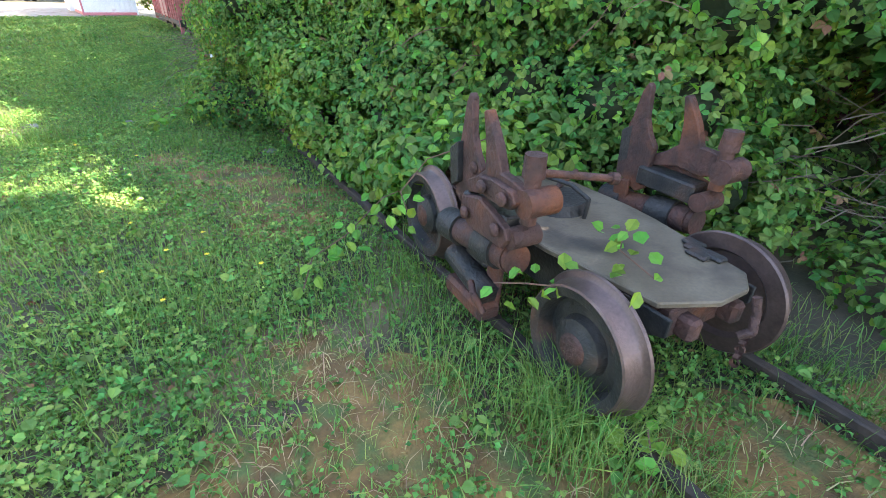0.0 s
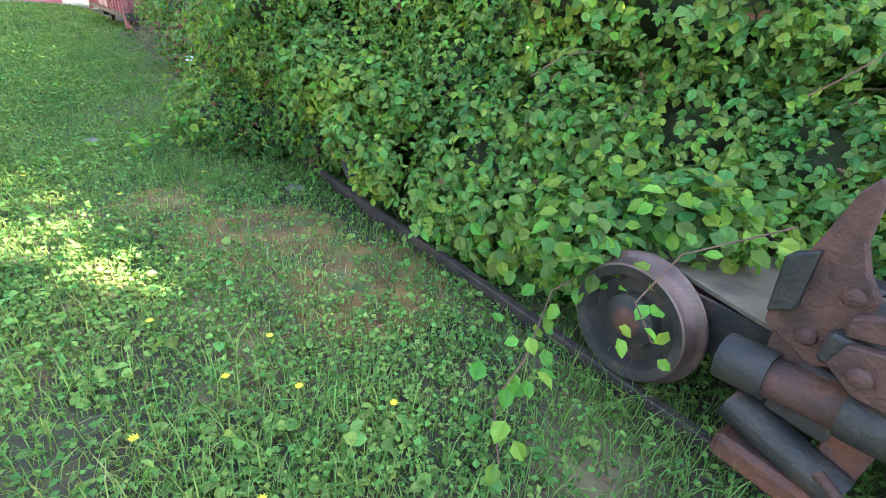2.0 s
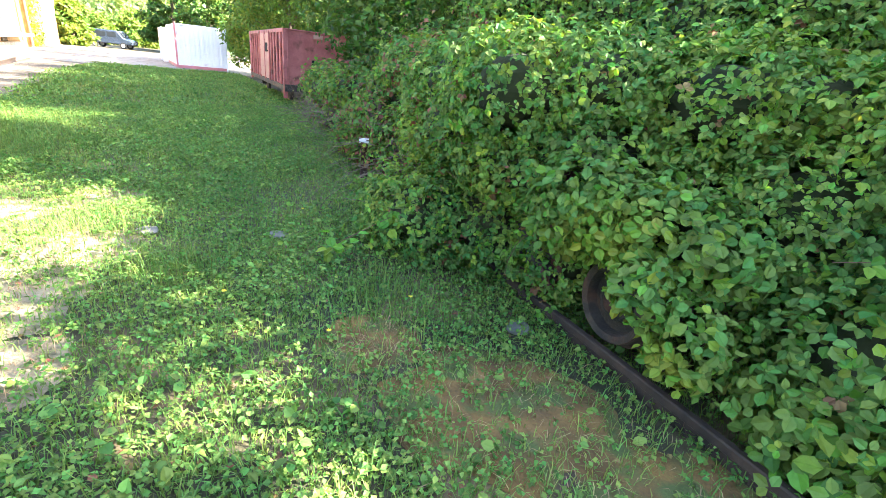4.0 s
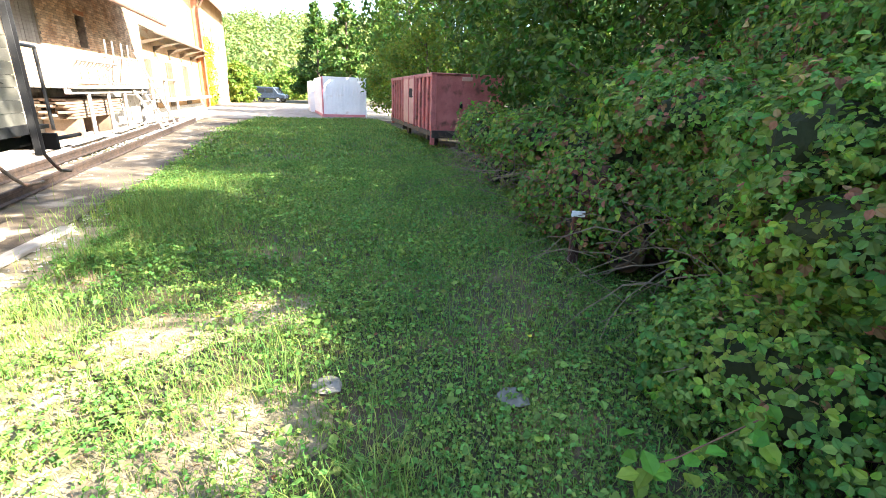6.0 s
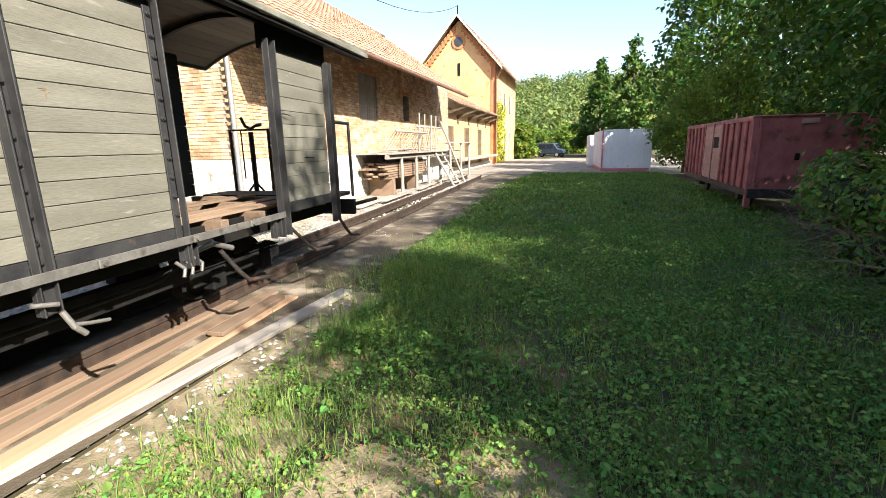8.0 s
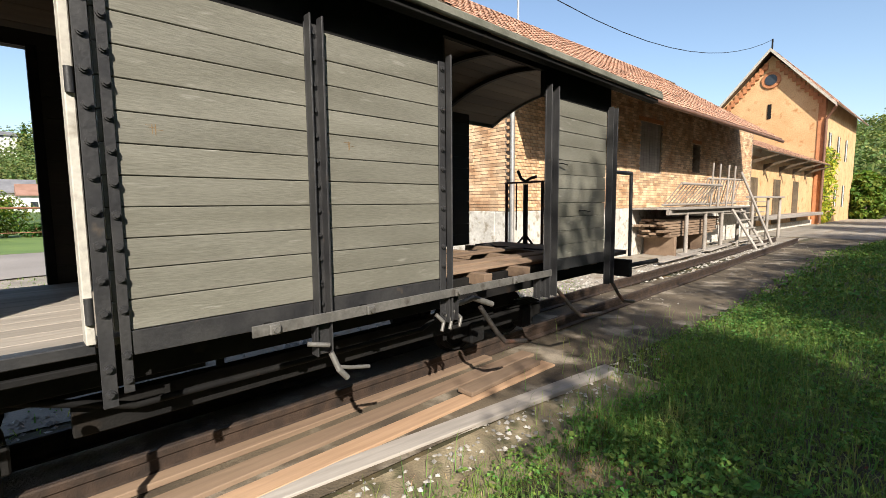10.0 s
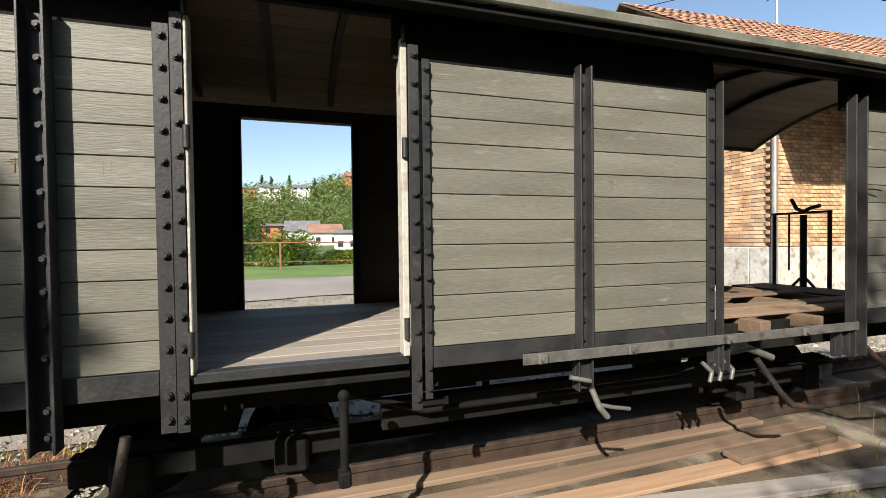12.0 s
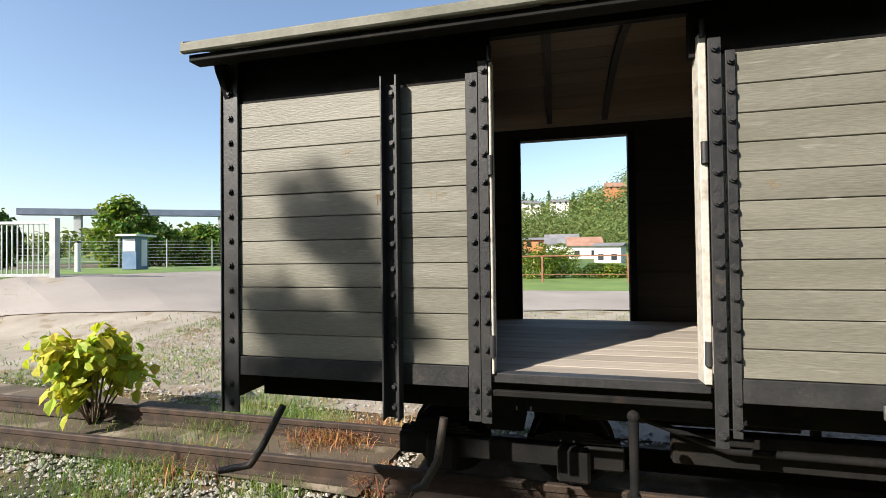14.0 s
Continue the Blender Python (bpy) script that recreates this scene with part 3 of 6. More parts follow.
for y in (1.74, 2.77):
    part("far_door_post", box(BACK - 0.03, BACK + 0.06, y - 0.03, y + 0.03, FLOOR - 0.02, 2.9, 0.004), M["iron_black_shade"], wagon)


def arch(x):
    k = (x - BACK / 2) / (-BACK / 2 + 0.24)
    return 2.985 + 0.36 * (1 - k * k)


def end_wall(y0, y1, z_low):
    outline = [(x, z_low) for x in (BACK + 0.002, -0.052)] + [(x, arch(x) - 0.05) for x in np.linspace(-0.052, BACK + 0.002, 12)]
    fresh = slab([(-x, z) for x, z in outline], y1 - y0, pose(0, (y0 + y1) / 2, 0, 0, 0, 90))
    return fresh


part("end_wall", end_wall(0.166, 0.20, 0.95), M["wood_dark_shaded"], wagon)
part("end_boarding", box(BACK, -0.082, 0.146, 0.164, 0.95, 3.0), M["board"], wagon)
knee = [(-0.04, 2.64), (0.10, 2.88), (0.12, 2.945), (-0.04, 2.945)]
part("eaves_knee", slab([(-x, z) for x, z in knee], 0.035, pose(0, 0.185, 0, 0, 0, 90)), M["iron_black_shade"], wagon, "black knee bracket under the eaves")
part("partition", end_wall(4.862, 4.90, FLOOR - 0.03), M["wood_dark_shaded"], wagon)


def roof_shell(y0, y1, lift, thick, x0, x1, n=18):
    top = [(x, arch(x) + lift + thick) for x in np.linspace(x0, x1, n)]
    low = [(x, arch(x) + lift) for x in np.linspace(x1, x0, n)]
    return slab([(-x, z) for x, z in top + low], y1 - y0, pose(0, (y0 + y1) / 2, 0, 0, 0, 90))


part("roof", roof_shell(0.06, 8.20, -0.002, 0.018, BACK - 0.22, 0.203), M["roof_felt"], wagon, "arched grey-green sheet roof")
nb = 15
xs = np.linspace(BACK - 0.2, 0.18, nb + 1)
for a, b in zip(xs, xs[1:]):
    part("roof_board", roof_shell(0.07, 8.18, -0.028, 0.022, a + 0.002, b - 0.002, 2), M["wood_in"], wagon)
part("eaves_trim", box(0.205, 0.240, 0.05, 8.21, 2.945, 3.002, 0.008), M["roof_felt"], wagon, "pale grey roof edge board")
part("eaves_lath", box(0.12, 0.204, 0.08, 8.15, 2.905, 2.945, 0.004), M["iron_black_shade"], wagon)
part("eaves_trim", box(BACK - 0.268, BACK - 0.225, -0.03, 8.21, 2.935, 2.992, 0.008), M["roof_felt"], wagon)
part("front_fascia", roof_shell(0.035, 0.058, -0.05, 0.07, BACK - 0.24, 0.22), M["roof_felt"], wagon)
part("rear_fascia", roof_shell(8.202, 8.225, -0.05, 0.095, BACK - 0.24, 0.22), M["roof_felt"], wagon)
for y in (0.7, 1.45, 2.05, 2.55, 3.3, 4.1, 5.4, 6.2, 7.0):
    part("roof_rib", roof_shell(y - 0.025, y + 0.025, -0.078, 0.046, BACK + 0.02, -0.06), M["wood_dark_shaded"], wagon)
# end platform with railing and brake stand
part("platform", box(BACK + 0.1, -0.05, 7.42, 8.0, FLOOR - 0.07, FLOOR - 0.02, 0.005), M["wood_dark_shaded"], wagon)
part("buffer_beam", box(BACK + 0.2, 0.0, 7.98, 8.06, 0.84, 1.05, 0.006), M["iron_black_shade"], wagon)
part("buffer_rod", rod((-0.05, 8.06, 0.97), (-0.05, 8.95, 0.955), 0.028), M["iron_black_shade"], wagon)
rl = part("railing", bent([(0.0, 7.44, 2.09), (0.0, 7.95, 2.09), (0.0, 7.97, 1.1)], 0.022), M["iron"], wagon, "rusty tubular platform railing")
for x in (-1.90, -1.27):
    part("railing_post", rod((x, 8.0, 1.1), (x, 8.0, 2.06), 0.022), M["rust"], wagon)
part("railing_bar", rod((-1.93, 8.0, 2.05), (-1.25, 8.0, 2.05), 0.014), M["rust"], wagon)
part("railing_bar", rod((-1.72, 8.0, 1.35), (-1.72, 8.0, 2.05), 0.010), M["rust"], wagon)
bs = part("brake_stand", rod((-1.52, 7.95, 1.1), (-1.52, 7.95, 2.02), 0.035), M["rust_dark"], wagon, "iron brake stand with a forked crank")
part("crank", bent([(-1.66, 7.95, 2.22), (-1.60, 7.95, 2.10), (-1.52, 7.95, 2.06), (-1.44, 7.95, 2.10), (-1.34, 7.95, 2.12)], 0.022), M["rust_dark"], bs)
for s in (-1, 1):
    part("foot", rod((-1.52 + 0.16 * s, 7.95, 1.13), (-1.52, 7.95, 1.3), 0.016), M["rust_dark"], bs)


# wheels, axle guards, brake gear under the frame, blackened to stand for shade
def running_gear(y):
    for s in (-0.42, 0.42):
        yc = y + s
        w = part("wheelset", rod((-1.62, yc, 0.48), (-0.87, yc, 0.48), 0.05), M["iron_black_shade"], wagon)
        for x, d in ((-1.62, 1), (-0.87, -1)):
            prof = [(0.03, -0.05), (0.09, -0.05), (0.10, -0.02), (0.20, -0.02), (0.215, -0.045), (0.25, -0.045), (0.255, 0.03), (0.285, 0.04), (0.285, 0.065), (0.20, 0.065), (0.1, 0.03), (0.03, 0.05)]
            part("wheel", lathe([(r, a * d) for r, a in prof], 28, pose(x, yc, 0.505)), M["iron_black_shade"], w)
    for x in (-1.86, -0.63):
        part("side_frame", box(x - 0.03, x + 0.03, y - 0.72, y + 0.72, 0.46, 0.60, 0.01), M["iron_black_shade"], wagon)
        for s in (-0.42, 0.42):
            part("axle_box", box(x - 0.08, x + 0.08, y + s - 0.10, y + s + 0.10, 0.38, 0.60, 0.02), M["iron_black_shade"], wagon)
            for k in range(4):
                part("leaf_spring", box(x - 0.035, x + 0.035, y + s - 0.28 + 0.05 * k, y + s + 0.28 - 0.05 * k, 0.62 + 0.018 * k, 0.634 + 0.018 * k), M["iron_black_shade"], wagon)
    part("bolster", box(-1.9, -0.6, y - 0.12, y + 0.12, 0.66, 0.92, 0.01), M["iron_black_shade"], wagon)


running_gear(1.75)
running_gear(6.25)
part("truss_rod", bent([(-0.35, 2.4, 0.93), (-0.35, 2.95, 0.74), (-0.35, 4.9, 0.74), (-0.35, 5.4, 0.93)], 0.02), M["iron_black_shade"], wagon)
part("truss_rod", bent([(-1.8, 2.4, 0.93), (-1.8, 2.95, 0.74), (-1.8, 4.9, 0.74), (-1.8, 5.4, 0.93)], 0.02), M["iron_black_shade"], wagon)
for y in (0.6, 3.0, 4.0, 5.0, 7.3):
    part("cross_frame", box(BACK + 0.37, -0.37, y - 0.04, y + 0.04, 0.93, 1.1, 0.005), M["iron_black_shade"], wagon)
bl = part("brake_lever", rod((0.02, 2.43, 0.60), (0.02, 2.43, 1.00), 0.02, 0.024), M["iron_black_shade"], wagon)
knob = bmesh.new()
bmesh.ops.create_uvsphere(knob, u_segments=12, v_segments=8, radius=0.03, matrix=Matrix.Translation((0.02, 2.43, 1.01)))
part("knob", knob, M["iron_black_shade"], bl)
part("lever_foot", box(-0.02, 0.06, 2.40, 2.46, 0.56, 0.64, 0.01), M["iron_black_shade"], bl)
part("lever_guide", box(-0.42, -0.38, 2.20, 3.3, 0.845, 0.885, 0.005), M["iron_black_shade"], wagon)
part("frame_beam", box(-0.50, -0.42, 2.7, 5.3, 0.62, 0.80, 0.006), M["iron_black_shade"], wagon, "black longitudinal frame beam")
for y in (2.1, 3.4, 5.0):
    part("beam_hanger", box(-0.48, -0.44, y - 0.02, y + 0.02, 0.80, 0.92, 0.004), M["iron_black_shade"], wagon)
ct = part("catch", bent([(0.07, 3.84, 0.90), (0.10, 3.87, 0.80), (0.11, 3.92, 0.74)], 0.018), M["bar"], wagon, "bare grey iron catch")
part("catch_arm", bent([(0.10, 3.87, 0.815), (0.10, 3.96, 0.79), (0.10, 4.08, 0.765)], 0.012), M["bar"], ct)
part("catch_pin", rod((0.06, 3.70, 0.98), (0.09, 3.82, 0.955), 0.014), M["bar"], ct)
for y, d in ((5.20, 0.45), (6.30, 0.70), (7.38, 0.42), (0.55, -0.33)):
    part("step_iron", bent([(0.02, y, 0.94), (0.09, y + 0.28 * d, 0.72), (0.12, y + 0.45 * d, 0.63), (0.14, y + d, 0.59)], 0.020), M["rust_dark"], wagon, "bent iron step")
part("step_iron", bent([(0.02, 1.5, 0.94), (0.05, 1.47, 0.72), (0.07, 1.40, 0.60), (0.09, 1.34, 0.58)], 0.022), M["rust_dark"], wagon)
for y in (4.72, 4.80, 4.90):
    part("chain_link", bent([(0.02, y, 0.96), (0.05, y + 0.05, 0.90), (0.06, y + 0.02, 0.84)], 0.014), M["bar"], wagon)
part("brake_rigging", bent([(-0.15, 5.05, 0.94), (-0.05, 5.2, 1.0), (-0.02, 5.4, 0.92)], 0.024), M["bar"], wagon)
for y in (6.55, 7.0):
    part("door_hook", bent([(0.0, y - 0.26, 2.12 - (y - 6.55)), (0.04, y - 0.2, 2.12 - (y - 6.55)), (0.05, y - 0.12, 2.11 - (y - 6.55))], 0.005), M["iron_black_shade"], wagon)
# rust runs below old screw holes
M["rust_stain"] = material("orange_rust_stain", (0.17, 0.105, 0.05), (0.23, 0.15, 0.075), 0.8, scale=20, fine=90, bump=0.1)
for y, z in ((0.956, 2.39), (1.137, 2.13), (1.45, 2.13), (3.03, 2.11), (4.04, 2.12)):
    bm = None
    for k in range(3):
        a = y + rng.uniform(-0.04, 0.04)
        bm = box(0.0002, 0.0012, a, a + rng.uniform(0.015, 0.05), z + 0.009 * k - 0.02, z + 0.009 * k - 0.018, bm=bm)
    for k in range(2):
        a = y + rng.uniform(-0.02, 0.02)
        bm = box(0.0002, 0.0012, a, a + 0.003, z - rng.uniform(0.03, 0.06), z + 0.005, bm=bm)
    part("rust_streak", bm, M["rust_stain"], wagon, "orange rust run on the paint")

# ---- transporter bogies on the overgrown track ----


def make_bogie(at, label):
    bg = thing("transporter_bogie", label, "rail bogie", at, group="transporter bogies")
    R = 0.285
    prof = [(0.02, -0.050), (0.082, -0.050), (0.095, -0.036), (0.118, -0.030), (0.130, 0.010), (0.195, 0.018), (0.214, -0.046), (R - 0.03, -0.055),
            (R - 0.022, -0.050), (R - 0.015, 0.020), (R - 0.008, 0.028), (R + 0.012, 0.036), (R + 0.016, 0.048), (R + 0.008, 0.058), (0.22, 0.058), (0.2, 0.03), (0.05, 0.04)]
    for y in (-0.70, 0.67):
        ax = part("axle", rod((-0.44, y, 0.39), (0.43, y, 0.39), 0.045), M["rust_dark"], bg)
        for x, d in ((-0.46, 1), (0.45, -1)):
            face = [(r, a * d) for r, a in prof[:8]]
            rim = [(r, a * d) for r, a in prof[7:]]
            w = part("wheel", lathe(face, 44, pose(x, y, 0.39)), M["rust_dark"], ax, "dark dished wheel face")
            part("hub", lathe([(0.0, -0.060 * d), (0.055, -0.060 * d), (0.066, -0.054 * d), (0.07, -0.04 * d)], 24, pose(x, y, 0.39)), M["rust"], w, "rusty axle end")
            part("tyre", lathe(rim, 56, pose(x, y, 0.39)), M["tread"], ax, "worn brown steel tyre with flange")
    # plated frame
    deck = [(-0.84, 0.27), (-0.92, 0.16), (-0.93, -0.02), (-0.83, -0.25), (-0.30, -0.36), (-0.1, -0.37), (0.30, -0.34), (0.90, -0.22), (0.90, 0.22), (0.30, 0.34), (-0.1, 0.37), (-0.30, 0.36)]
    fresh = slab([(y, x) for y, x in deck], 0.028, Matrix(((0, 0, 1, 0), (0, 1, 0, 0), (1, 0, 0, 0.60), (0, 0, 0, 1))), 0.006)
    part("deck_plate", fresh, M["plate"], bg, "weathered grey-brown steel deck plate")
    for s in (-1, 1):
        part("side_plate", slab([(-0.90, 0.58), (-0.90, 0.50), (-0.5, 0.36), (0.5, 0.36), (0.9, 0.50), (0.9, 0.58)], 0.02, pose(s * 0.30, 0, 0, 0, 0, -s * 3), 0.003), M["rust_dark"], bg)
        part("frame_bar", box(s * 0.20 - 0.03, s * 0.20 + 0.03, -0.80, 0.9, 0.44, 0.58, 0.01), M["rust"], bg)
    part("end_beam", box(-0.20, 0.22, -0.86, -0.80, 0.44, 0.58, 0.01), M["rust"], bg)
    for x in (-0.12, 0.14):
        part("coupling_lug", box(x - 0.035, x + 0.035, -0.93, -0.84, 0.45, 0.55, 0.015), M["rust"], bg)
    hook = part("hook", bent([(0.10, -0.98, 0.63), (0.10, -1.0, 0.56), (0.08, -1.02, 0.50), (0.05, -0.99, 0.47)], 0.018), M["rust"], bg)
    for k in range(5):
        link = bmesh.new()
        bmesh.ops.create_cone(link, segments=8, radius1=0.02, radius2=0.014, depth=0.02, matrix=Matrix.Translation((0.1, -1.0, 0.46 - 0.035 * k)) @ pose(0, 0, 0, 90 * (k % 2), 90, 0))
        part("chain_link", link, M["rust"], hook)
    part("hub_cap", rod((0, 0.05, 0.60), (0, 0.05, 0.67), 0.17, 0.15, 28), M["rust_dark"], bg)
    for y, x in ((-0.62, 0.24), (-0.66, 0.20), (-0.58, 0.28), (-0.70, 0.25)):
        part("clamp_piece", box(x - 0.03, x + 0.03, y - 0.05, y + 0.05, 0.615, 0.635, 0.008), M["rust_dark"], bg)
    part("bent_handle", bent([(0.02, -0.14, 0.60), (0.02, -0.15, 0.72), (0.02, -0.02, 0.75), (-0.05, 0.16, 0.76)], 0.012), M["rust_dark"], bg)
    part("pull_rod", rod((-0.20, 0.0, 0.66), (0.30, 0.25, 0.70), 0.016), M["rust"], bg)
    # cross beam that carries the forks
    part("bolster", box(-0.52, 0.58, -0.07, 0.13, 0.40, 0.56, 0.02), M["rust_dark"], bg)
    for s in (-1, 1):
        x0 = s * 0.535
        yo = 0.0 if s < 0 else -0.08

        def cheek(outline, thick, off):
            return slab([(u * 0.92 + yo, v) for u, v in outline], thick * 0.85, pose(x0 + s * off * 0.8, 0, 0), 0.006)
        f = part("fork", cheek(((0.25, 0.93), (0.215, 0.97), (0.195, 1.04), (0.165, 1.18), (0.135, 1.225), (0.108, 1.205), (0.092, 1.05), (0.05, 0.97), (-0.005, 0.91), (0.005, 0.80), (0.0, 0.68), (0.06, 0.64), (0.235, 0.71)), 0.045, -0.02), M["rust"], bg, "rusty forked wheel cradle arm")
        part("fork_arm", cheek(((-0.075, 1.185), (-0.10, 1.195), (-0.125, 1.17), (-0.20, 1.07), (-0.25, 0.97), (-0.33, 0.965), (-0.41, 0.95), (-0.43, 0.88), (-0.30, 0.83), (-0.13, 0.84), (0.02, 0.80), (0.03, 0.86), (-0.05, 0.90), (-0.12, 0.95), (-0.11, 1.06)), 0.055, 0.035), M["rust"], f)
        part("lower_link", cheek(((0.02, 0.72), (0.0, 0.80), (-0.15, 0.835), (-0.29, 0.80), (-0.375, 0.775), (-0.395, 0.73), (-0.36, 0.68), (-0.26, 0.675), (-0.07, 0.665)), 0.045, 0.09), M["rust"], f)
        part("upper_link", cheek(((-0.10, 0.86), (-0.12, 0.93), (-0.24, 0.945), (-0.38, 0.94), (-0.42, 0.90), (-0.38, 0.86), (-0.22, 0.85)), 0.04, 0.085), M["rust"], f)
        part("buffer_pad", cheek(((0.235, 0.76), (0.255, 0.95), (0.175, 1.0), (0.165, 0.80)), 0.085, 0.0), M["rust_dark"], f, "blackened iron pad")
        for y, z, o in ((0.19, 0.82, 0.008), (0.10, 0.73, 0.008), (-0.17, 0.90, 0.105), (-0.32, 0.90, 0.105), (-0.30, 0.76, 0.113), (-0.06, 0.74, 0.113), (0.05, 0.90, 0.008)):
            rv = bmesh.new()
            bmesh.ops.create_uvsphere(rv, u_segments=12, v_segments=8, radius=0.030, matrix=Matrix.Translation((x0 + s * o, y + yo, z)) @ Matrix.Diagonal((0.55, 1, 1, 1)))
            part("rivet", rv, M["rust"], f)
        pin = part("pin", rod((x0, -0.37 + yo, 0.80), (x0, -0.37 + yo, 1.02), 0.034), M["rust"], f)
        part("pin_head", rod((x0, -0.37 + yo, 0.995), (x0, -0.37 + yo, 1.085), 0.046, 0.043, 18), M["rust"], pin)
        part("end_knuckle", rod((x0 - 0.06, -0.40 + yo, 0.90), (x0 + 0.09, -0.40 + yo, 0.90), 0.058, seg=18), M["rust"], f)
        part("end_knuckle", rod((x0 - 0.07, -0.345 + yo, 0.73), (x0 + 0.07, -0.345 + yo, 0.73), 0.048, seg=18), M["rust"], f)
        part("spacer", box(x0 - 0.06, x0 + 0.06, -0.30 + yo, 0.05 + yo, 0.70, 0.80, 0.01), M["rust_dark"], f)
        if s < 0:
            rd = part("cross_rod", rod((x0 + 0.02, -0.37, 1.01), (x0 + 0.34, -0.45, 0.965), 0.016), M["rust"], f)
            part("rod_end", rod((x0 + 0.33, -0.448, 0.967), (x0 + 0.36, -0.455, 0.963), 0.026), M["rust"], rd)
        part("pivot_tube", rod((x0, -0.30 + yo, 0.60), (x0, 0.27 + yo, 0.522), 0.070, seg=24), M["rust"], f)
        for y, z in ((-0.14, 0.578), (0.20, 0.532)):
            part("collar", rod((x0, y - 0.075 + yo, z + 0.010), (x0, y + 0.075 + yo, z - 0.010), 0.085, seg=24), M["rust_dark"], f)
        part("tube_end", rod((x0, -0.335 + yo, 0.605), (x0, -0.27 + yo, 0.596), 0.07, 0.06, 18), M["rust"], f)
        part("lower_tube", rod((x0, -0.16 + yo, 0.30), (x0, 0.20 + yo, 0.375), 0.066, seg=24), M["rust_dark"], f)
        part("gusset", cheek(((0.17, 0.34), (0.21, 0.68), (0.10, 0.70), (0.08, 0.34)), 0.03, -0.06), M["rust"], f)
        part("gusset", cheek(((-0.08, 0.22), (-0.04, 0.62), (-0.20, 0.64), (-0.18, 0.24)), 0.03, -0.06), M["rust"], f)
        part("latch", bent([(x0 + s * 0.08, -0.10 + yo, 0.38), (x0 + s * 0.11, -0.18 + yo, 0.36), (x0 + s * 0.09, -0.24 + yo, 0.29)], 0.018), M["rust"], f)
        part("foot_block", box(x0 - 0.07, x0 + 0.06, -0.18 + yo, 0.18 + yo, 0.17, 0.27, 0.02), M["rust"], f)
    return bg


bogie = make_bogie(TRACK_B @ pose(0, -0.05, 0, 0, 0, -4), "rusty transporter bogie with forked cradles on overgrown rails")
second = copy_thing(bogie, TRACK_B @ pose(0.14, 3.92, 0, 0, 0, -2))
second["label"] = "rusty transporter bogie half buried in brambles"
third = copy_thing(bogie, TRACK_B @ pose(0.12, 8.1, 0, 0, 0, 1))
third["label"] = "rusty transporter bogie deep under brambles"

# ---- red goods wagon ----


def red_wagon():
    w = thing("red_goods_wagon", "faded red goods wagon with ribbed sides and a ladder, overgrown", "railway wagon", pose(3.72, 14.5, 0, 0, 0, -1.6))
    L, W, z0, z1 = 7.6, 2.2, 0.62, 2.24
    part("body_shell", box(0.03, W - 0.03, 0.03, L - 0.03, z0, z1, 0.01), M["red"], w)
    part("corner_post", box(-0.02, 0.10, -0.02, 0.10, 0.25, z1 + 0.02, 0.01), M["red"], w)
    part("corner_post", box(-0.02, 0.10, L - 0.10, L + 0.02, 0.4, z1 + 0.02, 0.01), M["red"], w)
    part("corner_post", box(W - 0.10, W + 0.02, -0.02, 0.10, 0.3, z1 + 0.02, 0.01), M["red"], w)
    for i in range(13):
        y = 0.45 + i * 0.56
        if 2.3 < y < 4.6:
            continue
        part("side_rib", box(-0.03, 0.03, y, y + 0.16, z0 + 0.02, z1 - 0.03, 0.02), M["red"], w)
    d = part("door", box(-0.03, 0.03, 2.45, 4.5, z0 + 0.04, z1 - 0.06, 0.008), M["red_board"], w, "bleached pink plank door")
    for i in range(8):
        part("door_plank", box(-0.045, -0.03, 2.5, 4.45, z0 + 0.08 + i * 0.18, z0 + 0.24 + i * 0.18, 0.004), M["red_board"], d)
    for y in (2.42, 3.4, 4.48):
        part("door_frame", box(-0.06, -0.02, y - 0.05, y + 0.05, z0, z1, 0.006), M["red"], d)
    # black plate painted as the dark inside of the opening
    part("opening", box(-0.05, -0.028, 2.75, 3.3, 1.55, 1.85), M["iron_black_shade"], d)
    part("roof", box(-0.03, W + 0.03, -0.04, L + 0.04, z1, z1 + 0.04, 0.015), M["red"], w)
    part("top_rail", box(-0.035, 0.0, 0, L, z1 - 0.07, z1 + 0.01, 0.005), M["red"], w)
    part("sole_bar", box(-0.02, 0.06, 0, L, 0.50, z0 + 0.02, 0.005), M["rust_dark"], w)
    part("buffer_beam", box(0.0, W, -0.10, 0.03, 0.46, z0 + 0.05, 0.01), M["rust_dark"], w)
    part("end_bracket", box(0.9, 1.2, -0.05, 0.03, z1 - 0.16, z1 - 0.05, 0.01), M["red_board"], w)
    part("lamp_iron", box(0.85, 0.93, -0.04, 0.03, 1.30, 1.45, 0.008), M["iron_black_shade"], w)
    for x in (0.1, W - 0.14):
        part("end_rib", box(x, x + 0.05, -0.03, 0.03, z0, z1, 0.006), M["red"], w)
    for y in (1.4, 5.9):
        for x in (0.45, 1.6):
            part("wheel", lathe([(0.02, -0.05), (0.2, -0.03), (0.3, -0.05), (0.31, 0.03), (0.33, 0.05), (0.05, 0.05)], 24, pose(x, y, 0.40)), M["rust_dark"], w)
        part("axle_box", box(0.18, 0.36, y - 0.14, y + 0.14, 0.28, 0.55, 0.02), M["rust_dark"], w)
    part("buffer", rod((1.1, -0.12, 0.58), (1.1, -0.42, 0.58), 0.07, 0.05), M["rust_dark"], w)


red_wagon()


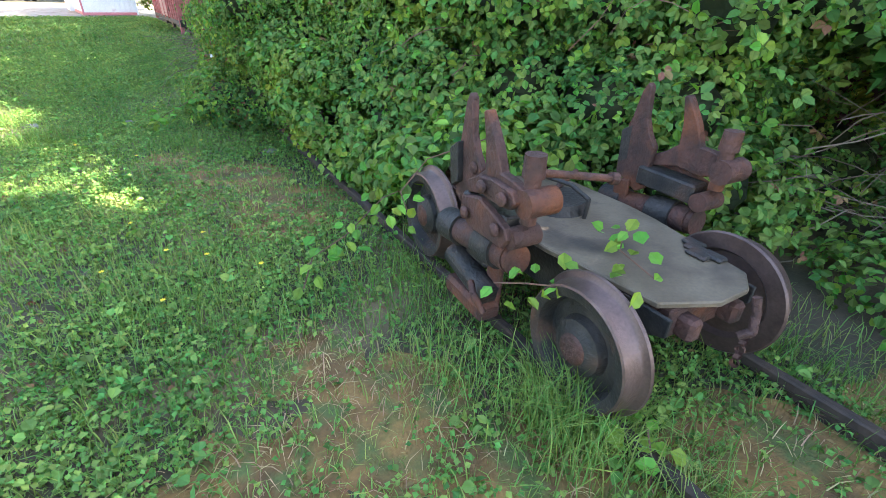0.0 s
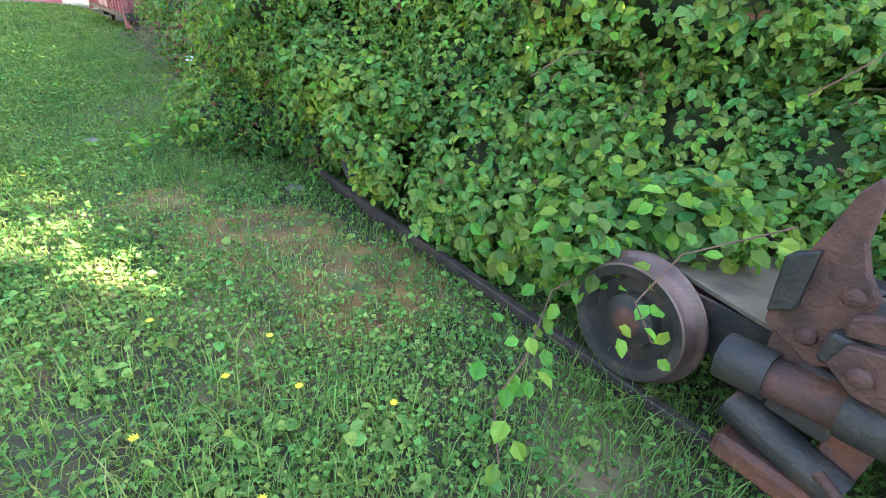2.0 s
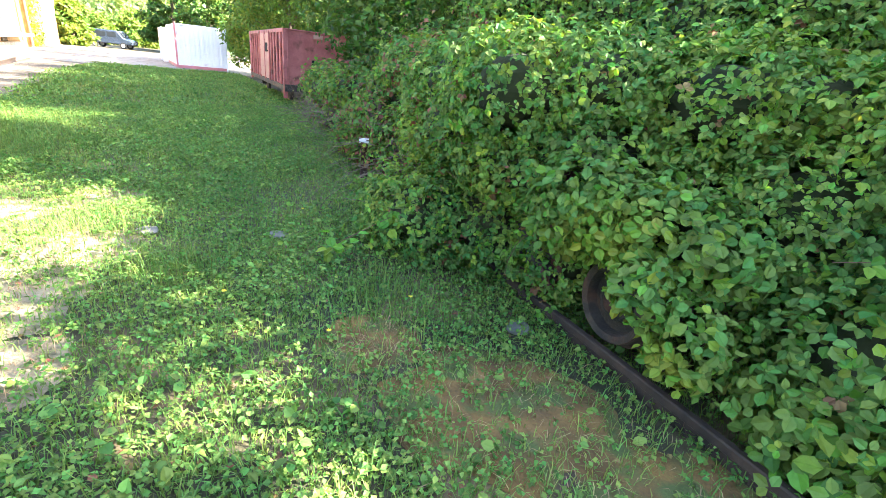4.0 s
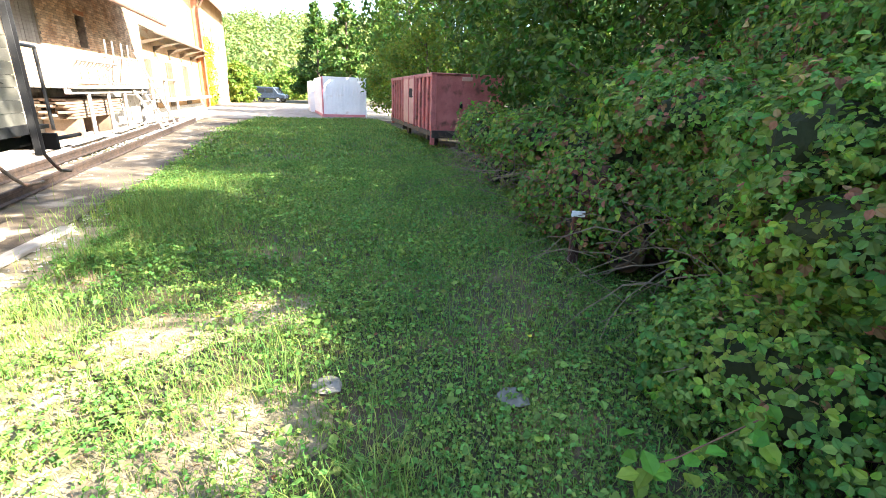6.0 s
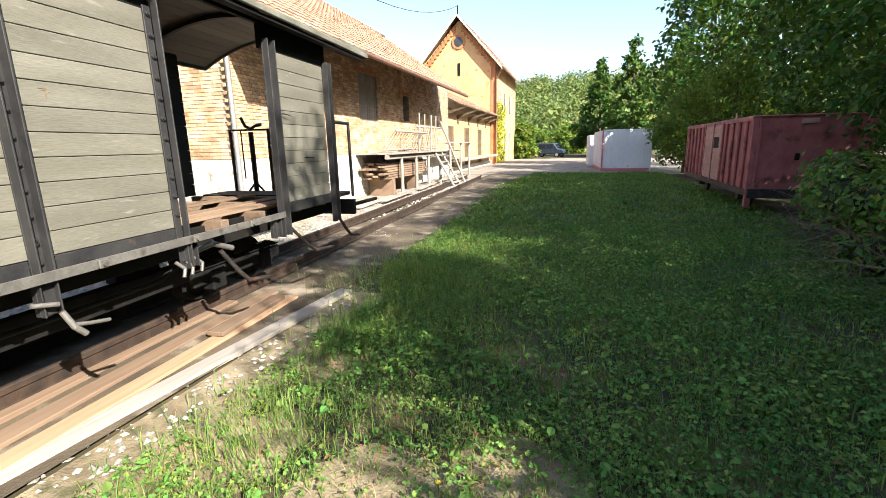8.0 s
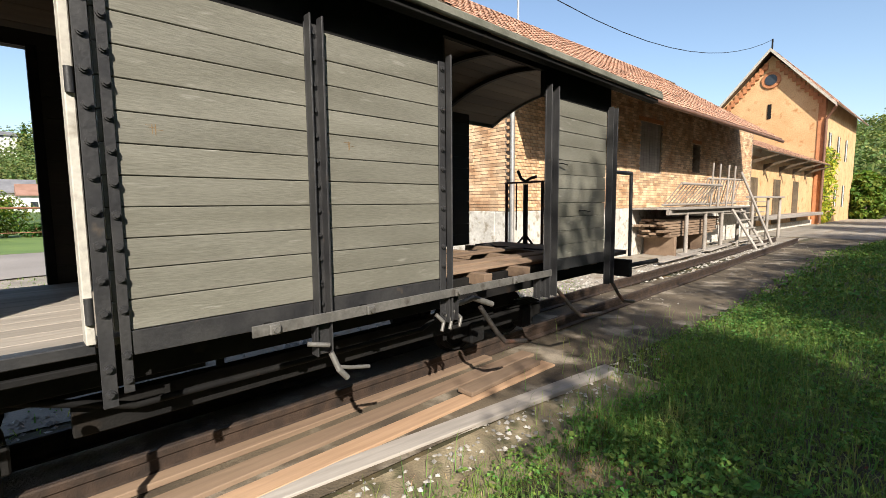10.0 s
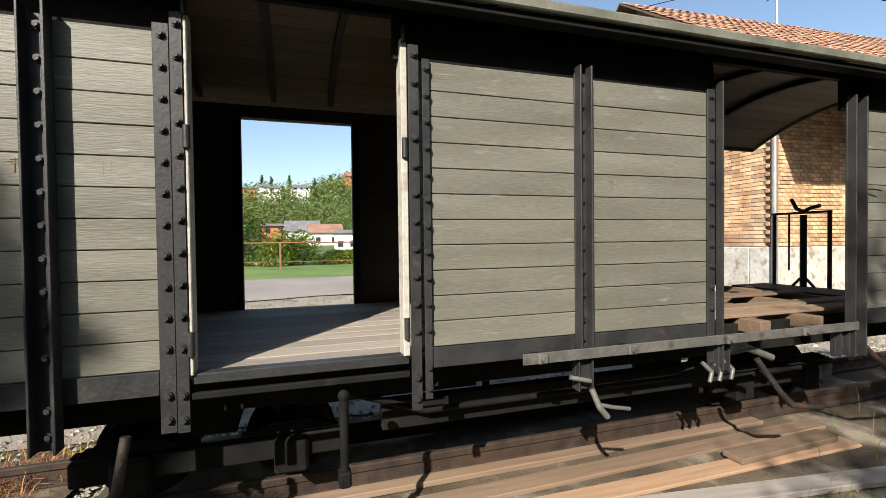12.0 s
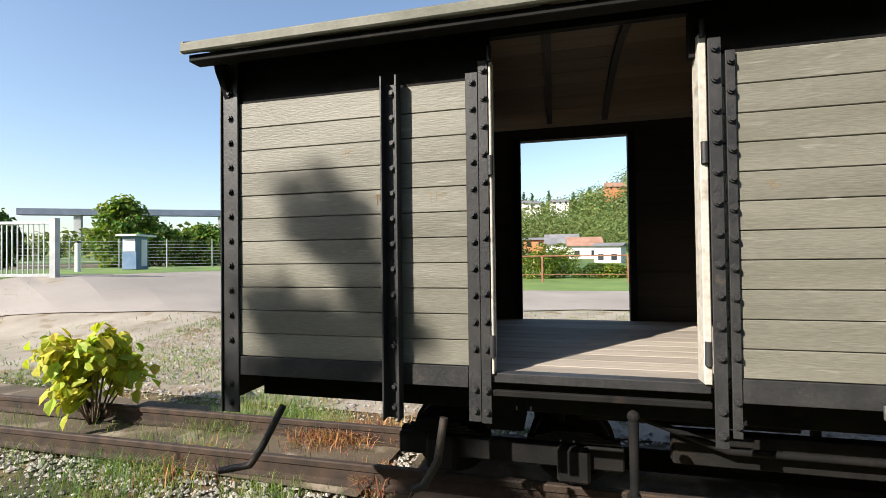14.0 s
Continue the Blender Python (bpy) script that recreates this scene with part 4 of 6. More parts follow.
def container():
    c = thing("shipping_container", "white corrugated steel shipping container with a red frame", "container", pose(1.35, 33.2, 0.03, 0, 0, 3))
    W, L, H = 2.9, 6.0, 2.5
    for i in range(10):
        x = 0.14 + i * (W - 0.28) / 10
        part("corrugation", box(x, x + 0.16, -0.035, 0.0, 0.22, H - 0.12, 0.02), M["white"], c)
    part("body", box(0.04, W - 0.04, 0.0, L, 0.15, H - 0.03), M["white"], c)
    for i in range(18):
        y = 0.2 + i * 0.32
        part("corrugation", box(-0.03, 0.04, y, y + 0.16, 0.22, H - 0.12, 0.02), M["white"], c)
    for x in (0.0, W - 0.09):
        part("corner_post", box(x, x + 0.09, -0.05, 0.06, 0, H, 0.01), M["white"] if x else M["pinkframe"], c)
    part("bottom_rail", box(0.09, W - 0.09, -0.045, 0.05, 0.0, 0.16, 0.01), M["pinkframe"], c)
    part("top_rail", box(0.09, W - 0.09, -0.045, 0.05, H - 0.10, H, 0.01), M["white"], c)
    part("bottom_rail", box(-0.02, 0.06, 0.06, L, 0.0, 0.16, 0.01), M["pinkframe"], c)


container()
c2 = thing("shipping_container", "small pale container behind the white one", "container", pose(0.75, 40.0, 0.03, 0, 0, 3))
part("body", box(0, 2.4, 0, 3, 0, 2.3, 0.02), M["white"], c2)
for k in range(6):
    part("corrugation", box(-0.03, 0.01, 0.2 + 0.45 * k, 0.42 + 0.45 * k, 0.15, 2.15, 0.01), M["white"], c2)


def van(at):
    v = thing("parked_van", "dark blue parked van in front of the trees", "car", at)
    part("body", slab([(-2.2, 0.45), (-2.25, 0.9), (-1.5, 1.05), (-0.9, 1.8), (2.1, 1.85), (2.25, 1.0), (2.2, 0.45)], 1.75, None, 0.06), M["paint_van"], v)
    for y, a in ((-0.35, 0.9), (0.75, 1.0), (1.65, 0.6)):
        part("window", box(-0.89, -0.872, y - a / 2, y + a / 2, 1.15, 1.65, 0.005), M["glass"], v)
    part("windscreen", box(-0.7, 0.7, -1.32, -1.28, 1.15, 1.7, 0.004, turn=pose(0, 0, 0, -38)), M["glass"], v)
    for y in (-1.4, 1.4):
        for x in (-0.82, 0.82):
            w = part("wheel", rod((x - 0.1, y, 0.33), (x + 0.1, y, 0.33), 0.33, seg=20), M["tyre"], v)
            part("rim", rod((x - 0.11, y, 0.33), (x + 0.11, y, 0.33), 0.2, seg=16), M["galv"], w)


van(pose(-3.8, 66, 0.0, 0, 0, 70))

# ---- loading shed and station house ----
WX = -7.55


def courses(parent, y0, y1, z0, z1, x, nearest, rowh=0.083, blen=0.27, at=None):
    """Courses of bricks: single ones up to y = nearest, the rest in one piece."""
    me = finish(box(-0.06, 0.012, -blen / 2 + 0.006, blen / 2 - 0.006, -rowh / 2 + 0.006, rowh / 2 - 0.006, 0.003), "brick", M["brick"])
    vs, fs = [], []
    rows = int((z1 - z0) / rowh)
    for r in range(rows):
        z = z0 + (r + 0.5) * rowh
        y = y0 + (0.5 if r % 2 else 1.0) * blen / 2
        while y < y1 - blen / 2:
            if not any(a < y < b and c < z < d for a, b, c, d in HOLES):
                if y < nearest:
                    part("brick", me, None, parent, at=pose(x + rng.uniform(-0.004, 0.004), y, z))
                else:
                    o = len(vs)
                    w, h, p = blen / 2 - 0.006, rowh / 2 - 0.006, x + 0.012 + rng.uniform(-0.004, 0.004)
                    vs += [(p, y - w, z - h), (p, y + w, z - h), (p, y + w, z + h), (p, y - w, z + h),
                           (x - 0.02, y - w, z - h), (x - 0.02, y + w, z - h), (x - 0.02, y + w, z + h), (x - 0.02, y - w, z + h)]
                    fs += [(o, o + 1, o + 2, o + 3), (o, o + 4, o + 5, o + 1), (o + 3, o + 2, o + 6, o + 7), (o, o + 3, o + 7, o + 4), (o + 1, o + 5, o + 6, o + 2)]
            y += blen
    if vs:
        ob = part("brickwork", soup("brickwork", np.array(vs), np.array(fs), M["brick_far"]), None, parent, at=at)
        ob["kind"] = "stuff"


HOLES = [(17.8, 19.4, 2.75, 4.4), (22.2, 22.9, 2.9, 4.0)]
shed = thing("loading_shed", "long brick loading shed with a whitewashed rubble base and tiled roof", "shed")
Y0, Y1 = 11.4, 29.6


def shed_walls():
    z1, top = 4.95, 5.46
    cuts_y = [Y0, 17.8, 19.4, 22.2, 22.9, Y1]
    for a, b in zip(cuts_y, cuts_y[1:]):
        hole = [h for h in HOLES if abs(h[0] - a) < 0.01]
        spans = [(1.55, top)] if not hole else [(1.55, hole[0][2]), (hole[0][3], top)]
        for lo, hi in spans:
            part("wall", box(WX - 0.45, WX, a, b, lo, hi), M["mortar"], shed)
    part("rubble_base", box(WX - 0.47, WX + 0.03, Y0 - 0.03, Y1, 0.0, 1.55, 0.02), M["rubble"], shed, "whitewashed rubble stone base")
    part("end_wall", box(-15.5, WX - 0.45, Y0, Y0 + 0.4, 1.55, z1), M["mortar"], shed)
    part("rubble_base", box(-15.5, WX - 0.47, Y0 - 0.03, Y0 + 0.4, 0.0, 1.55, 0.02), M["rubble"], shed)
    part("back_wall", box(-15.5, -15.1, Y0 + 0.4, Y1, 0, z1), M["mortar"], shed)
    part("end_wall", box(-15.1, WX - 0.45, Y1 - 0.4, Y1, 0, z1), M["mortar"], shed)
    for (a, b, lo, hi), kind in zip(HOLES, ("shutter", "opening")):
        if kind == "shutter":
            for s0, s1 in ((a, (a + b) / 2 - 0.01), ((a + b) / 2 + 0.01, b)):
                sh = part("shutter", box(WX - 0.10, WX - 0.05, s0, s1, lo, hi, 0.01), M["plank_grey"], shed, "grey wooden window shutter")
                for k in range(4):
                    w = (s1 - s0) / 4
                    part("slat", box(WX - 0.05, WX - 0.03, s0 + k * w + 0.01, s0 + (k + 1) * w - 0.01, lo + 0.03, hi - 0.03), M["plank_grey"], sh)
        else:
            part("dark_window", box(WX - 0.30, WX - 0.27, a, b, lo, hi), M["glass"], shed)
        part("lintel", box(WX - 0.1, WX + 0.02, a - 0.1, b + 0.1, hi, hi + 0.14, 0.01), M["trim"], shed)


shed_walls()
# roof: tiles in rows on a pitched board
EAVE_X, EAVE_Z, RIDGE_X, RIDGE_Z = WX + 1.7, 4.37, -11.5, 8.3


def tiled(parent, name, y0, y1, ex, ez, rx, rz, tw=0.26, th=0.34, side=1):
    slope = math.hypot(rx - ex, rz - ez)
    ux, uz = (rx - ex) / slope, (rz - ez) / slope
    nx_, nz_ = (-uz, ux) if ux > 0 else (uz, -ux)
    vs, fs = [], []
    rows, cols = int(slope / th), int((y1 - y0) / tw)
    for r in range(rows):
        for c in range(cols):
            s0, s1 = r * th, (r + 1.12) * th
            lift = 0.035 + rng.uniform(0, 0.012)
            ya, yb = y0 + c * tw + 0.008, y0 + (c + 1) * tw - 0.008
            o = len(vs)
            for s, l in ((s0, lift), (s1, 0.012)):
                px, pz = ex + ux * s + nx_ * l, ez + uz * s + nz_ * l
                vs += [(px, ya, pz), (px, (ya + yb) / 2, pz + 0.022), (px, yb, pz)]
            px, pz = ex + ux * s0, ez + uz * s0
            vs += [(px, ya, pz), (px, yb, pz)]
            fs += [(o, o + 1, o + 4, o + 3), (o + 1, o + 2, o + 5, o + 4), (o, o + 6, o + 7, o + 2)]
    ob = part(name, soup(name, np.array(vs), np.array(fs), M["tile"]), None, parent, "weathered orange clay roof tiles")
    ob["kind"] = "stuff"
    deck = slab([(ex, ez - 0.06), (rx, rz - 0.06), (rx, rz - 0.005), (ex, ez - 0.005)], y1 - y0, None)
    bmesh.ops.transform(deck, matrix=Matrix(((0, 1, 0, 0), (1, 0, 0, (y0 + y1) / 2), (0, 0, 1, 0), (0, 0, 0, 1))), verts=deck.verts)
    part("roof_deck", deck, M["wood_in"], parent)


tiled(shed, "roof_tiles", Y0 - 0.6, Y1 - 2.4, EAVE_X, EAVE_Z, RIDGE_X, RIDGE_Z)
tiled(shed, "roof_tiles", Y0 - 0.6, Y1 + 0.3, -16.2, EAVE_Z, RIDGE_X, RIDGE_Z, 0.6, 0.8)
part("gutter", rod((EAVE_X + 0.05, Y0 - 0.6, EAVE_Z - 0.05), (EAVE_X + 0.05, Y1 - 2.4, EAVE_Z - 0.08), 0.06), M["pipe_brown"], shed)
part("downpipe", bent([(EAVE_X + 0.04, Y0 - 0.1, EAVE_Z - 0.1), (WX + 0.12, Y0 - 0.06, 4.3), (WX + 0.12, Y0 - 0.06, 0.1)], 0.055), M["zinc"], shed, "pale zinc downpipe")
for gy_ in (Y0 + 0.2, Y1 - 2.7):
    part("gable", slab([(-15.5, 4.95), (WX - 0.46, 4.95), (WX - 0.46, 5.6), (RIDGE_X, RIDGE_Z - 0.1)], 0.4, Matrix(((0, 1, 0, 0), (1, 0, 0, gy_), (0, 0, 1, 0), (0, 0, 0, 1)))), M["mortar"], shed)
bracket_me = finish(slab([(0, 3.75), (0, 4.3), (1.35, 4.55), (1.5, 4.55), (0.1, 4.1), (0.1, 3.75)], 0.12, pose(0, 0, 0, 0, 0, -90)), "eaves_bracket", M["wood_in"])
# roof mast with cable
mast = thing("roof_mast", "thin steel mast with crossarms on the shed roof", "mast")
part("pole", rod((-11.5, 16.4, 8.1), (-11.5, 16.4, 10.0), 0.04), M["galv"], mast)
for z in (9.2, 9.5, 9.8):
    a = part("crossarm", rod((-11.85, 16.4, z), (-11.15, 16.4, z), 0.02), M["galv"], mast)
    for x in (-11.8, -11.2):
        part("insulator", rod((x, 16.4, z), (x, 16.4, z + 0.1), 0.03, 0.02), M["white"], a)
cab = thing("overhead_cable", "thin dark overhead cable between the roofs", "cable")
pts = [(-11.5 + 0.62 * k / 12, 16.4 + 28.8 * k / 12, 9.8 + 4.0 * k / 12 - 1.7 * 4 * (k / 12) * (1 - k / 12)) for k in range(13)]
part("wire", bent(pts, 0.018, 5), M["iron_black_shade"], cab)
part("wire", bent([(-11.5, 16.4, 9.8), (-13, 12, 8.9), (-16, 4, 8.6)], 0.012, 5), M["iron_black_shade"], cab)

# annex and tall gabled house
house = thing("station_house", "tall orange plastered house with red brick trim and a gable", "house")
HY = 45.5
annex = thing("annex", "low orange annex with a tiled lean-to roof", "building")
part("wall", box(-15.2, WX - 0.4, Y1 + 0.32, HY, 0.35, 4.1), M["plaster"], annex)
part("plinth", box(-15.2, WX - 0.3, Y1 + 0.32, HY, 0, 0.36), M["rubble"], annex)
tiled(annex, "roof_tiles", Y1 + 0.35, HY - 0.1, WX + 0.55, 4.25, -11.5, 6.4)
for y in (31.5, 36, 40.5):
    d = part("door", box(WX - 0.42, WX - 0.36, y - 0.7, y + 0.7, 0.4, 3.0, 0.01), M["wood_in"], annex)
    for k in range(5):
        part("door_plank", box(WX - 0.36, WX - 0.345, y - 0.66 + 0.26 * k, y - 0.42 + 0.26 * k, 0.45, 2.95), M["wood_in"], d)
for y in np.arange(30, HY, 3.2):
    part("eaves_bracket", bracket_me, None, annex, at=pose(WX - 0.4, y, -0.55))
ledge = part("platform_edge", box(WX - 0.3, WX + 0.5, Y1 + 0.6, HY - 1, 0.75, 0.95, 0.02), M["plank_grey"], annex)
H_EAVE, H_APEX, HX0 = 9.2, 13.1, -14.2
hc = (HX0 + WX) / 2
part("wall", box(HX0, WX, HY, HY + 14, 0.0, H_EAVE), M["plaster"], house)
YZ = Matrix(((0, 1, 0, 0), (1, 0, 0, 0), (0, 0, 1, 0), (0, 0, 0, 1)))
part("gable", slab([(HX0, H_EAVE), (WX, H_EAVE), (hc, H_APEX - 0.4)], 14.0, Matrix.Translation((0, HY + 7, 0)) @ YZ), M["plaster"], house)
for s in (-1, 1):
    ex = hc + s * ((WX - HX0) / 2 + 0.75)
    tiled(house, "roof_tiles", HY - 0.7, HY + 14.5, ex, H_EAVE - 0.75, hc, H_APEX, 0.4, 0.5)
    part("verge_board", slab([(ex, H_EAVE - 0.95), (ex, H_EAVE - 0.72), (hc, H_APEX + 0.03), (hc, H_APEX - 0.22)], 0.06, Matrix.Translation((0, HY - 0.72, 0)) @ YZ), M["bare_wood"], house)
    for k in range(14):
        u = 0.06 + k * 0.065
        x, z = ex + (hc - ex) * u, H_EAVE - 0.75 + (H_APEX - H_EAVE + 0.75) * u
        if abs(x - hc) < (WX - HX0) / 2 - 0.1:
            part("brick_step", box(x - 0.14, x + 0.14, HY - 0.12, HY + 0.02, z - 0.95, z - 0.45), M["trim"], house)
    part("corner_trim", box(hc + s * (WX - HX0) / 2 - 0.35, hc + s * (WX - HX0) / 2 + 0.06, HY - 0.06, HY + 0.5, 0, H_EAVE + 0.1, 0.02), M["trim"], house)
rw = part("round_window_surround", rod((hc, HY - 0.10, 10.9), (hc, HY + 0.02, 10.9), 0.62, seg=28), M["trim"], house)
part("round_window", rod((hc, HY - 0.13, 10.9), (hc, HY - 0.05, 10.9), 0.40, seg=28), M["glass"], rw)
part("wall_anchor", box(hc - 0.12, hc + 0.12, HY - 0.08, HY, 8.0, 9.1, 0.03), M["iron_black_shade"], house)
part("downpipe", bent([(WX + 0.7, HY - 0.5, H_EAVE - 0.9), (WX + 0.55, HY - 0.3, H_EAVE - 1.1), (WX + 0.16, HY - 0.15, H_EAVE - 1.7), (WX + 0.16, HY - 0.15, 0.1)], 0.09), M["pipe_brown"], house, "brown downpipe with a pale elbow")
for y in (HY + 2.5, HY + 6, HY + 9.5):
    for z in (1.2, 5.0):
        wd = part("window", box(WX - 0.02, WX + 0.03, y - 0.5, y + 0.5, z, z + 1.8, 0.01), M["glass"], house)
        part("window_frame", box(WX + 0.03, WX + 0.06, y - 0.04, y + 0.04, z, z + 1.8), M["white_wall"], wd)
part("cable_post", rod((hc, HY - 0.3, H_APEX - 0.1), (hc, HY - 0.3, H_APEX + 0.75), 0.06), M["iron_black_shade"], house, "dark iron cable post on the ridge")

# timber clutter along the shed
dock = thing("loading_dock", "old weathered timber loading dock with hay racks against the shed", "dock")
for y in (18.6, 20.2, 21.8, 23.6, 25.4, 27.6, 29.6):
    part("leg", rod((WX + 1.25, y, 0.0), (WX + 1.25, y, 1.55 if y < 24 else 1.9), 0.07, 0.06, 8), M["plank_grey"], dock)
for k in range(7):
    part("deck_plank", box(WX + 0.05 + k * 0.2, WX + 0.23 + k * 0.2, 17.3, 24.3, 1.50, 1.56, 0.008), M["plank_grey"], dock)
part("beam", box(WX + 1.18, WX + 1.30, 17.2, 24.4, 1.34, 1.49, 0.01), M["plank_grey"], dock)
part("beam", box(WX + 1.1, WX + 1.4, 25.0, 29.8, 1.88, 1.96, 0.01), M["plank_grey"], dock)
for k in range(3):
    part("shelf_plank", box(WX + 0.3, WX + 0.7, 25.0, 29.8, 1.2 + 0.25 * k, 1.24 + 0.25 * k, 0.008), M["plank_grey"], dock)
for y0, y1, lean in ((17.6, 21.0, 0.55), (20.6, 24.4, 0.25)):
    rack = part("hay_rack", rod((WX + 0.9, y0, 1.65), (WX + 0.9, y1, 1.68), 0.04, seg=8), M["plank_grey"], dock)
    part("rack_rail", rod((WX + 0.9 + lean, y0, 2.55 if lean < 0.5 else 2.3), (WX + 0.9 + lean, y1, 2.6 if lean < 0.5 else 2.3), 0.04, seg=8), M["plank_grey"], rack)
    n = int((y1 - y0) / 0.28)
    for k in range(n):
        y = y0 + 0.1 + k * 0.28
        part("rung", rod((WX + 0.9, y, 1.65), (WX + 0.9 + lean, y - 0.15, 2.55 if lean < 0.5 else 2.3), 0.018, seg=6), M["plank_grey"], rack)
for y in (20.9, 21.6, 22.5, 23.2):
    part("upright", rod((WX + 1.15, y, 1.5), (WX + 1.2, y, 3.1), 0.035, seg=8), M["plank_grey"], dock)
for a, b in (((WX + 1.3, 22.6, 1.5), (WX + 2.3, 22.2, 0.0)), ((WX + 1.3, 23.6, 1.5), (WX + 2.3, 23.2, 0.0))):
    part("stair_string", rod(a, b, 0.06, seg=6), M["plank_grey"], dock)
for k in range(5):
    f = (k + 0.5) / 5
    x, z = WX + 1.3 + f, 1.5 * (1 - f)
    part("tread", box(x - 0.1, x + 0.12, 22.3 + 0.3 * (1 - f), 23.3 + 0.3 * (1 - f), z - 0.02, z + 0.02), M["plank_grey"], dock)
part("ladder_rail", rod((WX + 1.2, 23.9, 2.9), (WX + 2.2, 24.6, 0.0), 0.05, seg=8), M["plank_grey"], dock)
stack = thing("timber_stack", "dark stack of old planks stored under the loading dock", "timber")
for k in range(7):
    for j in range(4):
        part("old_plank", box(WX + 0.12 + 0.24 * j, WX + 0.33 + 0.24 * j, 17.6 + rng.uniform(-0.3, 0.3), 21.9 + rng.uniform(-0.4, 0.4), 0.62 + 0.085 * k, 0.69 + 0.085 * k, 0.008), M["plank_dark"], stack)
for y in (18.2, 20.8):
    part("bearer", box(WX + 0.1, WX + 1.1, y - 0.08, y + 0.08, 0.0, 0.617, 0.01), M["plank_dark"], stack)
pile = thing("timber_pile", "low pile of old boards and stones beside the shed wall", "timber")
for k in range(9):
    a = rng.uniform(-6, 6)
    part("old_board", box(-0.1, 0.1, -1.6, 1.6, 0, 0.04, 0.006), M["plank_grey"], pile, at=pose(WX + 1.2 + 0.25 * (k % 4), 14.5 + 1.3 * k, 0.03 + 0.042 * (k % 3), 0, 0, a))

# planks beside the track
for x, y0, y1, a, z, mt, lb in ((-3.07, 1.6, 6.95, 2.6, 0.035, "plank", "long orange-brown plank on the ground beside the track"),
                                (-3.36, 2.0, 7.05, 4.0, 0.04, "plank_dark", "dark weathered plank lying beside the rail"),
                                (-2.86, 2.9, 7.35, -4.5, 0.03, "plank_grey", "grey weathered plank at the edge of the grass"),
                                (-3.62, 1.4, 6.6, 3.0, 0.05, "plank_dark", "dark stained plank lying by the rail"),
                                (-3.22, 5.7, 6.8, 5.0, 0.085, "plank_dark", "short plank lying across the others")):
    p = part("plank", box(-0.085, 0.085, -(y1 - y0) / 2, (y1 - y0) / 2, -0.022, 0.022, 0.006), M[mt], None, at=pose(x, (y0 + y1) / 2, z + 0.012, 0, 0.6, a))
    tagged(p, lb, "plank", "planks beside the track")

# ---- hedge of brambles ----


def trefoil_mesh(name, where, facing, size, mat):
    """Compound leaves of three leaflets: a third of the places carry three leaflets each."""
    n = max(2, len(where) // 2)
    where, facing, size = where[:n], unit(facing[:n]), np.asarray(size)[:n] * 1.12
    a = unit(np.cross(facing, rng.normal(size=(n, 3))))
    b = np.cross(facing, a)
    ps, hs, ss = [], [], []
    for turn, k in ((0.0, 1.0), (1.25, 0.85), (-1.25, 0.85)):
        along = a * math.cos(turn) + b * math.sin(turn)
        ps.append(where + along * (size * 0.12)[:, None])
        hs.append(along)
        ss.append(size * k)
    fs = np.concatenate([facing] * 3) + rng.normal(size=(3 * n, 3)) * 0.22
    return leaf_mesh(name, np.concatenate(ps), fs, np.concatenate(ss), mat, 0.74, 0.3, np.concatenate(hs))



def bramble(name, label, centres, radii, count, size, mats=("leaf", "leaf_fresh"), core=True, category="bush", fresh=0.2, dead=0.0, group="bramble hedge"):
    b = thing(name, label, category, group=group)
    p, d = blobs(count * (7 if core else 2), centres, radii, 0.46 if core else 0.34)
    keep = (p[:, 2] > 0.02) & ((d[:, 0] < 0.35) | (rng.random(len(p)) < 0.2))
    p, d = p[keep], d[keep]
    if core:
        keep = outer(p, centres, radii, 0.72)
        p, d = p[keep], d[keep]
    p, d = p[:count], d[:count]
    if core:
        p = p + d * (rng.uniform(0, 0.24, len(p)) * (rng.random(len(p)) < 0.12))[:, None]
    face = d * 0.9 + rng.normal(size=p.shape) * 0.5 + np.array((-0.15, -0.1, 0.55))
    s = size * rng.uniform(0.6, 1.25, len(p))
    sel = rng.random(len(p))
    for nm, mt, m in (("foliage", mats[0], sel >= fresh + dead), ("fresh_foliage", mats[1], sel < fresh), ("withered_foliage", "leaf_dead", (sel >= fresh) & (sel < fresh + dead))):
        if m.sum() > 5:
            ob = part(nm, trefoil_mesh(nm, p[m], face[m], s[m], M[mt]) if core and size < 0.08 else leaf_mesh(nm, p[m], face[m], s[m], M[mt], 0.74, small=size > 0.1), None, b)
            ob["kind"] = "stuff"
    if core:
        # dark spheres added behind the leaves, painted as the shade in the gaps
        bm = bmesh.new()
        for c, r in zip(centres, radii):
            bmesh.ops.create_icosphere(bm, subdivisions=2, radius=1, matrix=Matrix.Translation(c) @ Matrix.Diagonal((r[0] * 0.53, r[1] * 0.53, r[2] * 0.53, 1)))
        part("thicket", bm, M["core_shade"], b)
    return b


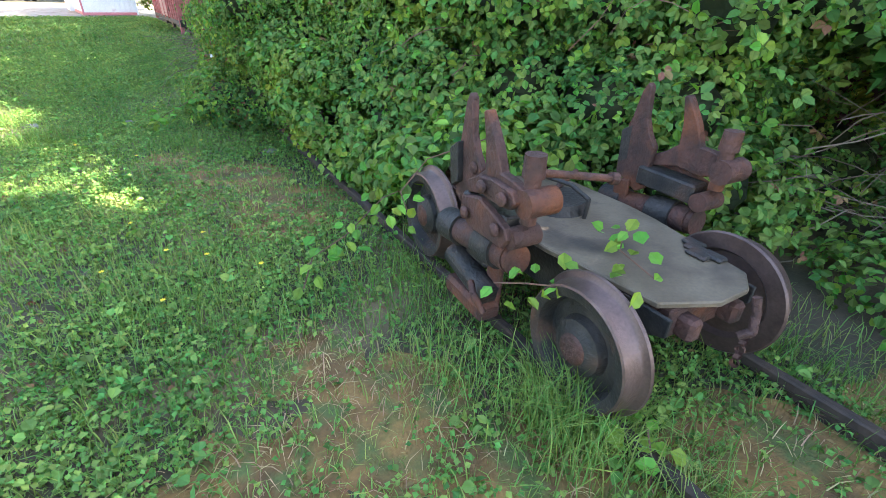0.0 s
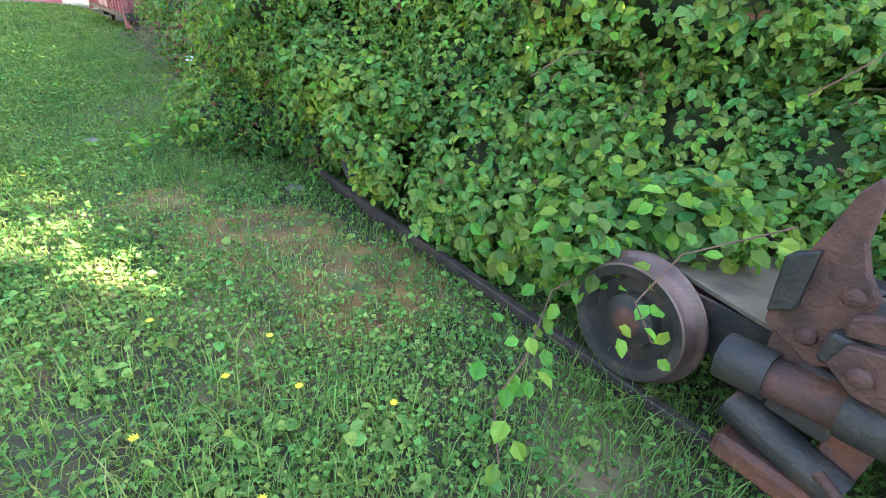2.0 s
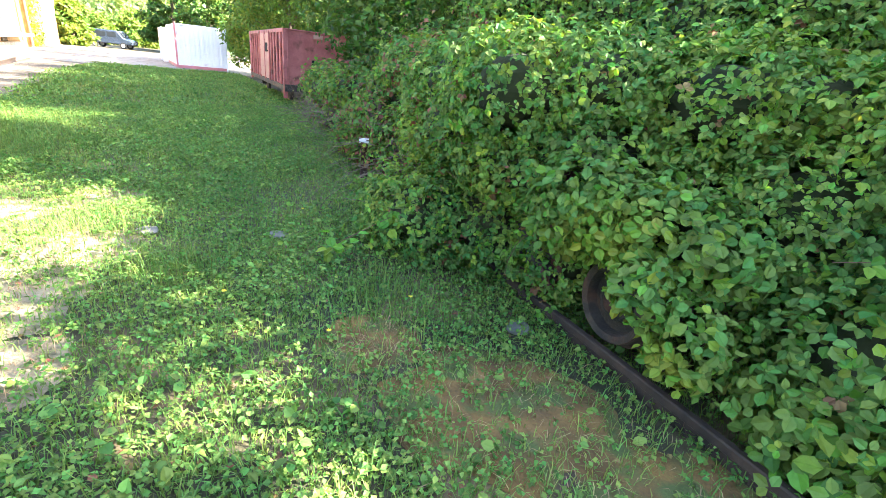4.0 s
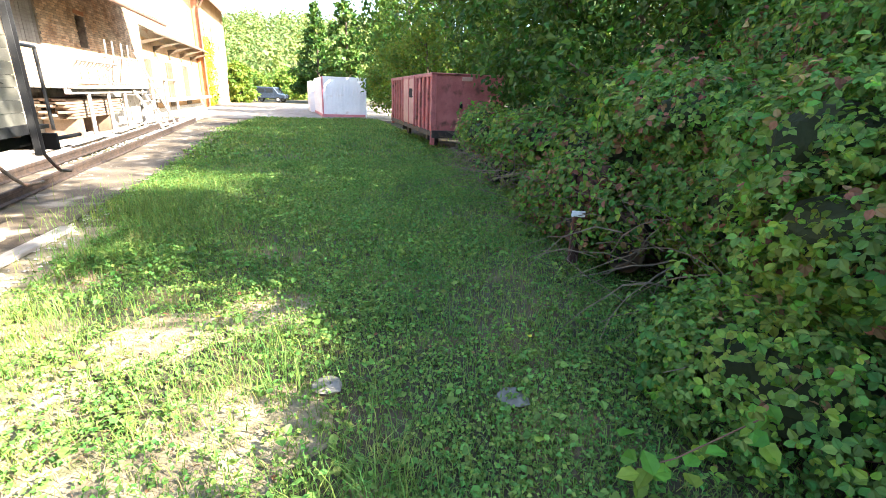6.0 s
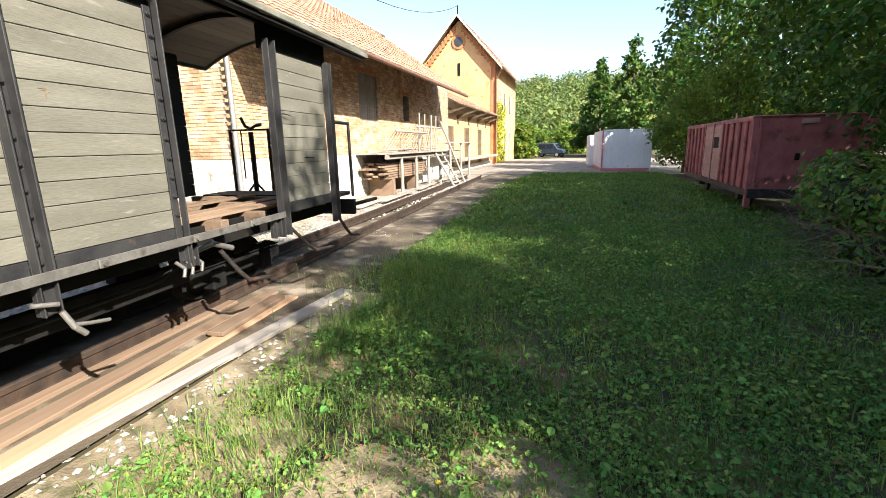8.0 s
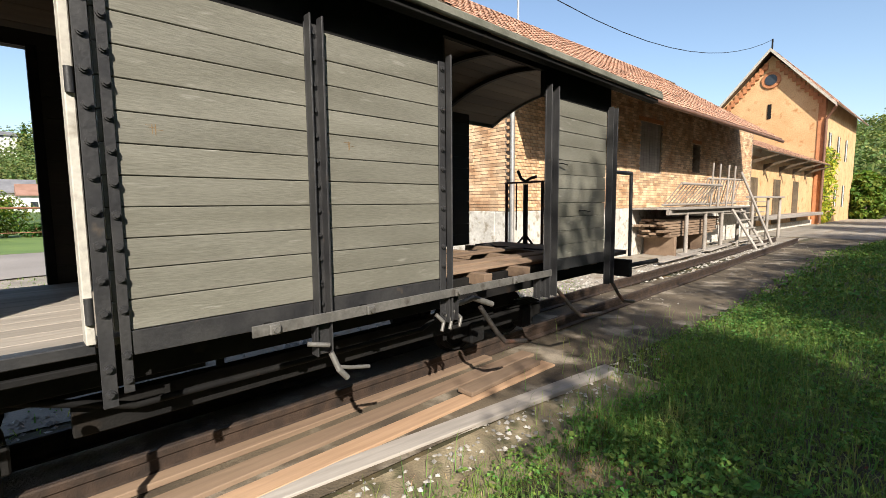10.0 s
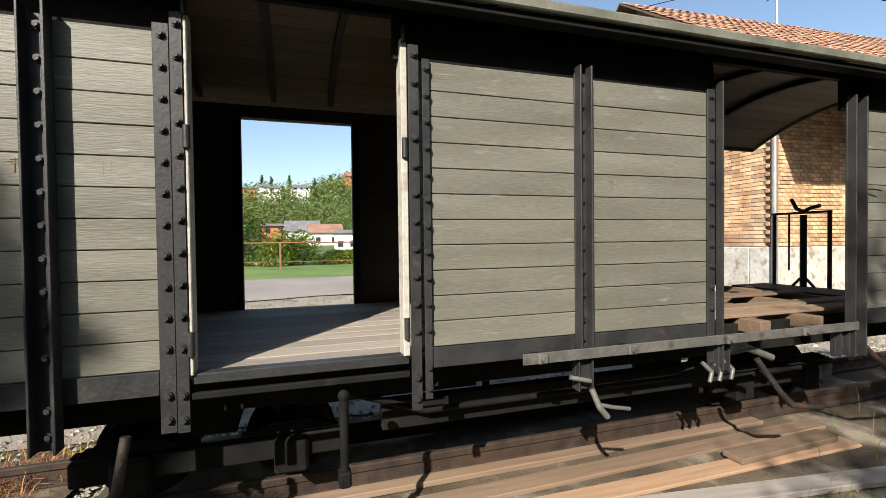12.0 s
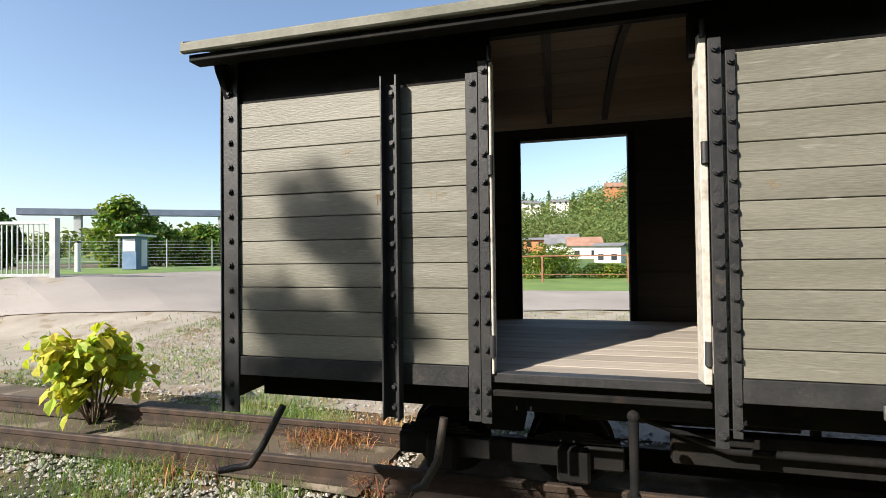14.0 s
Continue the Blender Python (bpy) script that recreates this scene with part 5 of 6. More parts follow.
def lumps(y0, y1, front, depth, height, step=0.75, rad=0.62):
    """Overlapping clumps along a stretch of hedge; front and height are functions of y."""
    cs, rs = [], []
    for y in np.arange(y0, y1, step):
        f, h = front(y), height(y)
        for k in range(int(depth / 0.8) + 1):
            x = f + rad * 0.9 + k * 0.8
            z = 0.35
            top = h * (0.5 + 0.5 * min(1, (k + 1) / 3))
            while z < top:
                r = rad * rng.uniform(0.75, 1.25)
                if (y < -2.9 and z < 1.2 and k < 2) or ((y > 3.0 or -0.2 < y < 1.5) and z < 0.6 and k == 0 and rng.random() < 0.75):
                    z += 0.62
                    continue
                cs.append((x + rng.uniform(-0.2, 0.2) + 0.16 * z, y + rng.uniform(-0.3, 0.3), z + rng.uniform(-0.1, 0.15)))
                rs.append((r, r * rng.uniform(0.9, 1.3), r * rng.uniform(0.65, 0.95)))
                z += 0.62
    return cs, rs


FRONT = ((-9.0, 4.2), (-4.6, 5.2), (-3.4, 4.6), (-2.6, 3.65), (-1.8, 3.0), (-0.8, 2.75), (0.2, 2.72), (0.6, 2.72), (0.9, 2.45), (1.25, 2.15), (1.6, 2.0), (2.4, 2.05), (3.2, 2.4), (5.0, 2.95), (7.7, 2.95), (10.5, 3.35), (12.6, 4.05), (13.6, 4.7), (15.0, 5.6))


def front(y):
    return float(np.interp(y, [a for a, _ in FRONT], [b for _, b in FRONT]))


def tall(y):
    return float(np.interp(y, [-9, -4, -2.5, -1.0, 0.5, 2.0, 4.0, 6.0, 8.0, 12.0, 15.0], [3.6, 3.4, 2.8, 2.7, 2.9, 3.0, 3.0, 2.3, 1.9, 1.5, 1.4]))


spans = [(-9.0, -5.2, 8000, 0.085), (-3.9, -2.2, 22000, 0.066), (-2.2, -0.6, 40000, 0.056), (-0.6, 1.1, 62000, 0.044), (1.1, 2.7, 62000, 0.045), (2.7, 4.4, 40000, 0.048), (4.4, 6.4, 26000, 0.074), (6.4, 9.2, 14000, 0.09), (9.2, 13.2, 10000, 0.11), (13.2, 16.0, 4000, 0.12)]
for a, b_, cnt, sz in spans:
    cs, rs = lumps(a, b_, front, 1.7 if -3 < a < 5 else 2.0, tall, 0.7, 0.55)
    bramble("bramble_bush", "dense bramble hedge with bright and dark green leaves" if a < 2 else "bramble hedge with withered undergrowth at its foot", cs, rs, cnt, sz, dead=0.01 if a < 2 else 0.10)
# low front growth over the rear of the bogie and at the hedge foot
bramble("bramble_bush", "low bramble shoots growing over the rear of the bogie", [(3.05, -1.55, 0.45), (2.85, -1.15, 0.35), (3.3, -2.1, 0.55), (2.75, -0.75, 0.3), (3.2, -1.3, 0.8), (2.62, -1.72, 0.55), (2.85, -2.1, 0.78)],
        [(0.45, 0.5, 0.42), (0.35, 0.5, 0.35), (0.45, 0.45, 0.45), (0.3, 0.4, 0.3), (0.4, 0.5, 0.4), (0.26, 0.3, 0.24), (0.25, 0.3, 0.2)], 4600, 0.085, fresh=0.35, core=False)
bramble("bramble_bush", "low brambles and ground ivy beside the track", [(4.2 + 0.5 * (k % 3), -4.6 + 0.55 * k, 0.12) for k in range(6)], [(0.6, 0.5, 0.22)] * 6, 2600, 0.07, core=False)


bramble("bramble_bush", "brambles over the front wheels of the second bogie", [(2.36, 0.10, 0.70), (2.5, 0.85, 0.8), (2.75, 0.3, 0.9), (2.5, -0.12, 0.5), (2.6, 0.75, 0.95)],
        [(0.13, 0.2, 0.18), (0.2, 0.2, 0.22), (0.4, 0.6, 0.3), (0.2, 0.22, 0.26), (0.35, 0.45, 0.35)], 3600, 0.066, core=False)

bramble("bramble_bush", "brambles and withered leaves over the buried bogie", [(3.05, 4.5, 0.75), (3.0, 5.3, 0.85), (3.05, 6.1, 0.6), (3.0, 4.9, 0.4), (3.0, 5.8, 0.35)],
        [(0.4, 0.5, 0.4), (0.38, 0.5, 0.4), (0.4, 0.5, 0.4), (0.3, 0.4, 0.3), (0.3, 0.4, 0.3)], 3600, 0.066, core=False, dead=0.22)

# canes, dry stems and twigs
def stems(name, label, count, x_of, y0, y1, mat, r=0.006, long=1.6, zmax=1.0):
    t = thing(name, label, "stems")
    vs, fs = [], []
    for _ in range(count):
        y = rng.uniform(y0, y1)
        p = np.array((x_of(y) + rng.uniform(-0.05, 0.9), y, rng.uniform(0.0, zmax)))
        d = unit(rng.normal(size=3) * (0.6, 1.0, 0.5) + np.array((-0.2, 0, 0.25)))
        pts = [p]
        for k in range(5):
            d = unit(d + rng.normal(size=3) * 0.22 + np.array((0, 0, -0.10)))
            pts.append(pts[-1] + d * long * rng.uniform(0.6, 1) / 5)
        pts = np.array(pts)
        pts[:, 2] = np.maximum(pts[:, 2], 0.02)
        for i, q in enumerate(pts):
            rr = r * (1.2 - 0.15 * i)
            o = len(vs)
            for a in range(3):
                vs.append(q + rr * np.array((math.cos(2.1 * a), math.sin(2.1 * a) * 0.6, math.sin(2.1 * a))))
            if i:
                for a in range(3):
                    fs.append((o - 3 + a, o - 3 + (a + 1) % 3, o + (a + 1) % 3, o + a))
    ob = part("stem_tangle", soup("stem_tangle", np.array(vs), np.array(fs), M[mat]), None, t)
    ob["kind"] = "stuff"
    return t


stems("dry_stems", "grey dry bramble stems at the foot of the hedge", 420, lambda y: front(y) - 0.15, 2.8, 14.0, "twig", 0.005, 1.1, 0.7)
stems("dry_stems", "tangle of dead twigs under the dark bushes", 170, lambda y: front(y) + 0.0, -6.2, -3.2, "twig", 0.004, 1.3, 1.0)
stems("bramble_canes", "arching red-brown bramble canes in the hedge", 90, lambda y: front(y) + 0.1, -3.0, 9.0, "cane", 0.0035, 0.9, 1.6)


def shoot(points, leaves, size, label):
    t = thing("bramble_shoot", label, "bramble shoot", group="bramble shoots")
    part("cane", bent(points, 0.0035, 6), M["cane"], t)
    pts = np.array(points)
    where, face = [], []
    for _ in range(leaves):
        k = rng.uniform(0.25, len(pts) - 1.01)
        i = int(k)
        where.append(pts[i] + (pts[i + 1] - pts[i]) * (k - i) + rng.normal(size=3) * 0.05)
        face.append(rng.normal(size=3) * 0.35 + np.array((-0.3, -0.3, 1.0)))
    part("leaves", leaf_mesh("leaves", np.array(where), np.array(face), size * rng.uniform(0.7, 1.2, leaves), M["leaf_fresh"], 0.75), None, t)


shoot([(2.75, -1.9, 0.55), (2.3, -1.8, 0.42), (1.95, -1.95, 0.30), (1.72, -2.0, 0.25), (1.6, -2.15, 0.16)], 34, 0.085, "bright bramble shoot trailing over the grass beside the bogie")
shoot([(2.45, -3.35, 0.55), (2.28, -3.33, 0.58), (2.15, -3.25, 0.60), (2.10, -3.12, 0.55)], 12, 0.08, "pale green bramble shoot in front of the bogie wheel")
shoot([(2.9, -3.2, 0.66), (2.6, -3.35, 0.70), (2.48, -3.42, 0.73), (2.45, -3.6, 0.70)], 18, 0.07, "bramble shoot lying over the bogie wheel and deck")
shoot([(2.25, -3.9, 0.0), (2.28, -3.85, 0.12), (2.3, -3.8, 0.2)], 12, 0.08, "small bramble plant at the rail")
shoot([(2.6, -2.5, 0.95), (2.35, -2.25, 0.8), (2.2, -2.2, 0.62), (2.2, -2.3, 0.5)], 14, 0.075, "bramble cane arching behind the bogie fork")
shoot([(2.3, 2.3, 0.5), (1.9, 2.2, 0.42), (1.55, 2.25, 0.25), (1.4, 2.35, 0.12)], 26, 0.10, "bright bramble shoot reaching over the lawn")


# ---- trees ----
def tree(x, y, h, r, count, size, mat, label, low=0.18, conifer=False):
    z0 = float(ground_height(np.array(x), np.array(y)))
    t = thing("tree", label, "tree", pose(x, y, z0), group="trees behind the hedge")
    bm = rod((0, 0, -0.1), (0.1, 0.05, h * 0.5), 0.035 * h * 0.55 + 0.03, 0.02 * h * 0.5 + 0.02, 10)
    rod((0.1, 0.05, h * 0.5), (0.0, 0.1, h * 0.92), 0.02 * h * 0.5 + 0.02, 0.02, 8, bm=bm)
    cs, rs = [], []
    n = 26 if h < 9 else 40
    for k in range(n):
        u = low + (1 - low) * (k + rng.random()) / n
        spread = (1 - u) * 1.15 + 0.06 if conifer else math.sin(min(1, (u - low) / (1 - low) * 0.86 + 0.14) * math.pi) ** 0.6
        a = k * 2.4 + rng.uniform(-0.5, 0.5)
        d = r * spread * rng.uniform(0.45, 0.95)
        c = (d * math.cos(a), d * math.sin(a), u * h)
        s = r * (0.34 if not conifer else 0.30 * (1.15 - 0.85 * u)) * rng.uniform(0.75, 1.3)
        cs.append(c)
        rs.append((s * 1.15, s * 1.15, s * (0.8 if not conifer else 0.55)))
        if k % 2 == 0:
            rod((0, 0, max(0.3, c[2] - 0.5 * d)), c, 0.05, 0.012, 6, bm=bm)
    part("trunk", bm, M["bark"], t)
    p, d = blobs(count, cs, rs, 0.7)
    face = d * 0.7 + rng.normal(size=p.shape) * 0.6 + np.array((0, 0, 0.5))
    ob = part("crown", leaf_mesh("crown", p, face, size * rng.uniform(0.6, 1.3, count), M[mat], 0.7, small=True), None, t)
    ob["kind"] = "stuff"
    return t


# Trees at (7.0, -6.0), (6.7, -2.5), (5.4, 2.2), (8.2, 1.6) are added for shade.
for x, y, h, r, cnt, sz, mt in ((6.4, -8.5, 6.6, 2.6, 10000, 0.16, "leaf_tree"), (7.0, -6.0, 5.4, 2.3, 10000, 0.15, "leaf_tree"), (9.8, -3.0, 6.0, 2.4, 6000, 0.16, "leaf_tree"), (7.4, 1.2, 10.4, 2.2, 7500, 0.14, "leaf_tree"), (5.4, 2.2, 5.8, 1.4, 5000, 0.12, "leaf_tree"), (8.2, 1.6, 9.0, 1.5, 3000, 0.14, "leaf_tree"), (6.6, 5.2, 5.6, 2.4, 9000, 0.13, "leaf_tree"), (5.5, 3.6, 6.2, 1.9, 8000, 0.12, "leaf_tree"), (6.7, -2.5, 5.9, 1.7, 4200, 0.13, "leaf_tree"), (5.6, 7.2, 6.8, 2.2, 10000, 0.13, "leaf_tree"), (6.0, 11.2, 7.2, 2.3, 9000, 0.15, "leaf_tree"),
                                (6.2, 9.0, 7.2, 2.6, 7500, 0.16, "leaf_tree"), (8.6, 12.0, 9.5, 3.2, 10000, 0.2, "leaf_tree"), (8.2, 17.5, 9.5, 3.4, 10000, 0.23, "leaf_tree"), (9.5, 23.0, 11.0, 3.6, 8000, 0.28, "leaf_tree"),
                                (6.6, 26.5, 5.0, 2.4, 7000, 0.2, "leaf_light"), (9.0, 31.0, 12.0, 3.8, 7000, 0.33, "leaf_tree"), (5.6, 31.0, 4.2, 2.0, 5000, 0.2, "leaf_light"), (8.5, 40.0, 13.0, 4.0, 6000, 0.38, "leaf_tree"),
                                (13.0, 8.0, 11.0, 4.0, 5000, 0.32, "leaf_tree"), (13.5, 18.0, 12.5, 4.2, 5000, 0.34, "leaf_tree"), (13.0, -2.0, 8.5, 4.0, 6000, 0.26, "leaf_tree")):
    tree(x, y, h, r, cnt, sz, mt, "tall dense deciduous tree behind the hedge" if mt == "leaf_tree" else "light green tree beside the yard")
tree(6.9, -5.2, 9.9, 2.3, 30000, 0.15, "leaf_tree", "slender dark tree behind the hut", 0.12, True)
for x, y, h, r in ((2.5, 72, 13, 3.6), (6, 66, 14, 3.8), (10, 58, 13, 3.6)):
    tree(x, y, h, r, 5000, 0.5, "leaf_tree", "dark spruce at the end of the yard", 0.1, True)
for x, y, h, r in ((-2, 84, 4.2, 3.6), (-7, 82, 3.6, 3.2), (-12, 86, 5, 4), (-6.6, 60, 4.0, 1.6)):
    tree(x, y, h, r, 4200, 0.42, "leaf_light", "light green tree beyond the yard", 0.05)
bramble("climbing_ivy", "yellow-green climber on the corner of the house", [(WX + 0.25, HY + 1.2, 0.9 + 1.0 * k) for k in range(5)], [(0.6, 1.2, 0.75)] * 5, 2600, 0.22, mats=("leaf_shrub", "leaf_light"), core=False, group="")

# yellow-green shrub at the track
shrub = thing("shrub", "yellow-green broad-leaved shrub growing between the rails", "shrub", pose(-4.0, -2.5, 0.0))
cs = []
for k in range(16):
    a, rr, zz = k * 2.4, 0.10 + 0.32 * rng.random(), 0.40 + 0.72 * rng.random()
    part("stem", rod((0.03 * math.cos(a), 0.03 * math.sin(a), 0), (rr * math.cos(a), rr * math.sin(a), zz), 0.012, 0.006, 6), M["twig"], shrub)
    cs.append((rr * math.cos(a), rr * math.sin(a), zz))
p, d = blobs(760, cs, [(0.21, 0.21, 0.22)] * 16, 0.9)
part("leaves", leaf_mesh("leaves", p, d * 0.6 + np.array((0.2, -0.2, 0.9)) + rng.normal(size=p.shape) * 0.35, 0.15 * rng.uniform(0.6, 1.2, len(p)), M["leaf_shrub"], 0.7, 0.8), None, shrub)

# ---- beyond the road ----
fence = thing("fence", "rusty steel post and rail fence beside the road", "fence")
FX = -30.0
for k in range(16):
    y = -10 + 5.1 * k
    z = float(ground_height(np.array(FX), np.array(y)))
    part("post", box(FX - 0.06, FX + 0.06, y - 0.06, y + 0.06, z - 0.1, z + 1.75, 0.01), M["fence_rust"], fence)
part("rail", rod((FX, -10, 1.72), (FX, 66.5, 1.68), 0.045, seg=8), M["fence_rust"], fence)
part("rail", rod((FX, -10, 0.55), (FX, 66.5, 0.5), 0.02, seg=6), M["fence_rust"], fence)
for k in range(34):
    y = -18 + 1.75 * k + rng.uniform(-0.5, 0.5) if k < 22 else 20 + 4.0 * (k - 22)
    h = rng.uniform(3.2, 4.0) if y < -0.8 else (2.7 if y < 1.8 else rng.uniform(1.0, 1.6))
    x = -33.5 - rng.uniform(0, 3)
    bramble("bush", "tall yellow-green bush behind the fence" if h > 2 else "low green bush behind the fence", [(x, y, h * 0.40), (x - 0.6, y + 0.6, h * 0.5), (x, y - 0.7, h * 0.32), (x + 0.2, y + 0.2, h * 0.72)],
            [(1.1, 1.0, h * 0.42), (1.0, 0.9, h * 0.42), (0.9, 0.8, h * 0.34), (0.7, 0.7, h * 0.28)], 2600 if -8 < y < 12 else 1000, 0.16 if -8 < y < 12 else 0.28, mats=("leaf_light", "leaf_shrub") if k % 3 else ("leaf_tree", "leaf_light"), core=False, fresh=0.12, dead=0.05, group="bushes behind the fence")

gate = thing("sliding_gate", "galvanised steel bar gate beside the road", "gate", pose(-10.9, -14.3, 1.2, 0, 0, -72))
for z in (0.12, 1.85):
    part("gate_rail", box(-0.2, 5.8, -0.04, 0.04, z - 0.05, z + 0.05, 0.01), M["galv"], gate)
for k in range(34):
    part("bar", box(k * 0.17 + 0.02, k * 0.17 + 0.05, -0.015, 0.015, 0.15, 1.83), M["galv"], gate)
part("gate_post", box(-0.42, -0.22, -0.1, 0.1, -0.1, 2.0, 0.01), M["galv"], gate)
cabin = thing("info_cabinet", "blue and white roofed notice cabinet on the verge", "cabinet", pose(-17.9, -19.0, 1.22, 0, 0, 20))
part("body", box(-0.5, 0.5, -0.35, 0.35, 0.1, 1.75, 0.02), M["blue_box"], cabin)
part("roof", box(-1.0, 0.75, -0.5, 0.5, 1.75, 1.85, 0.02), M["white"], cabin)
part("front_panel", box(0.5, 0.52, -0.28, 0.28, 1.0, 1.6), M["white"], cabin)
part("front_panel", box(-0.36, 0.1, 0.35, 0.37, 0.25, 1.6), M["white"], cabin)
wp = thing("marker_post", "white marker post beside the road", "post", pose(-14.8, -18.5, 1.22))
part("shaft", box(-0.09, 0.09, -0.09, 0.09, 0, 1.35, 0.03), M["white"], wp)
part("cap", box(-0.1, 0.1, -0.1, 0.1, 1.35, 1.42, 0.03), M["iron"], wp)
mesh_fence = thing("mesh_fence", "green wire mesh fence along the verge", "fence")
for k in range(12):
    a = np.array((-17.5 - 1.25 * k, -27 + 2.1 * k))
    part("post", rod((a[0], a[1], 1.1), (a[0], a[1], 3.0), 0.035, seg=8), M["galv"], mesh_fence)
for k in range(9):
    z = 1.35 + 0.19 * k
    part("wire", rod((-17.5, -27, z), (-31.2, -3.9, z), 0.008, seg=4), M["galv"], mesh_fence)
for k, (x, y, h, r) in enumerate(((-19, -33, 3.6, 2.2), (-23.5, -27, 4.4, 1.9), (-30, -32, 3.4, 2.6), (-28, -25, 2.8, 2.0), (-33, -24, 2.6, 2.2), (-36, -17, 2.6, 2.2), (-14, -36, 3.6, 2.4), (-9, -38, 3.6, 2.6), (-38, -34, 3.6, 2.8))):
    tree(x, y, h, r, 3400, 0.34, "leaf_light" if k % 2 else "leaf_tree", "leafy young tree beyond the wire fence", 0.04)

# far viaduct and church tower
via = thing("viaduct", "long blue-grey motorway viaduct on concrete piers across the valley", "bridge")
va, vb = Vector((-430, -560, 66)), Vector((-640, -200, 62))
dirn = (vb - va).normalized()
mid, ang = (va + vb) / 2, math.degrees(math.atan2(dirn.y, dirn.x))
part("deck", box(-310, 310, -6, 6, -4, 4, 0.3), M["steel_blue"], via, at=pose(mid.x, mid.y, 62, 0, 0, ang))
for k in range(7):
    q = va + dirn * (-40 + 82 * k)
    part("pier", box(-4, 4, -2.5, 2.5, -62, 0, 0.2), M["concrete"], via, at=pose(q.x, q.y, 58, 0, 0, ang))
church = thing("church_tower", "small white church tower with a dark onion cap", "church", pose(-205, -150, 0))
part("tower", box(-3, 3, -3, 3, 0, 17, 0.1), M["white_wall"], church)
part("cap", lathe([(3.2, 0), (3.4, 1.5), (2.2, 3), (1.2, 3.6), (1.5, 4.6), (0.3, 6.4)], 16, pose(0, 0, 17, 0, -90, 0)), M["house_grey_roof"], church)
part("nave", slab([(-6, 0), (-6, 7), (0, 12), (6, 7), (6, 0)], 14, pose(-9, 0, 0)), M["white_wall"], church)


def dwelling(x, y, z, w, l, h, turn, walls, roof, label, roof_h=2.6):
    d = thing("dwelling_house", label, "house", pose(x, y, z, 0, 0, turn), group="houses on the hill")
    part("wall", box(-w / 2, w / 2, -l / 2, l / 2, -8, h), M[walls], d)
    part("roof", slab([(-w / 2 - 0.6, h), (w / 2 + 0.6, h), (0, h + roof_h)], l + 1.0, Matrix.Translation((0, 0, 0)) @ YZ), M[roof], d)
    for k in range(max(2, int(l / 2.6))):
        y0 = -l / 2 + (k + 0.5) * l / max(2, int(l / 2.6))
        for zz in ([1.2, 3.8] if h > 5 else [1.2]):
            part("window", box(w / 2 - 0.02, w / 2 + 0.06, y0 - 0.55, y0 + 0.55, zz, zz + 1.3), M["glass"], d)
            part("window", box(-w / 2 - 0.06, -w / 2 + 0.02, y0 - 0.55, y0 + 0.55, zz, zz + 1.3), M["glass"], d)
    return d


HOUSES = ((-120, 3.3, 0.3, 8, 7.6, 3.6, 4, "white_wall", "house_roof", "white two-storey house with a pale red roof", 2.3),
          (-98, 8.2, -0.6, 6, 5.0, 4.0, -14, "white_wall", "house_grey_roof", "white modern house with large windows", 0.7),
          (-130, -9.8, 0.3, 7, 6.0, 5.6, 6, "trim", "house_grey_roof", "orange brick house among the bushes", 0.8),
          (-126, -2.4, 0.3, 9, 8.0, 4.2, 3, "white_wall", "house_grey_roof", "house with a large grey roof among the trees", 2.8),
          (-262, -25, 26.0, 9, 10, 4.6, 24, "white_wall", "house_grey_roof", "white house with a dark roof high on the hill", 2.2),
          (-268, -37, 27.0, 8, 8, 3.6, 10, "trim", "house_grey_roof", "red house beside the white one on the hill", 1.0),
          (-266, -9, 29.0, 8, 9, 2.2, 14, "white_wall", "house_grey_roof", "low white bungalow on the hill", 2.0),
          (-270, 21, 36.0, 9, 10, 2.6, 15, "trim", "house_roof", "brown-roofed house near the hilltop", 3.0),
          (-280, 40, 37.0, 10, 14, 3.5, 25, "trim", "house_roof", "red-roofed house on the hilltop", 2.8))
for a in HOUSES:
    dwelling(*a)

# woods on the hills: many small leaf clumps
def woods(name, label, xs, ys, count, size, keep, dense=24, leaf=0.34):
    x, y = rng.uniform(*xs, count), rng.uniform(*ys, count)
    z = ground_height(x, y)
    m = keep(x, y, z)
    x, y, z = x[m], y[m], z[m]
    n = dense
    s = size * rng.uniform(0.55, 1.35, len(x))
    d = unit(rng.normal(size=(len(x), n, 3)))
    p = np.stack([x, y, z + s * 0.75], -1)[:, None, :] + d * (s[:, None, None] * np.array((0.72, 0.72, 0.95))) * rng.uniform(0.55, 1.0, (len(x), n, 1))
    p, d = p.reshape(-1, 3), d.reshape(-1, 3)
    ob = new(name, leaf_mesh(name, p, d + rng.normal(size=d.shape) * 0.5 + np.array((0, 0, 0.5)), np.repeat(s, n) * leaf * rng.uniform(0.65, 1.35, len(p)), M["hill_leaf"], 0.85, small=True))
    tagged(ob, label, "woods", "", "stuff")


def clear(x, y, z):
    m = np.ones(len(x), bool)
    for hx, hy, hz, w, l, *_ in HOUSES:
        near_by = hx > -150
        m &= np.hypot(x - hx, y - hy) > (6 if near_by else 8)
        back = (x - hx) / -hx
        m &= ~((x > hx) & (x < hx + (45 if near_by else 45)) & (np.abs(y - hy - (2.7 - hy) * back) < l * 0.55) & (z + (6 if near_by else 9) > hz + 0.5 - (hz - 1.8) * back))
    return m


woods("far_woods", "green mixed woods on the hillside beyond the road", (-185, -132), (-75, 75), 520, 5.2, clear, 115, 0.11)
woods("far_woods", "green mixed woods up to the hill crest", (-335, -185), (-85, 110), 1000, 6.6, clear, 76, 0.135)
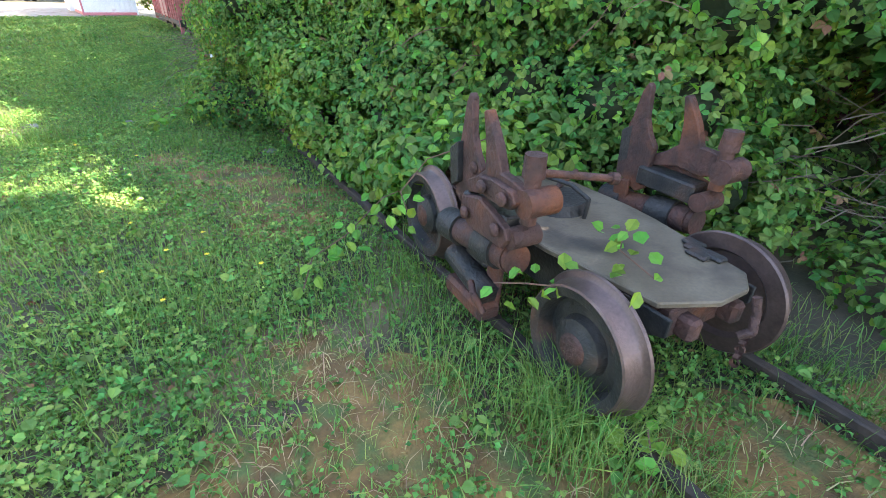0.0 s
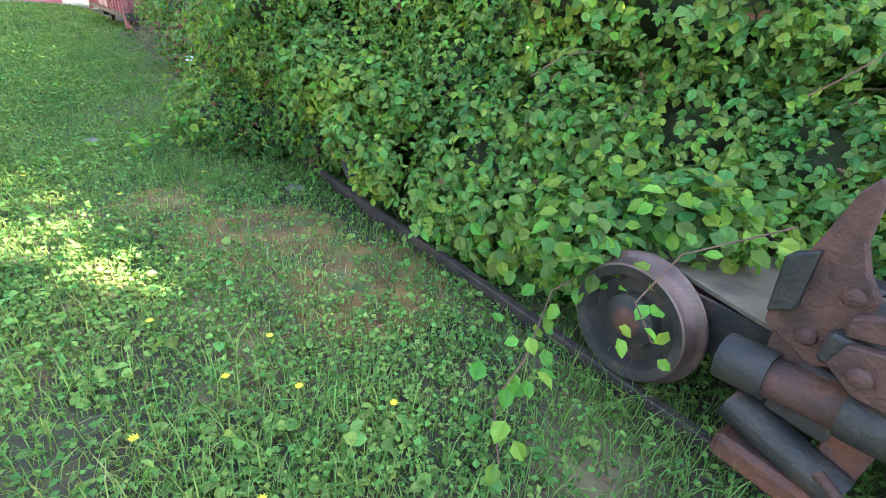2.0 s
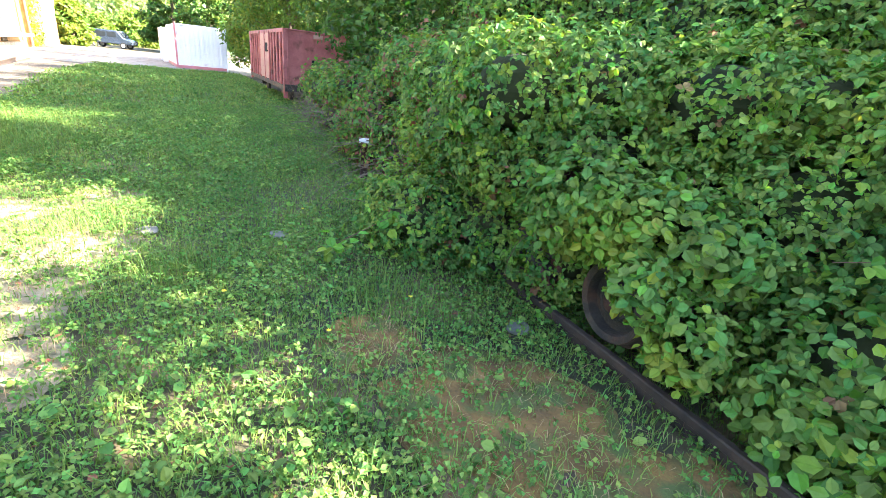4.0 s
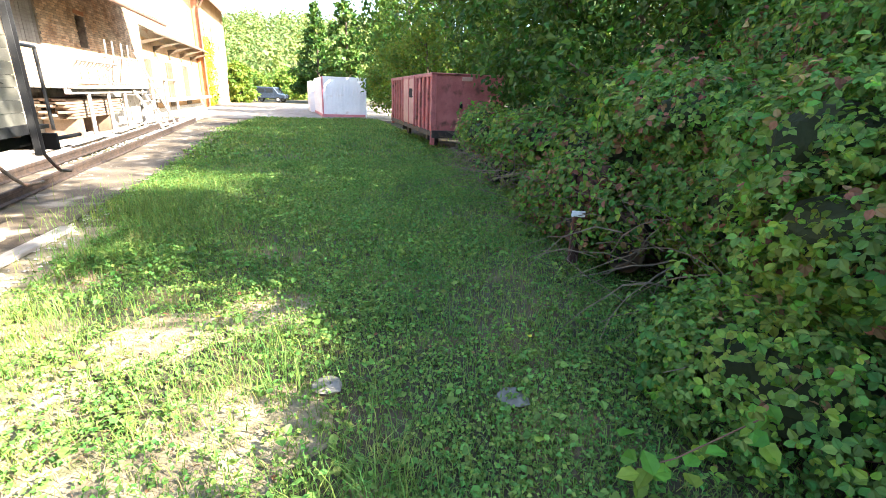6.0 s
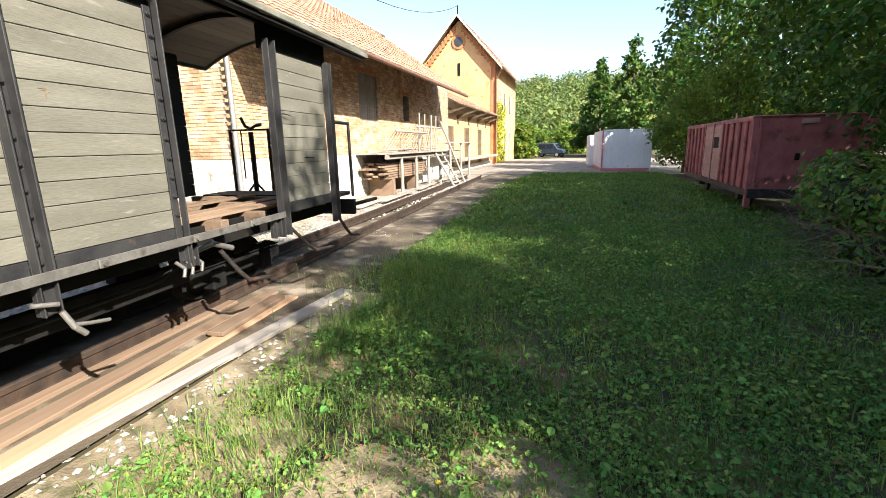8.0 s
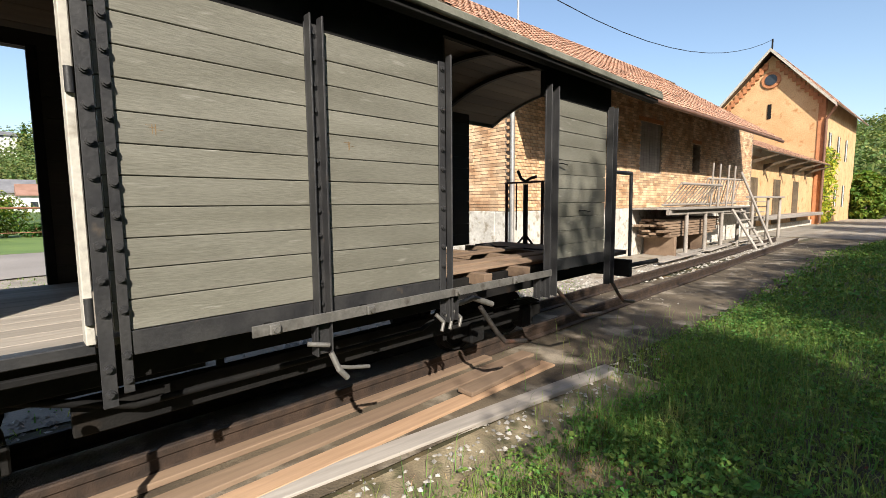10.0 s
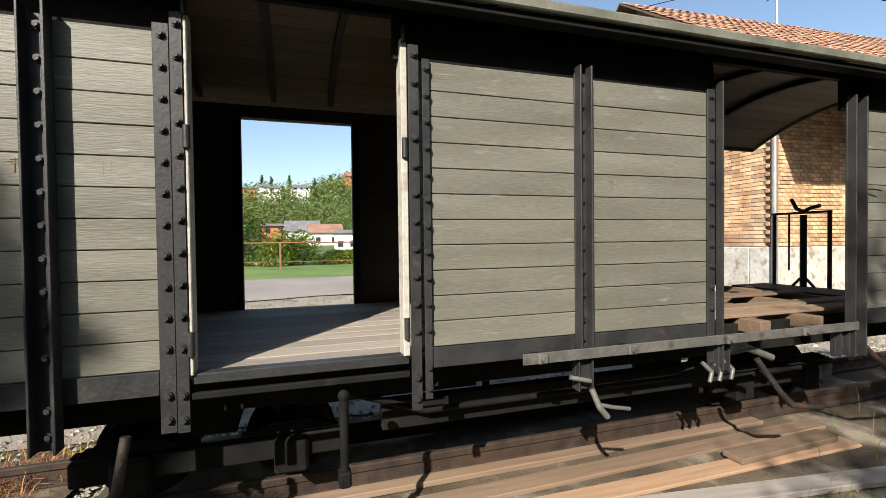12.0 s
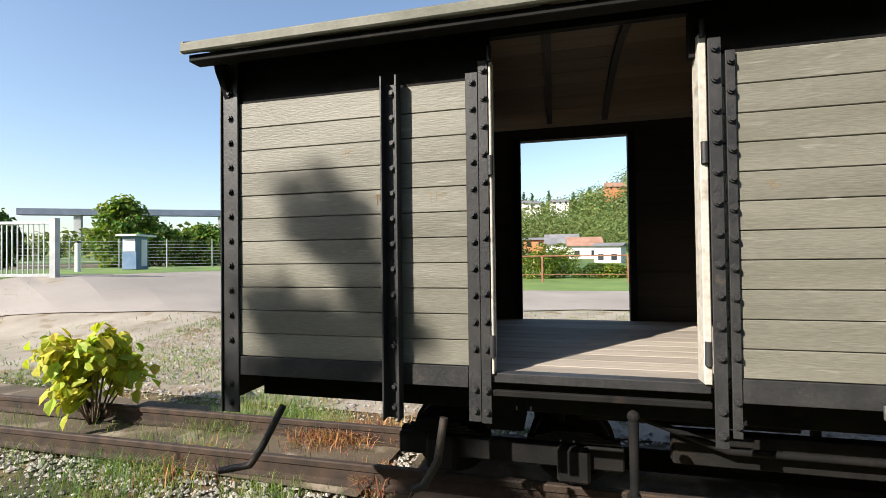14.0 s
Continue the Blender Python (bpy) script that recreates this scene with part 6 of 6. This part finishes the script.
woods("far_woods", "wooded hills at the end of the valley", (-110, 70), (120, 420), 1100, 7.0, lambda x, y, z: y > 100, 80, 0.16)
woods("far_woods", "low wooded ridge behind the viaduct", (-900, -200), (-900, -190), 500, 13.0, lambda x, y, z: np.hypot(x + 205, y + 150) > 40)
woods("far_woods", "shrubs between the houses", (-112, -50), (-40, 60), 220, 1.5, clear, 110, 0.14)
for x, y, h in ((-276, -30, 17), (-278, -25, 15), (-276, -15, 16), (-272, -1, 13), (-280, 8, 12), (-276, -42, 14)):
    tree(x, y, h, 2.4, 900, 1.0, "leaf_tree", "dark conifer beside the hill houses", 0.1, True)

# ---- grass, herbs and flowers ----
def blades(name, label, x, y, h, mat, lean=0.5, width=0.006):
    n = len(x)
    z = ground_height(x, y)
    a = rng.uniform(0, 2 * np.pi, n)
    d = np.stack([np.cos(a), np.sin(a), np.zeros(n)], -1)
    sd = np.stack([-np.sin(a), np.cos(a), np.zeros(n)], -1) * (width * rng.uniform(0.6, 1.4, n))[:, None]
    h = h[:, None]
    ln = (lean * rng.uniform(0.2, 1.3, n))[:, None]
    b = np.stack([x, y, z - 0.005], -1)
    mid_ = b + d * h * ln * 0.35 + np.array((0, 0, 1.0)) * h * 0.6
    tip = b + d * h * ln + np.array((0, 0, 1.0)) * h * (1 - 0.3 * ln)
    v = np.stack([b - sd, b + sd, mid_ + sd * 0.8, mid_ - sd * 0.8, tip + sd * 0.12, tip - sd * 0.12], 1).reshape(-1, 3)
    o = (np.arange(n) * 6)[:, None]
    ob = new(name, soup(name, v, np.concatenate([o + np.array((0, 1, 2, 3)), o + np.array((3, 2, 4, 5))]), M[mat]))
    return tagged(ob, label, "grass", "", "stuff")


BARE = ((1.62, -3.0, 0.34), (1.95, -3.75, 0.38), (1.45, -2.55, 0.22), (2.0, -0.7, 0.5), (1.75, 0.3, 0.5), (2.75, -4.25, 0.45), (-0.35, 3.2, 0.4), (-0.7, 2.3, 0.42), (1.35, 1.1, 0.28), (0.95, -3.1, 0.3), (-0.2, 4.6, 0.35), (3.6, -4.6, 0.4), (-1.5, 3.6, 0.4), (-1.0, 2.8, 0.45), (-1.7, 2.5, 0.5), (-0.5, 1.5, 0.3), (-1.0, 4.3, 0.35), (-1.9, 4.5, 0.35), (-2.1, 3.2, 0.5), (-1.9, 5.6, 0.25))
for bx, by, br in BARE:
    n = 28
    ring = [(br * 1.15 * (1 + 0.35 * noise.noise(Vector((math.cos(k * 6.283 / n) * 1.6 + bx, math.sin(k * 6.283 / n) * 1.6 + by, 0.3))))) for k in range(n)]
    v = [(bx, by, 0)] + [(bx + r * math.cos(k * 6.283 / n), by + r * math.sin(k * 6.283 / n), 0) for k, r in enumerate(ring)]
    v = np.array(v)
    v[:, 2] = ground_height(v[:, 0], v[:, 1]) + 0.006
    f = np.array([(0, k + 1, (k + 1) % n + 1) for k in range(n)])
    if by > 0.9 and bx < 1.0:
        tagged(new("bare_patch", soup("bare_patch", v, f, M["dry_earth"])), "pale dry bare earth in the sunny lawn", "earth", "", "structure")
    else:
        tagged(new("moss_patch", soup("moss_patch", v, f, M["moss"])), "dry brown moss and bare earth in the lawn", "moss", "", "structure")


def lawn(count, x0, x1, y0, y1, patch=0.55):
    """Random places on the lawn, thinner where a slow pattern says so, none on the tracks."""
    x, y = rng.uniform(x0, x1, count), rng.uniform(y0, y1, count)
    pat = 0.5 + 0.25 * np.sin(2.1 * x + 1.3 * np.sin(1.7 * y)) + 0.25 * np.sin(2.6 * y + 1.9 * np.sin(1.4 * x + 1))
    m = (rng.random(count) < (1 - patch) + patch * pat) & (x < np.interp(y, [a for a, _ in FRONT], [b for _, b in FRONT]) + 0.9)
    edge = np.interp(y, [-14, -1, 1.2, 3, 7.4, 8.5, 12, 22, 30], [-3.15, -3.2, -2.5, -2.35, -2.15, -2.6, -2.7, -3.3, -2.5])
    for bx, by, br in BARE:
        m &= (np.hypot(x - bx, y - by) > br * rng.uniform(0.5, 1.25, count)) | (rng.random(count) < 0.34)
    m &= x > edge + rng.normal(size=count) * 0.12
    return x[m], y[m]


for (cnt, box_, hh) in ((150000, (-2.6, 3.6, -5.2, 5.5), 0.075), (95000, (-3.2, 4.2, 5.5, 13.0), 0.09), (60000, (-3.8, 4.6, 13.0, 31.0), 0.11)):
    x, y = lawn(cnt, *box_)
    blades("lawn_grass", "short green lawn grass with dry blades", x, y, hh * rng.uniform(0.4, 1.6, len(x)), "grass", 0.8, 0.0026 if box_[3] < 6 else (0.004 if box_[3] < 14 else 0.010))
# long tufts
tx, ty, th_ = [], [], []
for cx, cy, n, s, h in ((2.22, -3.55, 520, 0.13, 0.32), (1.95, -3.0, 110, 0.15, 0.22), (1.0, -1.6, 420, 0.35, 0.18), (1.35, -2.1, 200, 0.3, 0.18), (-1.9, 8.0, 900, 0.55, 0.3), (-1.4, 7.0, 600, 0.5, 0.24), (-1.7, 9.4, 500, 0.6, 0.25), (0.3, 2.6, 220, 0.2, 0.22), (-0.3, 3.6, 250, 0.3, 0.2),
                        (-1.9, 4.6, 260, 0.3, 0.2), (-2.0, 6.2, 350, 0.25, 0.2), (1.6, 1.6, 240, 0.25, 0.2), (0.2, -0.3, 300, 0.4, 0.18), (-3.3, -1.2, 400, 0.5, 0.2), (-3.2, -3.0, 500, 0.7, 0.2), (-4.3, -0.9, 260, 0.2, 0.22), (-4.9, -1.0, 300, 0.3, 0.2), (2.3, -4.0, 200, 0.15, 0.2), (2.28, -2.15, 160, 0.2, 0.2), (2.15, -2.6, 140, 0.2, 0.2), (3.6, -3.9, 240, 0.3, 0.16), (-3.3, -0.9, 420, 0.28, 0.16), (-4.6, -0.4, 260, 0.18, 0.2), (-4.45, 0.1, 220, 0.12, 0.22), (-3.25, 0.3, 260, 0.2, 0.12)):
    n = int(n * 1.8)
    tx.append(cx + rng.normal(size=n) * s)
    ty.append(cy + rng.normal(size=n) * s)
    th_.append(h * rng.uniform(0.5, 1.3, n))
blades("grass_tufts", "long tufts of grass among the lawn", np.concatenate(tx), np.concatenate(ty), np.concatenate(th_), "grass", 0.75, 0.0024)
sx, sy = [], []
for bx, by, br in BARE:
    sx.append(bx + rng.normal(size=220) * br * 0.7)
    sy.append(by + rng.normal(size=220) * br * 0.7)
blades("dry_straw", "dry straw and dead grass on bare patches", np.concatenate(sx), np.concatenate(sy), 0.06 * rng.uniform(0.5, 1.6, 220 * len(BARE)), "straw", 1.5, 0.0022)
wx, wy = [], []
for cx, cy, n, s in ((-4.3, 0.5, 600, 0.15), (-4.15, 0.2, 420, 0.14), (-3.58, 1.1, 260, 0.09), (-4.5, 0.75, 200, 0.15), (-3.4, -0.6, 160, 0.2)):
    wx.append(cx + rng.normal(size=n) * s)
    wy.append(cy + rng.normal(size=n) * s)
wx, wy = np.concatenate(wx), np.concatenate(wy)
blades("dry_weeds", "dry orange-brown weeds beside the rails", wx, wy, 0.17 * rng.uniform(0.4, 1.4, len(wx)), "dry_weed", 0.9, 0.004)
x, y = lawn(2600, -2.3, 3.3, -5.0, 8.0, 0.3)
tagged(new("fallen_leaves", leaf_mesh("fallen_leaves", np.stack([x, y, ground_height(x, y) + 0.03], -1), rng.normal(size=(len(x), 3)) * 0.3 + np.array((0, 0, 1.0)), 0.03 * rng.uniform(0.5, 1.5, len(x)), M["leaf_dead"], 0.7, 0.0)), "small withered leaves lying in the lawn", "leaves", "", "stuff")
x, y = rng.uniform(-15.5, -4.7, 17000), rng.uniform(-14, 12, 17000)
k = (np.sin(0.9 * x + 2) + np.sin(0.8 * y) > 0.15) | (x < -13.5)
blades("verge_grass", "sparse dry grass on the gravel", x[k], y[k], 0.07 * rng.uniform(0.4, 1.5, k.sum()), "grass", 1.1, 0.007)


x, y = rng.uniform(-9.5, -4.6, 15000), rng.uniform(-6.3, 1.5, 15000)
k = np.sin(1.7 * x + 1.1 * np.sin(2.3 * y)) + np.sin(1.9 * y + 1.3 * np.sin(1.5 * x)) > -0.2
blades("verge_grass", "thin grass and weeds in the gravel beside the track", x[k], y[k], 0.065 * rng.uniform(0.4, 1.6, k.sum()), "grass", 1.1, 0.005)
x, y = rng.uniform(-9.5, -4.6, 9000), rng.uniform(-6.3, 1.5, 9000)
blades("dry_straw", "dry straw between the stones beside the track", x, y, 0.05 * rng.uniform(0.4, 1.6, 9000), "straw", 1.5, 0.005)


def herbs(name, label, count, area, size, mat, lift):
    x, y = lawn(count, *area, patch=0.85)
    z = ground_height(x, y) + lift * rng.uniform(0.15, 2.1, len(x))
    reps = 3
    a0 = rng.uniform(0, 6.28, len(x))
    P, Fc, S = [], [], []
    for k in range(reps):
        a = a0 + k * 2.09
        P.append(np.stack([x + 0.012 * np.cos(a), y + 0.012 * np.sin(a), z], -1))
        Fc.append(np.stack([0.35 * np.cos(a), 0.35 * np.sin(a), np.ones(len(x))], -1) + rng.normal(size=(len(x), 3)) * 0.42)
        S.append(size * rng.uniform(0.6, 1.3, len(x)))
    ob = new(name, leaf_mesh(name, np.concatenate(P), np.concatenate(Fc), np.concatenate(S), M[mat], 0.85, 0.05, small=size < 0.045))
    return tagged(ob, label, "herbs", "", "stuff")


herbs("ground_herbs", "low clover and creeping herbs in the lawn", 76000, (-2.4, 3.4, -5.0, 5.5), 0.028, "herb", 0.04)
herbs("ground_herbs", "low clover and creeping herbs in the lawn", 32000, (-3.0, 3.6, 5.5, 13.0), 0.042, "herb", 0.05)
herbs("ground_herbs", "low clover and creeping herbs in the lawn", 7000, (-3.4, 4.2, 13.0, 31.0), 0.075, "herb", 0.06)
herbs("weed_leaves", "broader weed leaves among the grass", 3000, (-2.4, 3.6, -4.8, 6.5), 0.05, "herb", 0.06)


def flower(x, y, h):
    f = thing("yellow_flower", "small yellow flower on a thin stalk in the grass", "flower", pose(x, y, 0), group="yellow flowers")
    part("stalk", rod((0, 0, 0), (0, 0.01, h), 0.0025, seg=5), M["grass"], f)
    bm = bmesh.new()
    for k in range(9):
        a = k * 0.698
        vs = [bm.verts.new(v) for v in ((0, 0.01, h), (0.012 * math.cos(a - 0.3), 0.01 + 0.012 * math.sin(a - 0.3), h + 0.006), (0.02 * math.cos(a), 0.01 + 0.02 * math.sin(a), h + 0.009), (0.012 * math.cos(a + 0.3), 0.01 + 0.012 * math.sin(a + 0.3), h + 0.006))]
        bm.faces.new(vs)
    part("blossom", bm, M["petal"], f)


for x, y in ((1.05, -1.15), (1.25, -1.4), (0.95, -1.75), (1.3, -1.0), (0.7, -1.3), (0.9, -0.6), (1.5, -1.7), (1.1, 1.2), (1.75, 1.4), (0.6, 1.9), (1.55, 3.6), (-0.6, 4.4)):
    flower(x, y, rng.uniform(0.08, 0.13))

# loose gravel on the bed near the planks and stones in the grass
def stones(name, label, count, area, size, mat):
    x, y = rng.uniform(area[0], area[1], count), rng.uniform(area[2], area[3], count)
    base = np.array([(1, 0, 0), (-1, 0, 0), (0, 1, 0), (0, -1, 0), (0, 0, 1), (0, 0, -0.4)], float)
    tri = np.array([(0, 2, 4), (2, 1, 4), (1, 3, 4), (3, 0, 4), (2, 0, 5), (1, 2, 5), (3, 1, 5), (0, 3, 5)])
    s = size * rng.uniform(0.4, 1.4, (count, 1, 1)) * rng.uniform(0.7, 1.3, (count, 6, 1))
    a = rng.uniform(0, 6.28, count)
    c, sn = np.cos(a)[:, None], np.sin(a)[:, None]
    v = base[None] * s * np.array((1, 0.8, 0.6))
    v = np.stack([v[..., 0] * c - v[..., 1] * sn, v[..., 0] * sn + v[..., 1] * c, v[..., 2]], -1)
    v = v + np.stack([x, y, ground_height(x, y) + 0.018], -1)[:, None, :]
    f = (np.arange(count) * 6)[:, None, None] + tri[None]
    tagged(new(name, soup(name, v.reshape(-1, 3), f.reshape(-1, 3), M[mat])), label, "gravel", "", "stuff")


stones("loose_gravel", "loose pale gravel beside the track", 9000, (-9.5, -4.6, -6.0, 12.0), 0.028, "pebble")
stones("loose_gravel", "gravel and earth between the rails", 7000, (-4.7, -2.4, -6.0, 14.0), 0.022, "pebble")
stones("loose_gravel", "pale gravel round the rails beside the shrub", 5000, (-4.7, -3.0, -4.0, 1.2), 0.026, "pebble")
stones("loose_gravel", "gravel in front of the loading shed", 3000, (-6.4, -3.4, 10.0, 26.0), 0.04, "pebble")
for x, y, s in ((0.14, 3.47, 0.085), (1.19, 3.09, 0.09), (2.35, 0.9, 0.08)):
    bm = bmesh.new()
    bmesh.ops.create_icosphere(bm, subdivisions=2, radius=1)
    for v in bm.verts:
        v.co = Vector((v.co.x * s * 1.2, v.co.y * s, v.co.z * 0.03)) * (1 + 0.25 * noise.noise(v.co * 1.7))
    tagged(part("flat_stone", bm, M["stone"], None, at=pose(x, y, 0.015)), "flat pale stone sunk in the lawn", "stone", "stones in the lawn")

# small white plate on a rusty iron at the hedge foot
tag_ = thing("iron_marker", "rusty iron post with a small white plate at the hedge foot", "marker", pose(2.78, 5.05, 0, 0, 0, -20))
part("post", box(-0.05, 0.05, -0.04, 0.04, 0.0, 0.60, 0.01), M["rust"], tag_)
part("plate", box(-0.08, 0.06, -0.055, -0.04, 0.55, 0.615, 0.006), M["white"], tag_)

# dark red shed behind the trees
hut = thing("wooden_hut", "dark red wooden hut behind the bushes", "shed", pose(7.6, -4.6, 0))
for k in range(22):
    part("wall_board", box(-0.02, 0.02, -3.3 + 0.3 * k, -3.02 + 0.3 * k, 0, 2.6, 0.004), M["shed_red"], hut)
part("wall", box(0.02, 3.0, -3.3, 3.3, 0, 2.6), M["shed_red"], hut)
part("roof", box(-0.5, 3.4, -3.7, 3.7, 2.6, 2.75, 0.02), M["rust_dark"], hut)

# bricks of the shed last
courses(shed, Y0, Y1, 1.56, 5.42, WX, 13.2)
courses(shed, 0.0, 5.5, 1.56, 4.93, 0.0, -1.0, at=pose(WX - 5.5, Y0, 0, 0, 0, -90) @ pose(0, 0, 0))
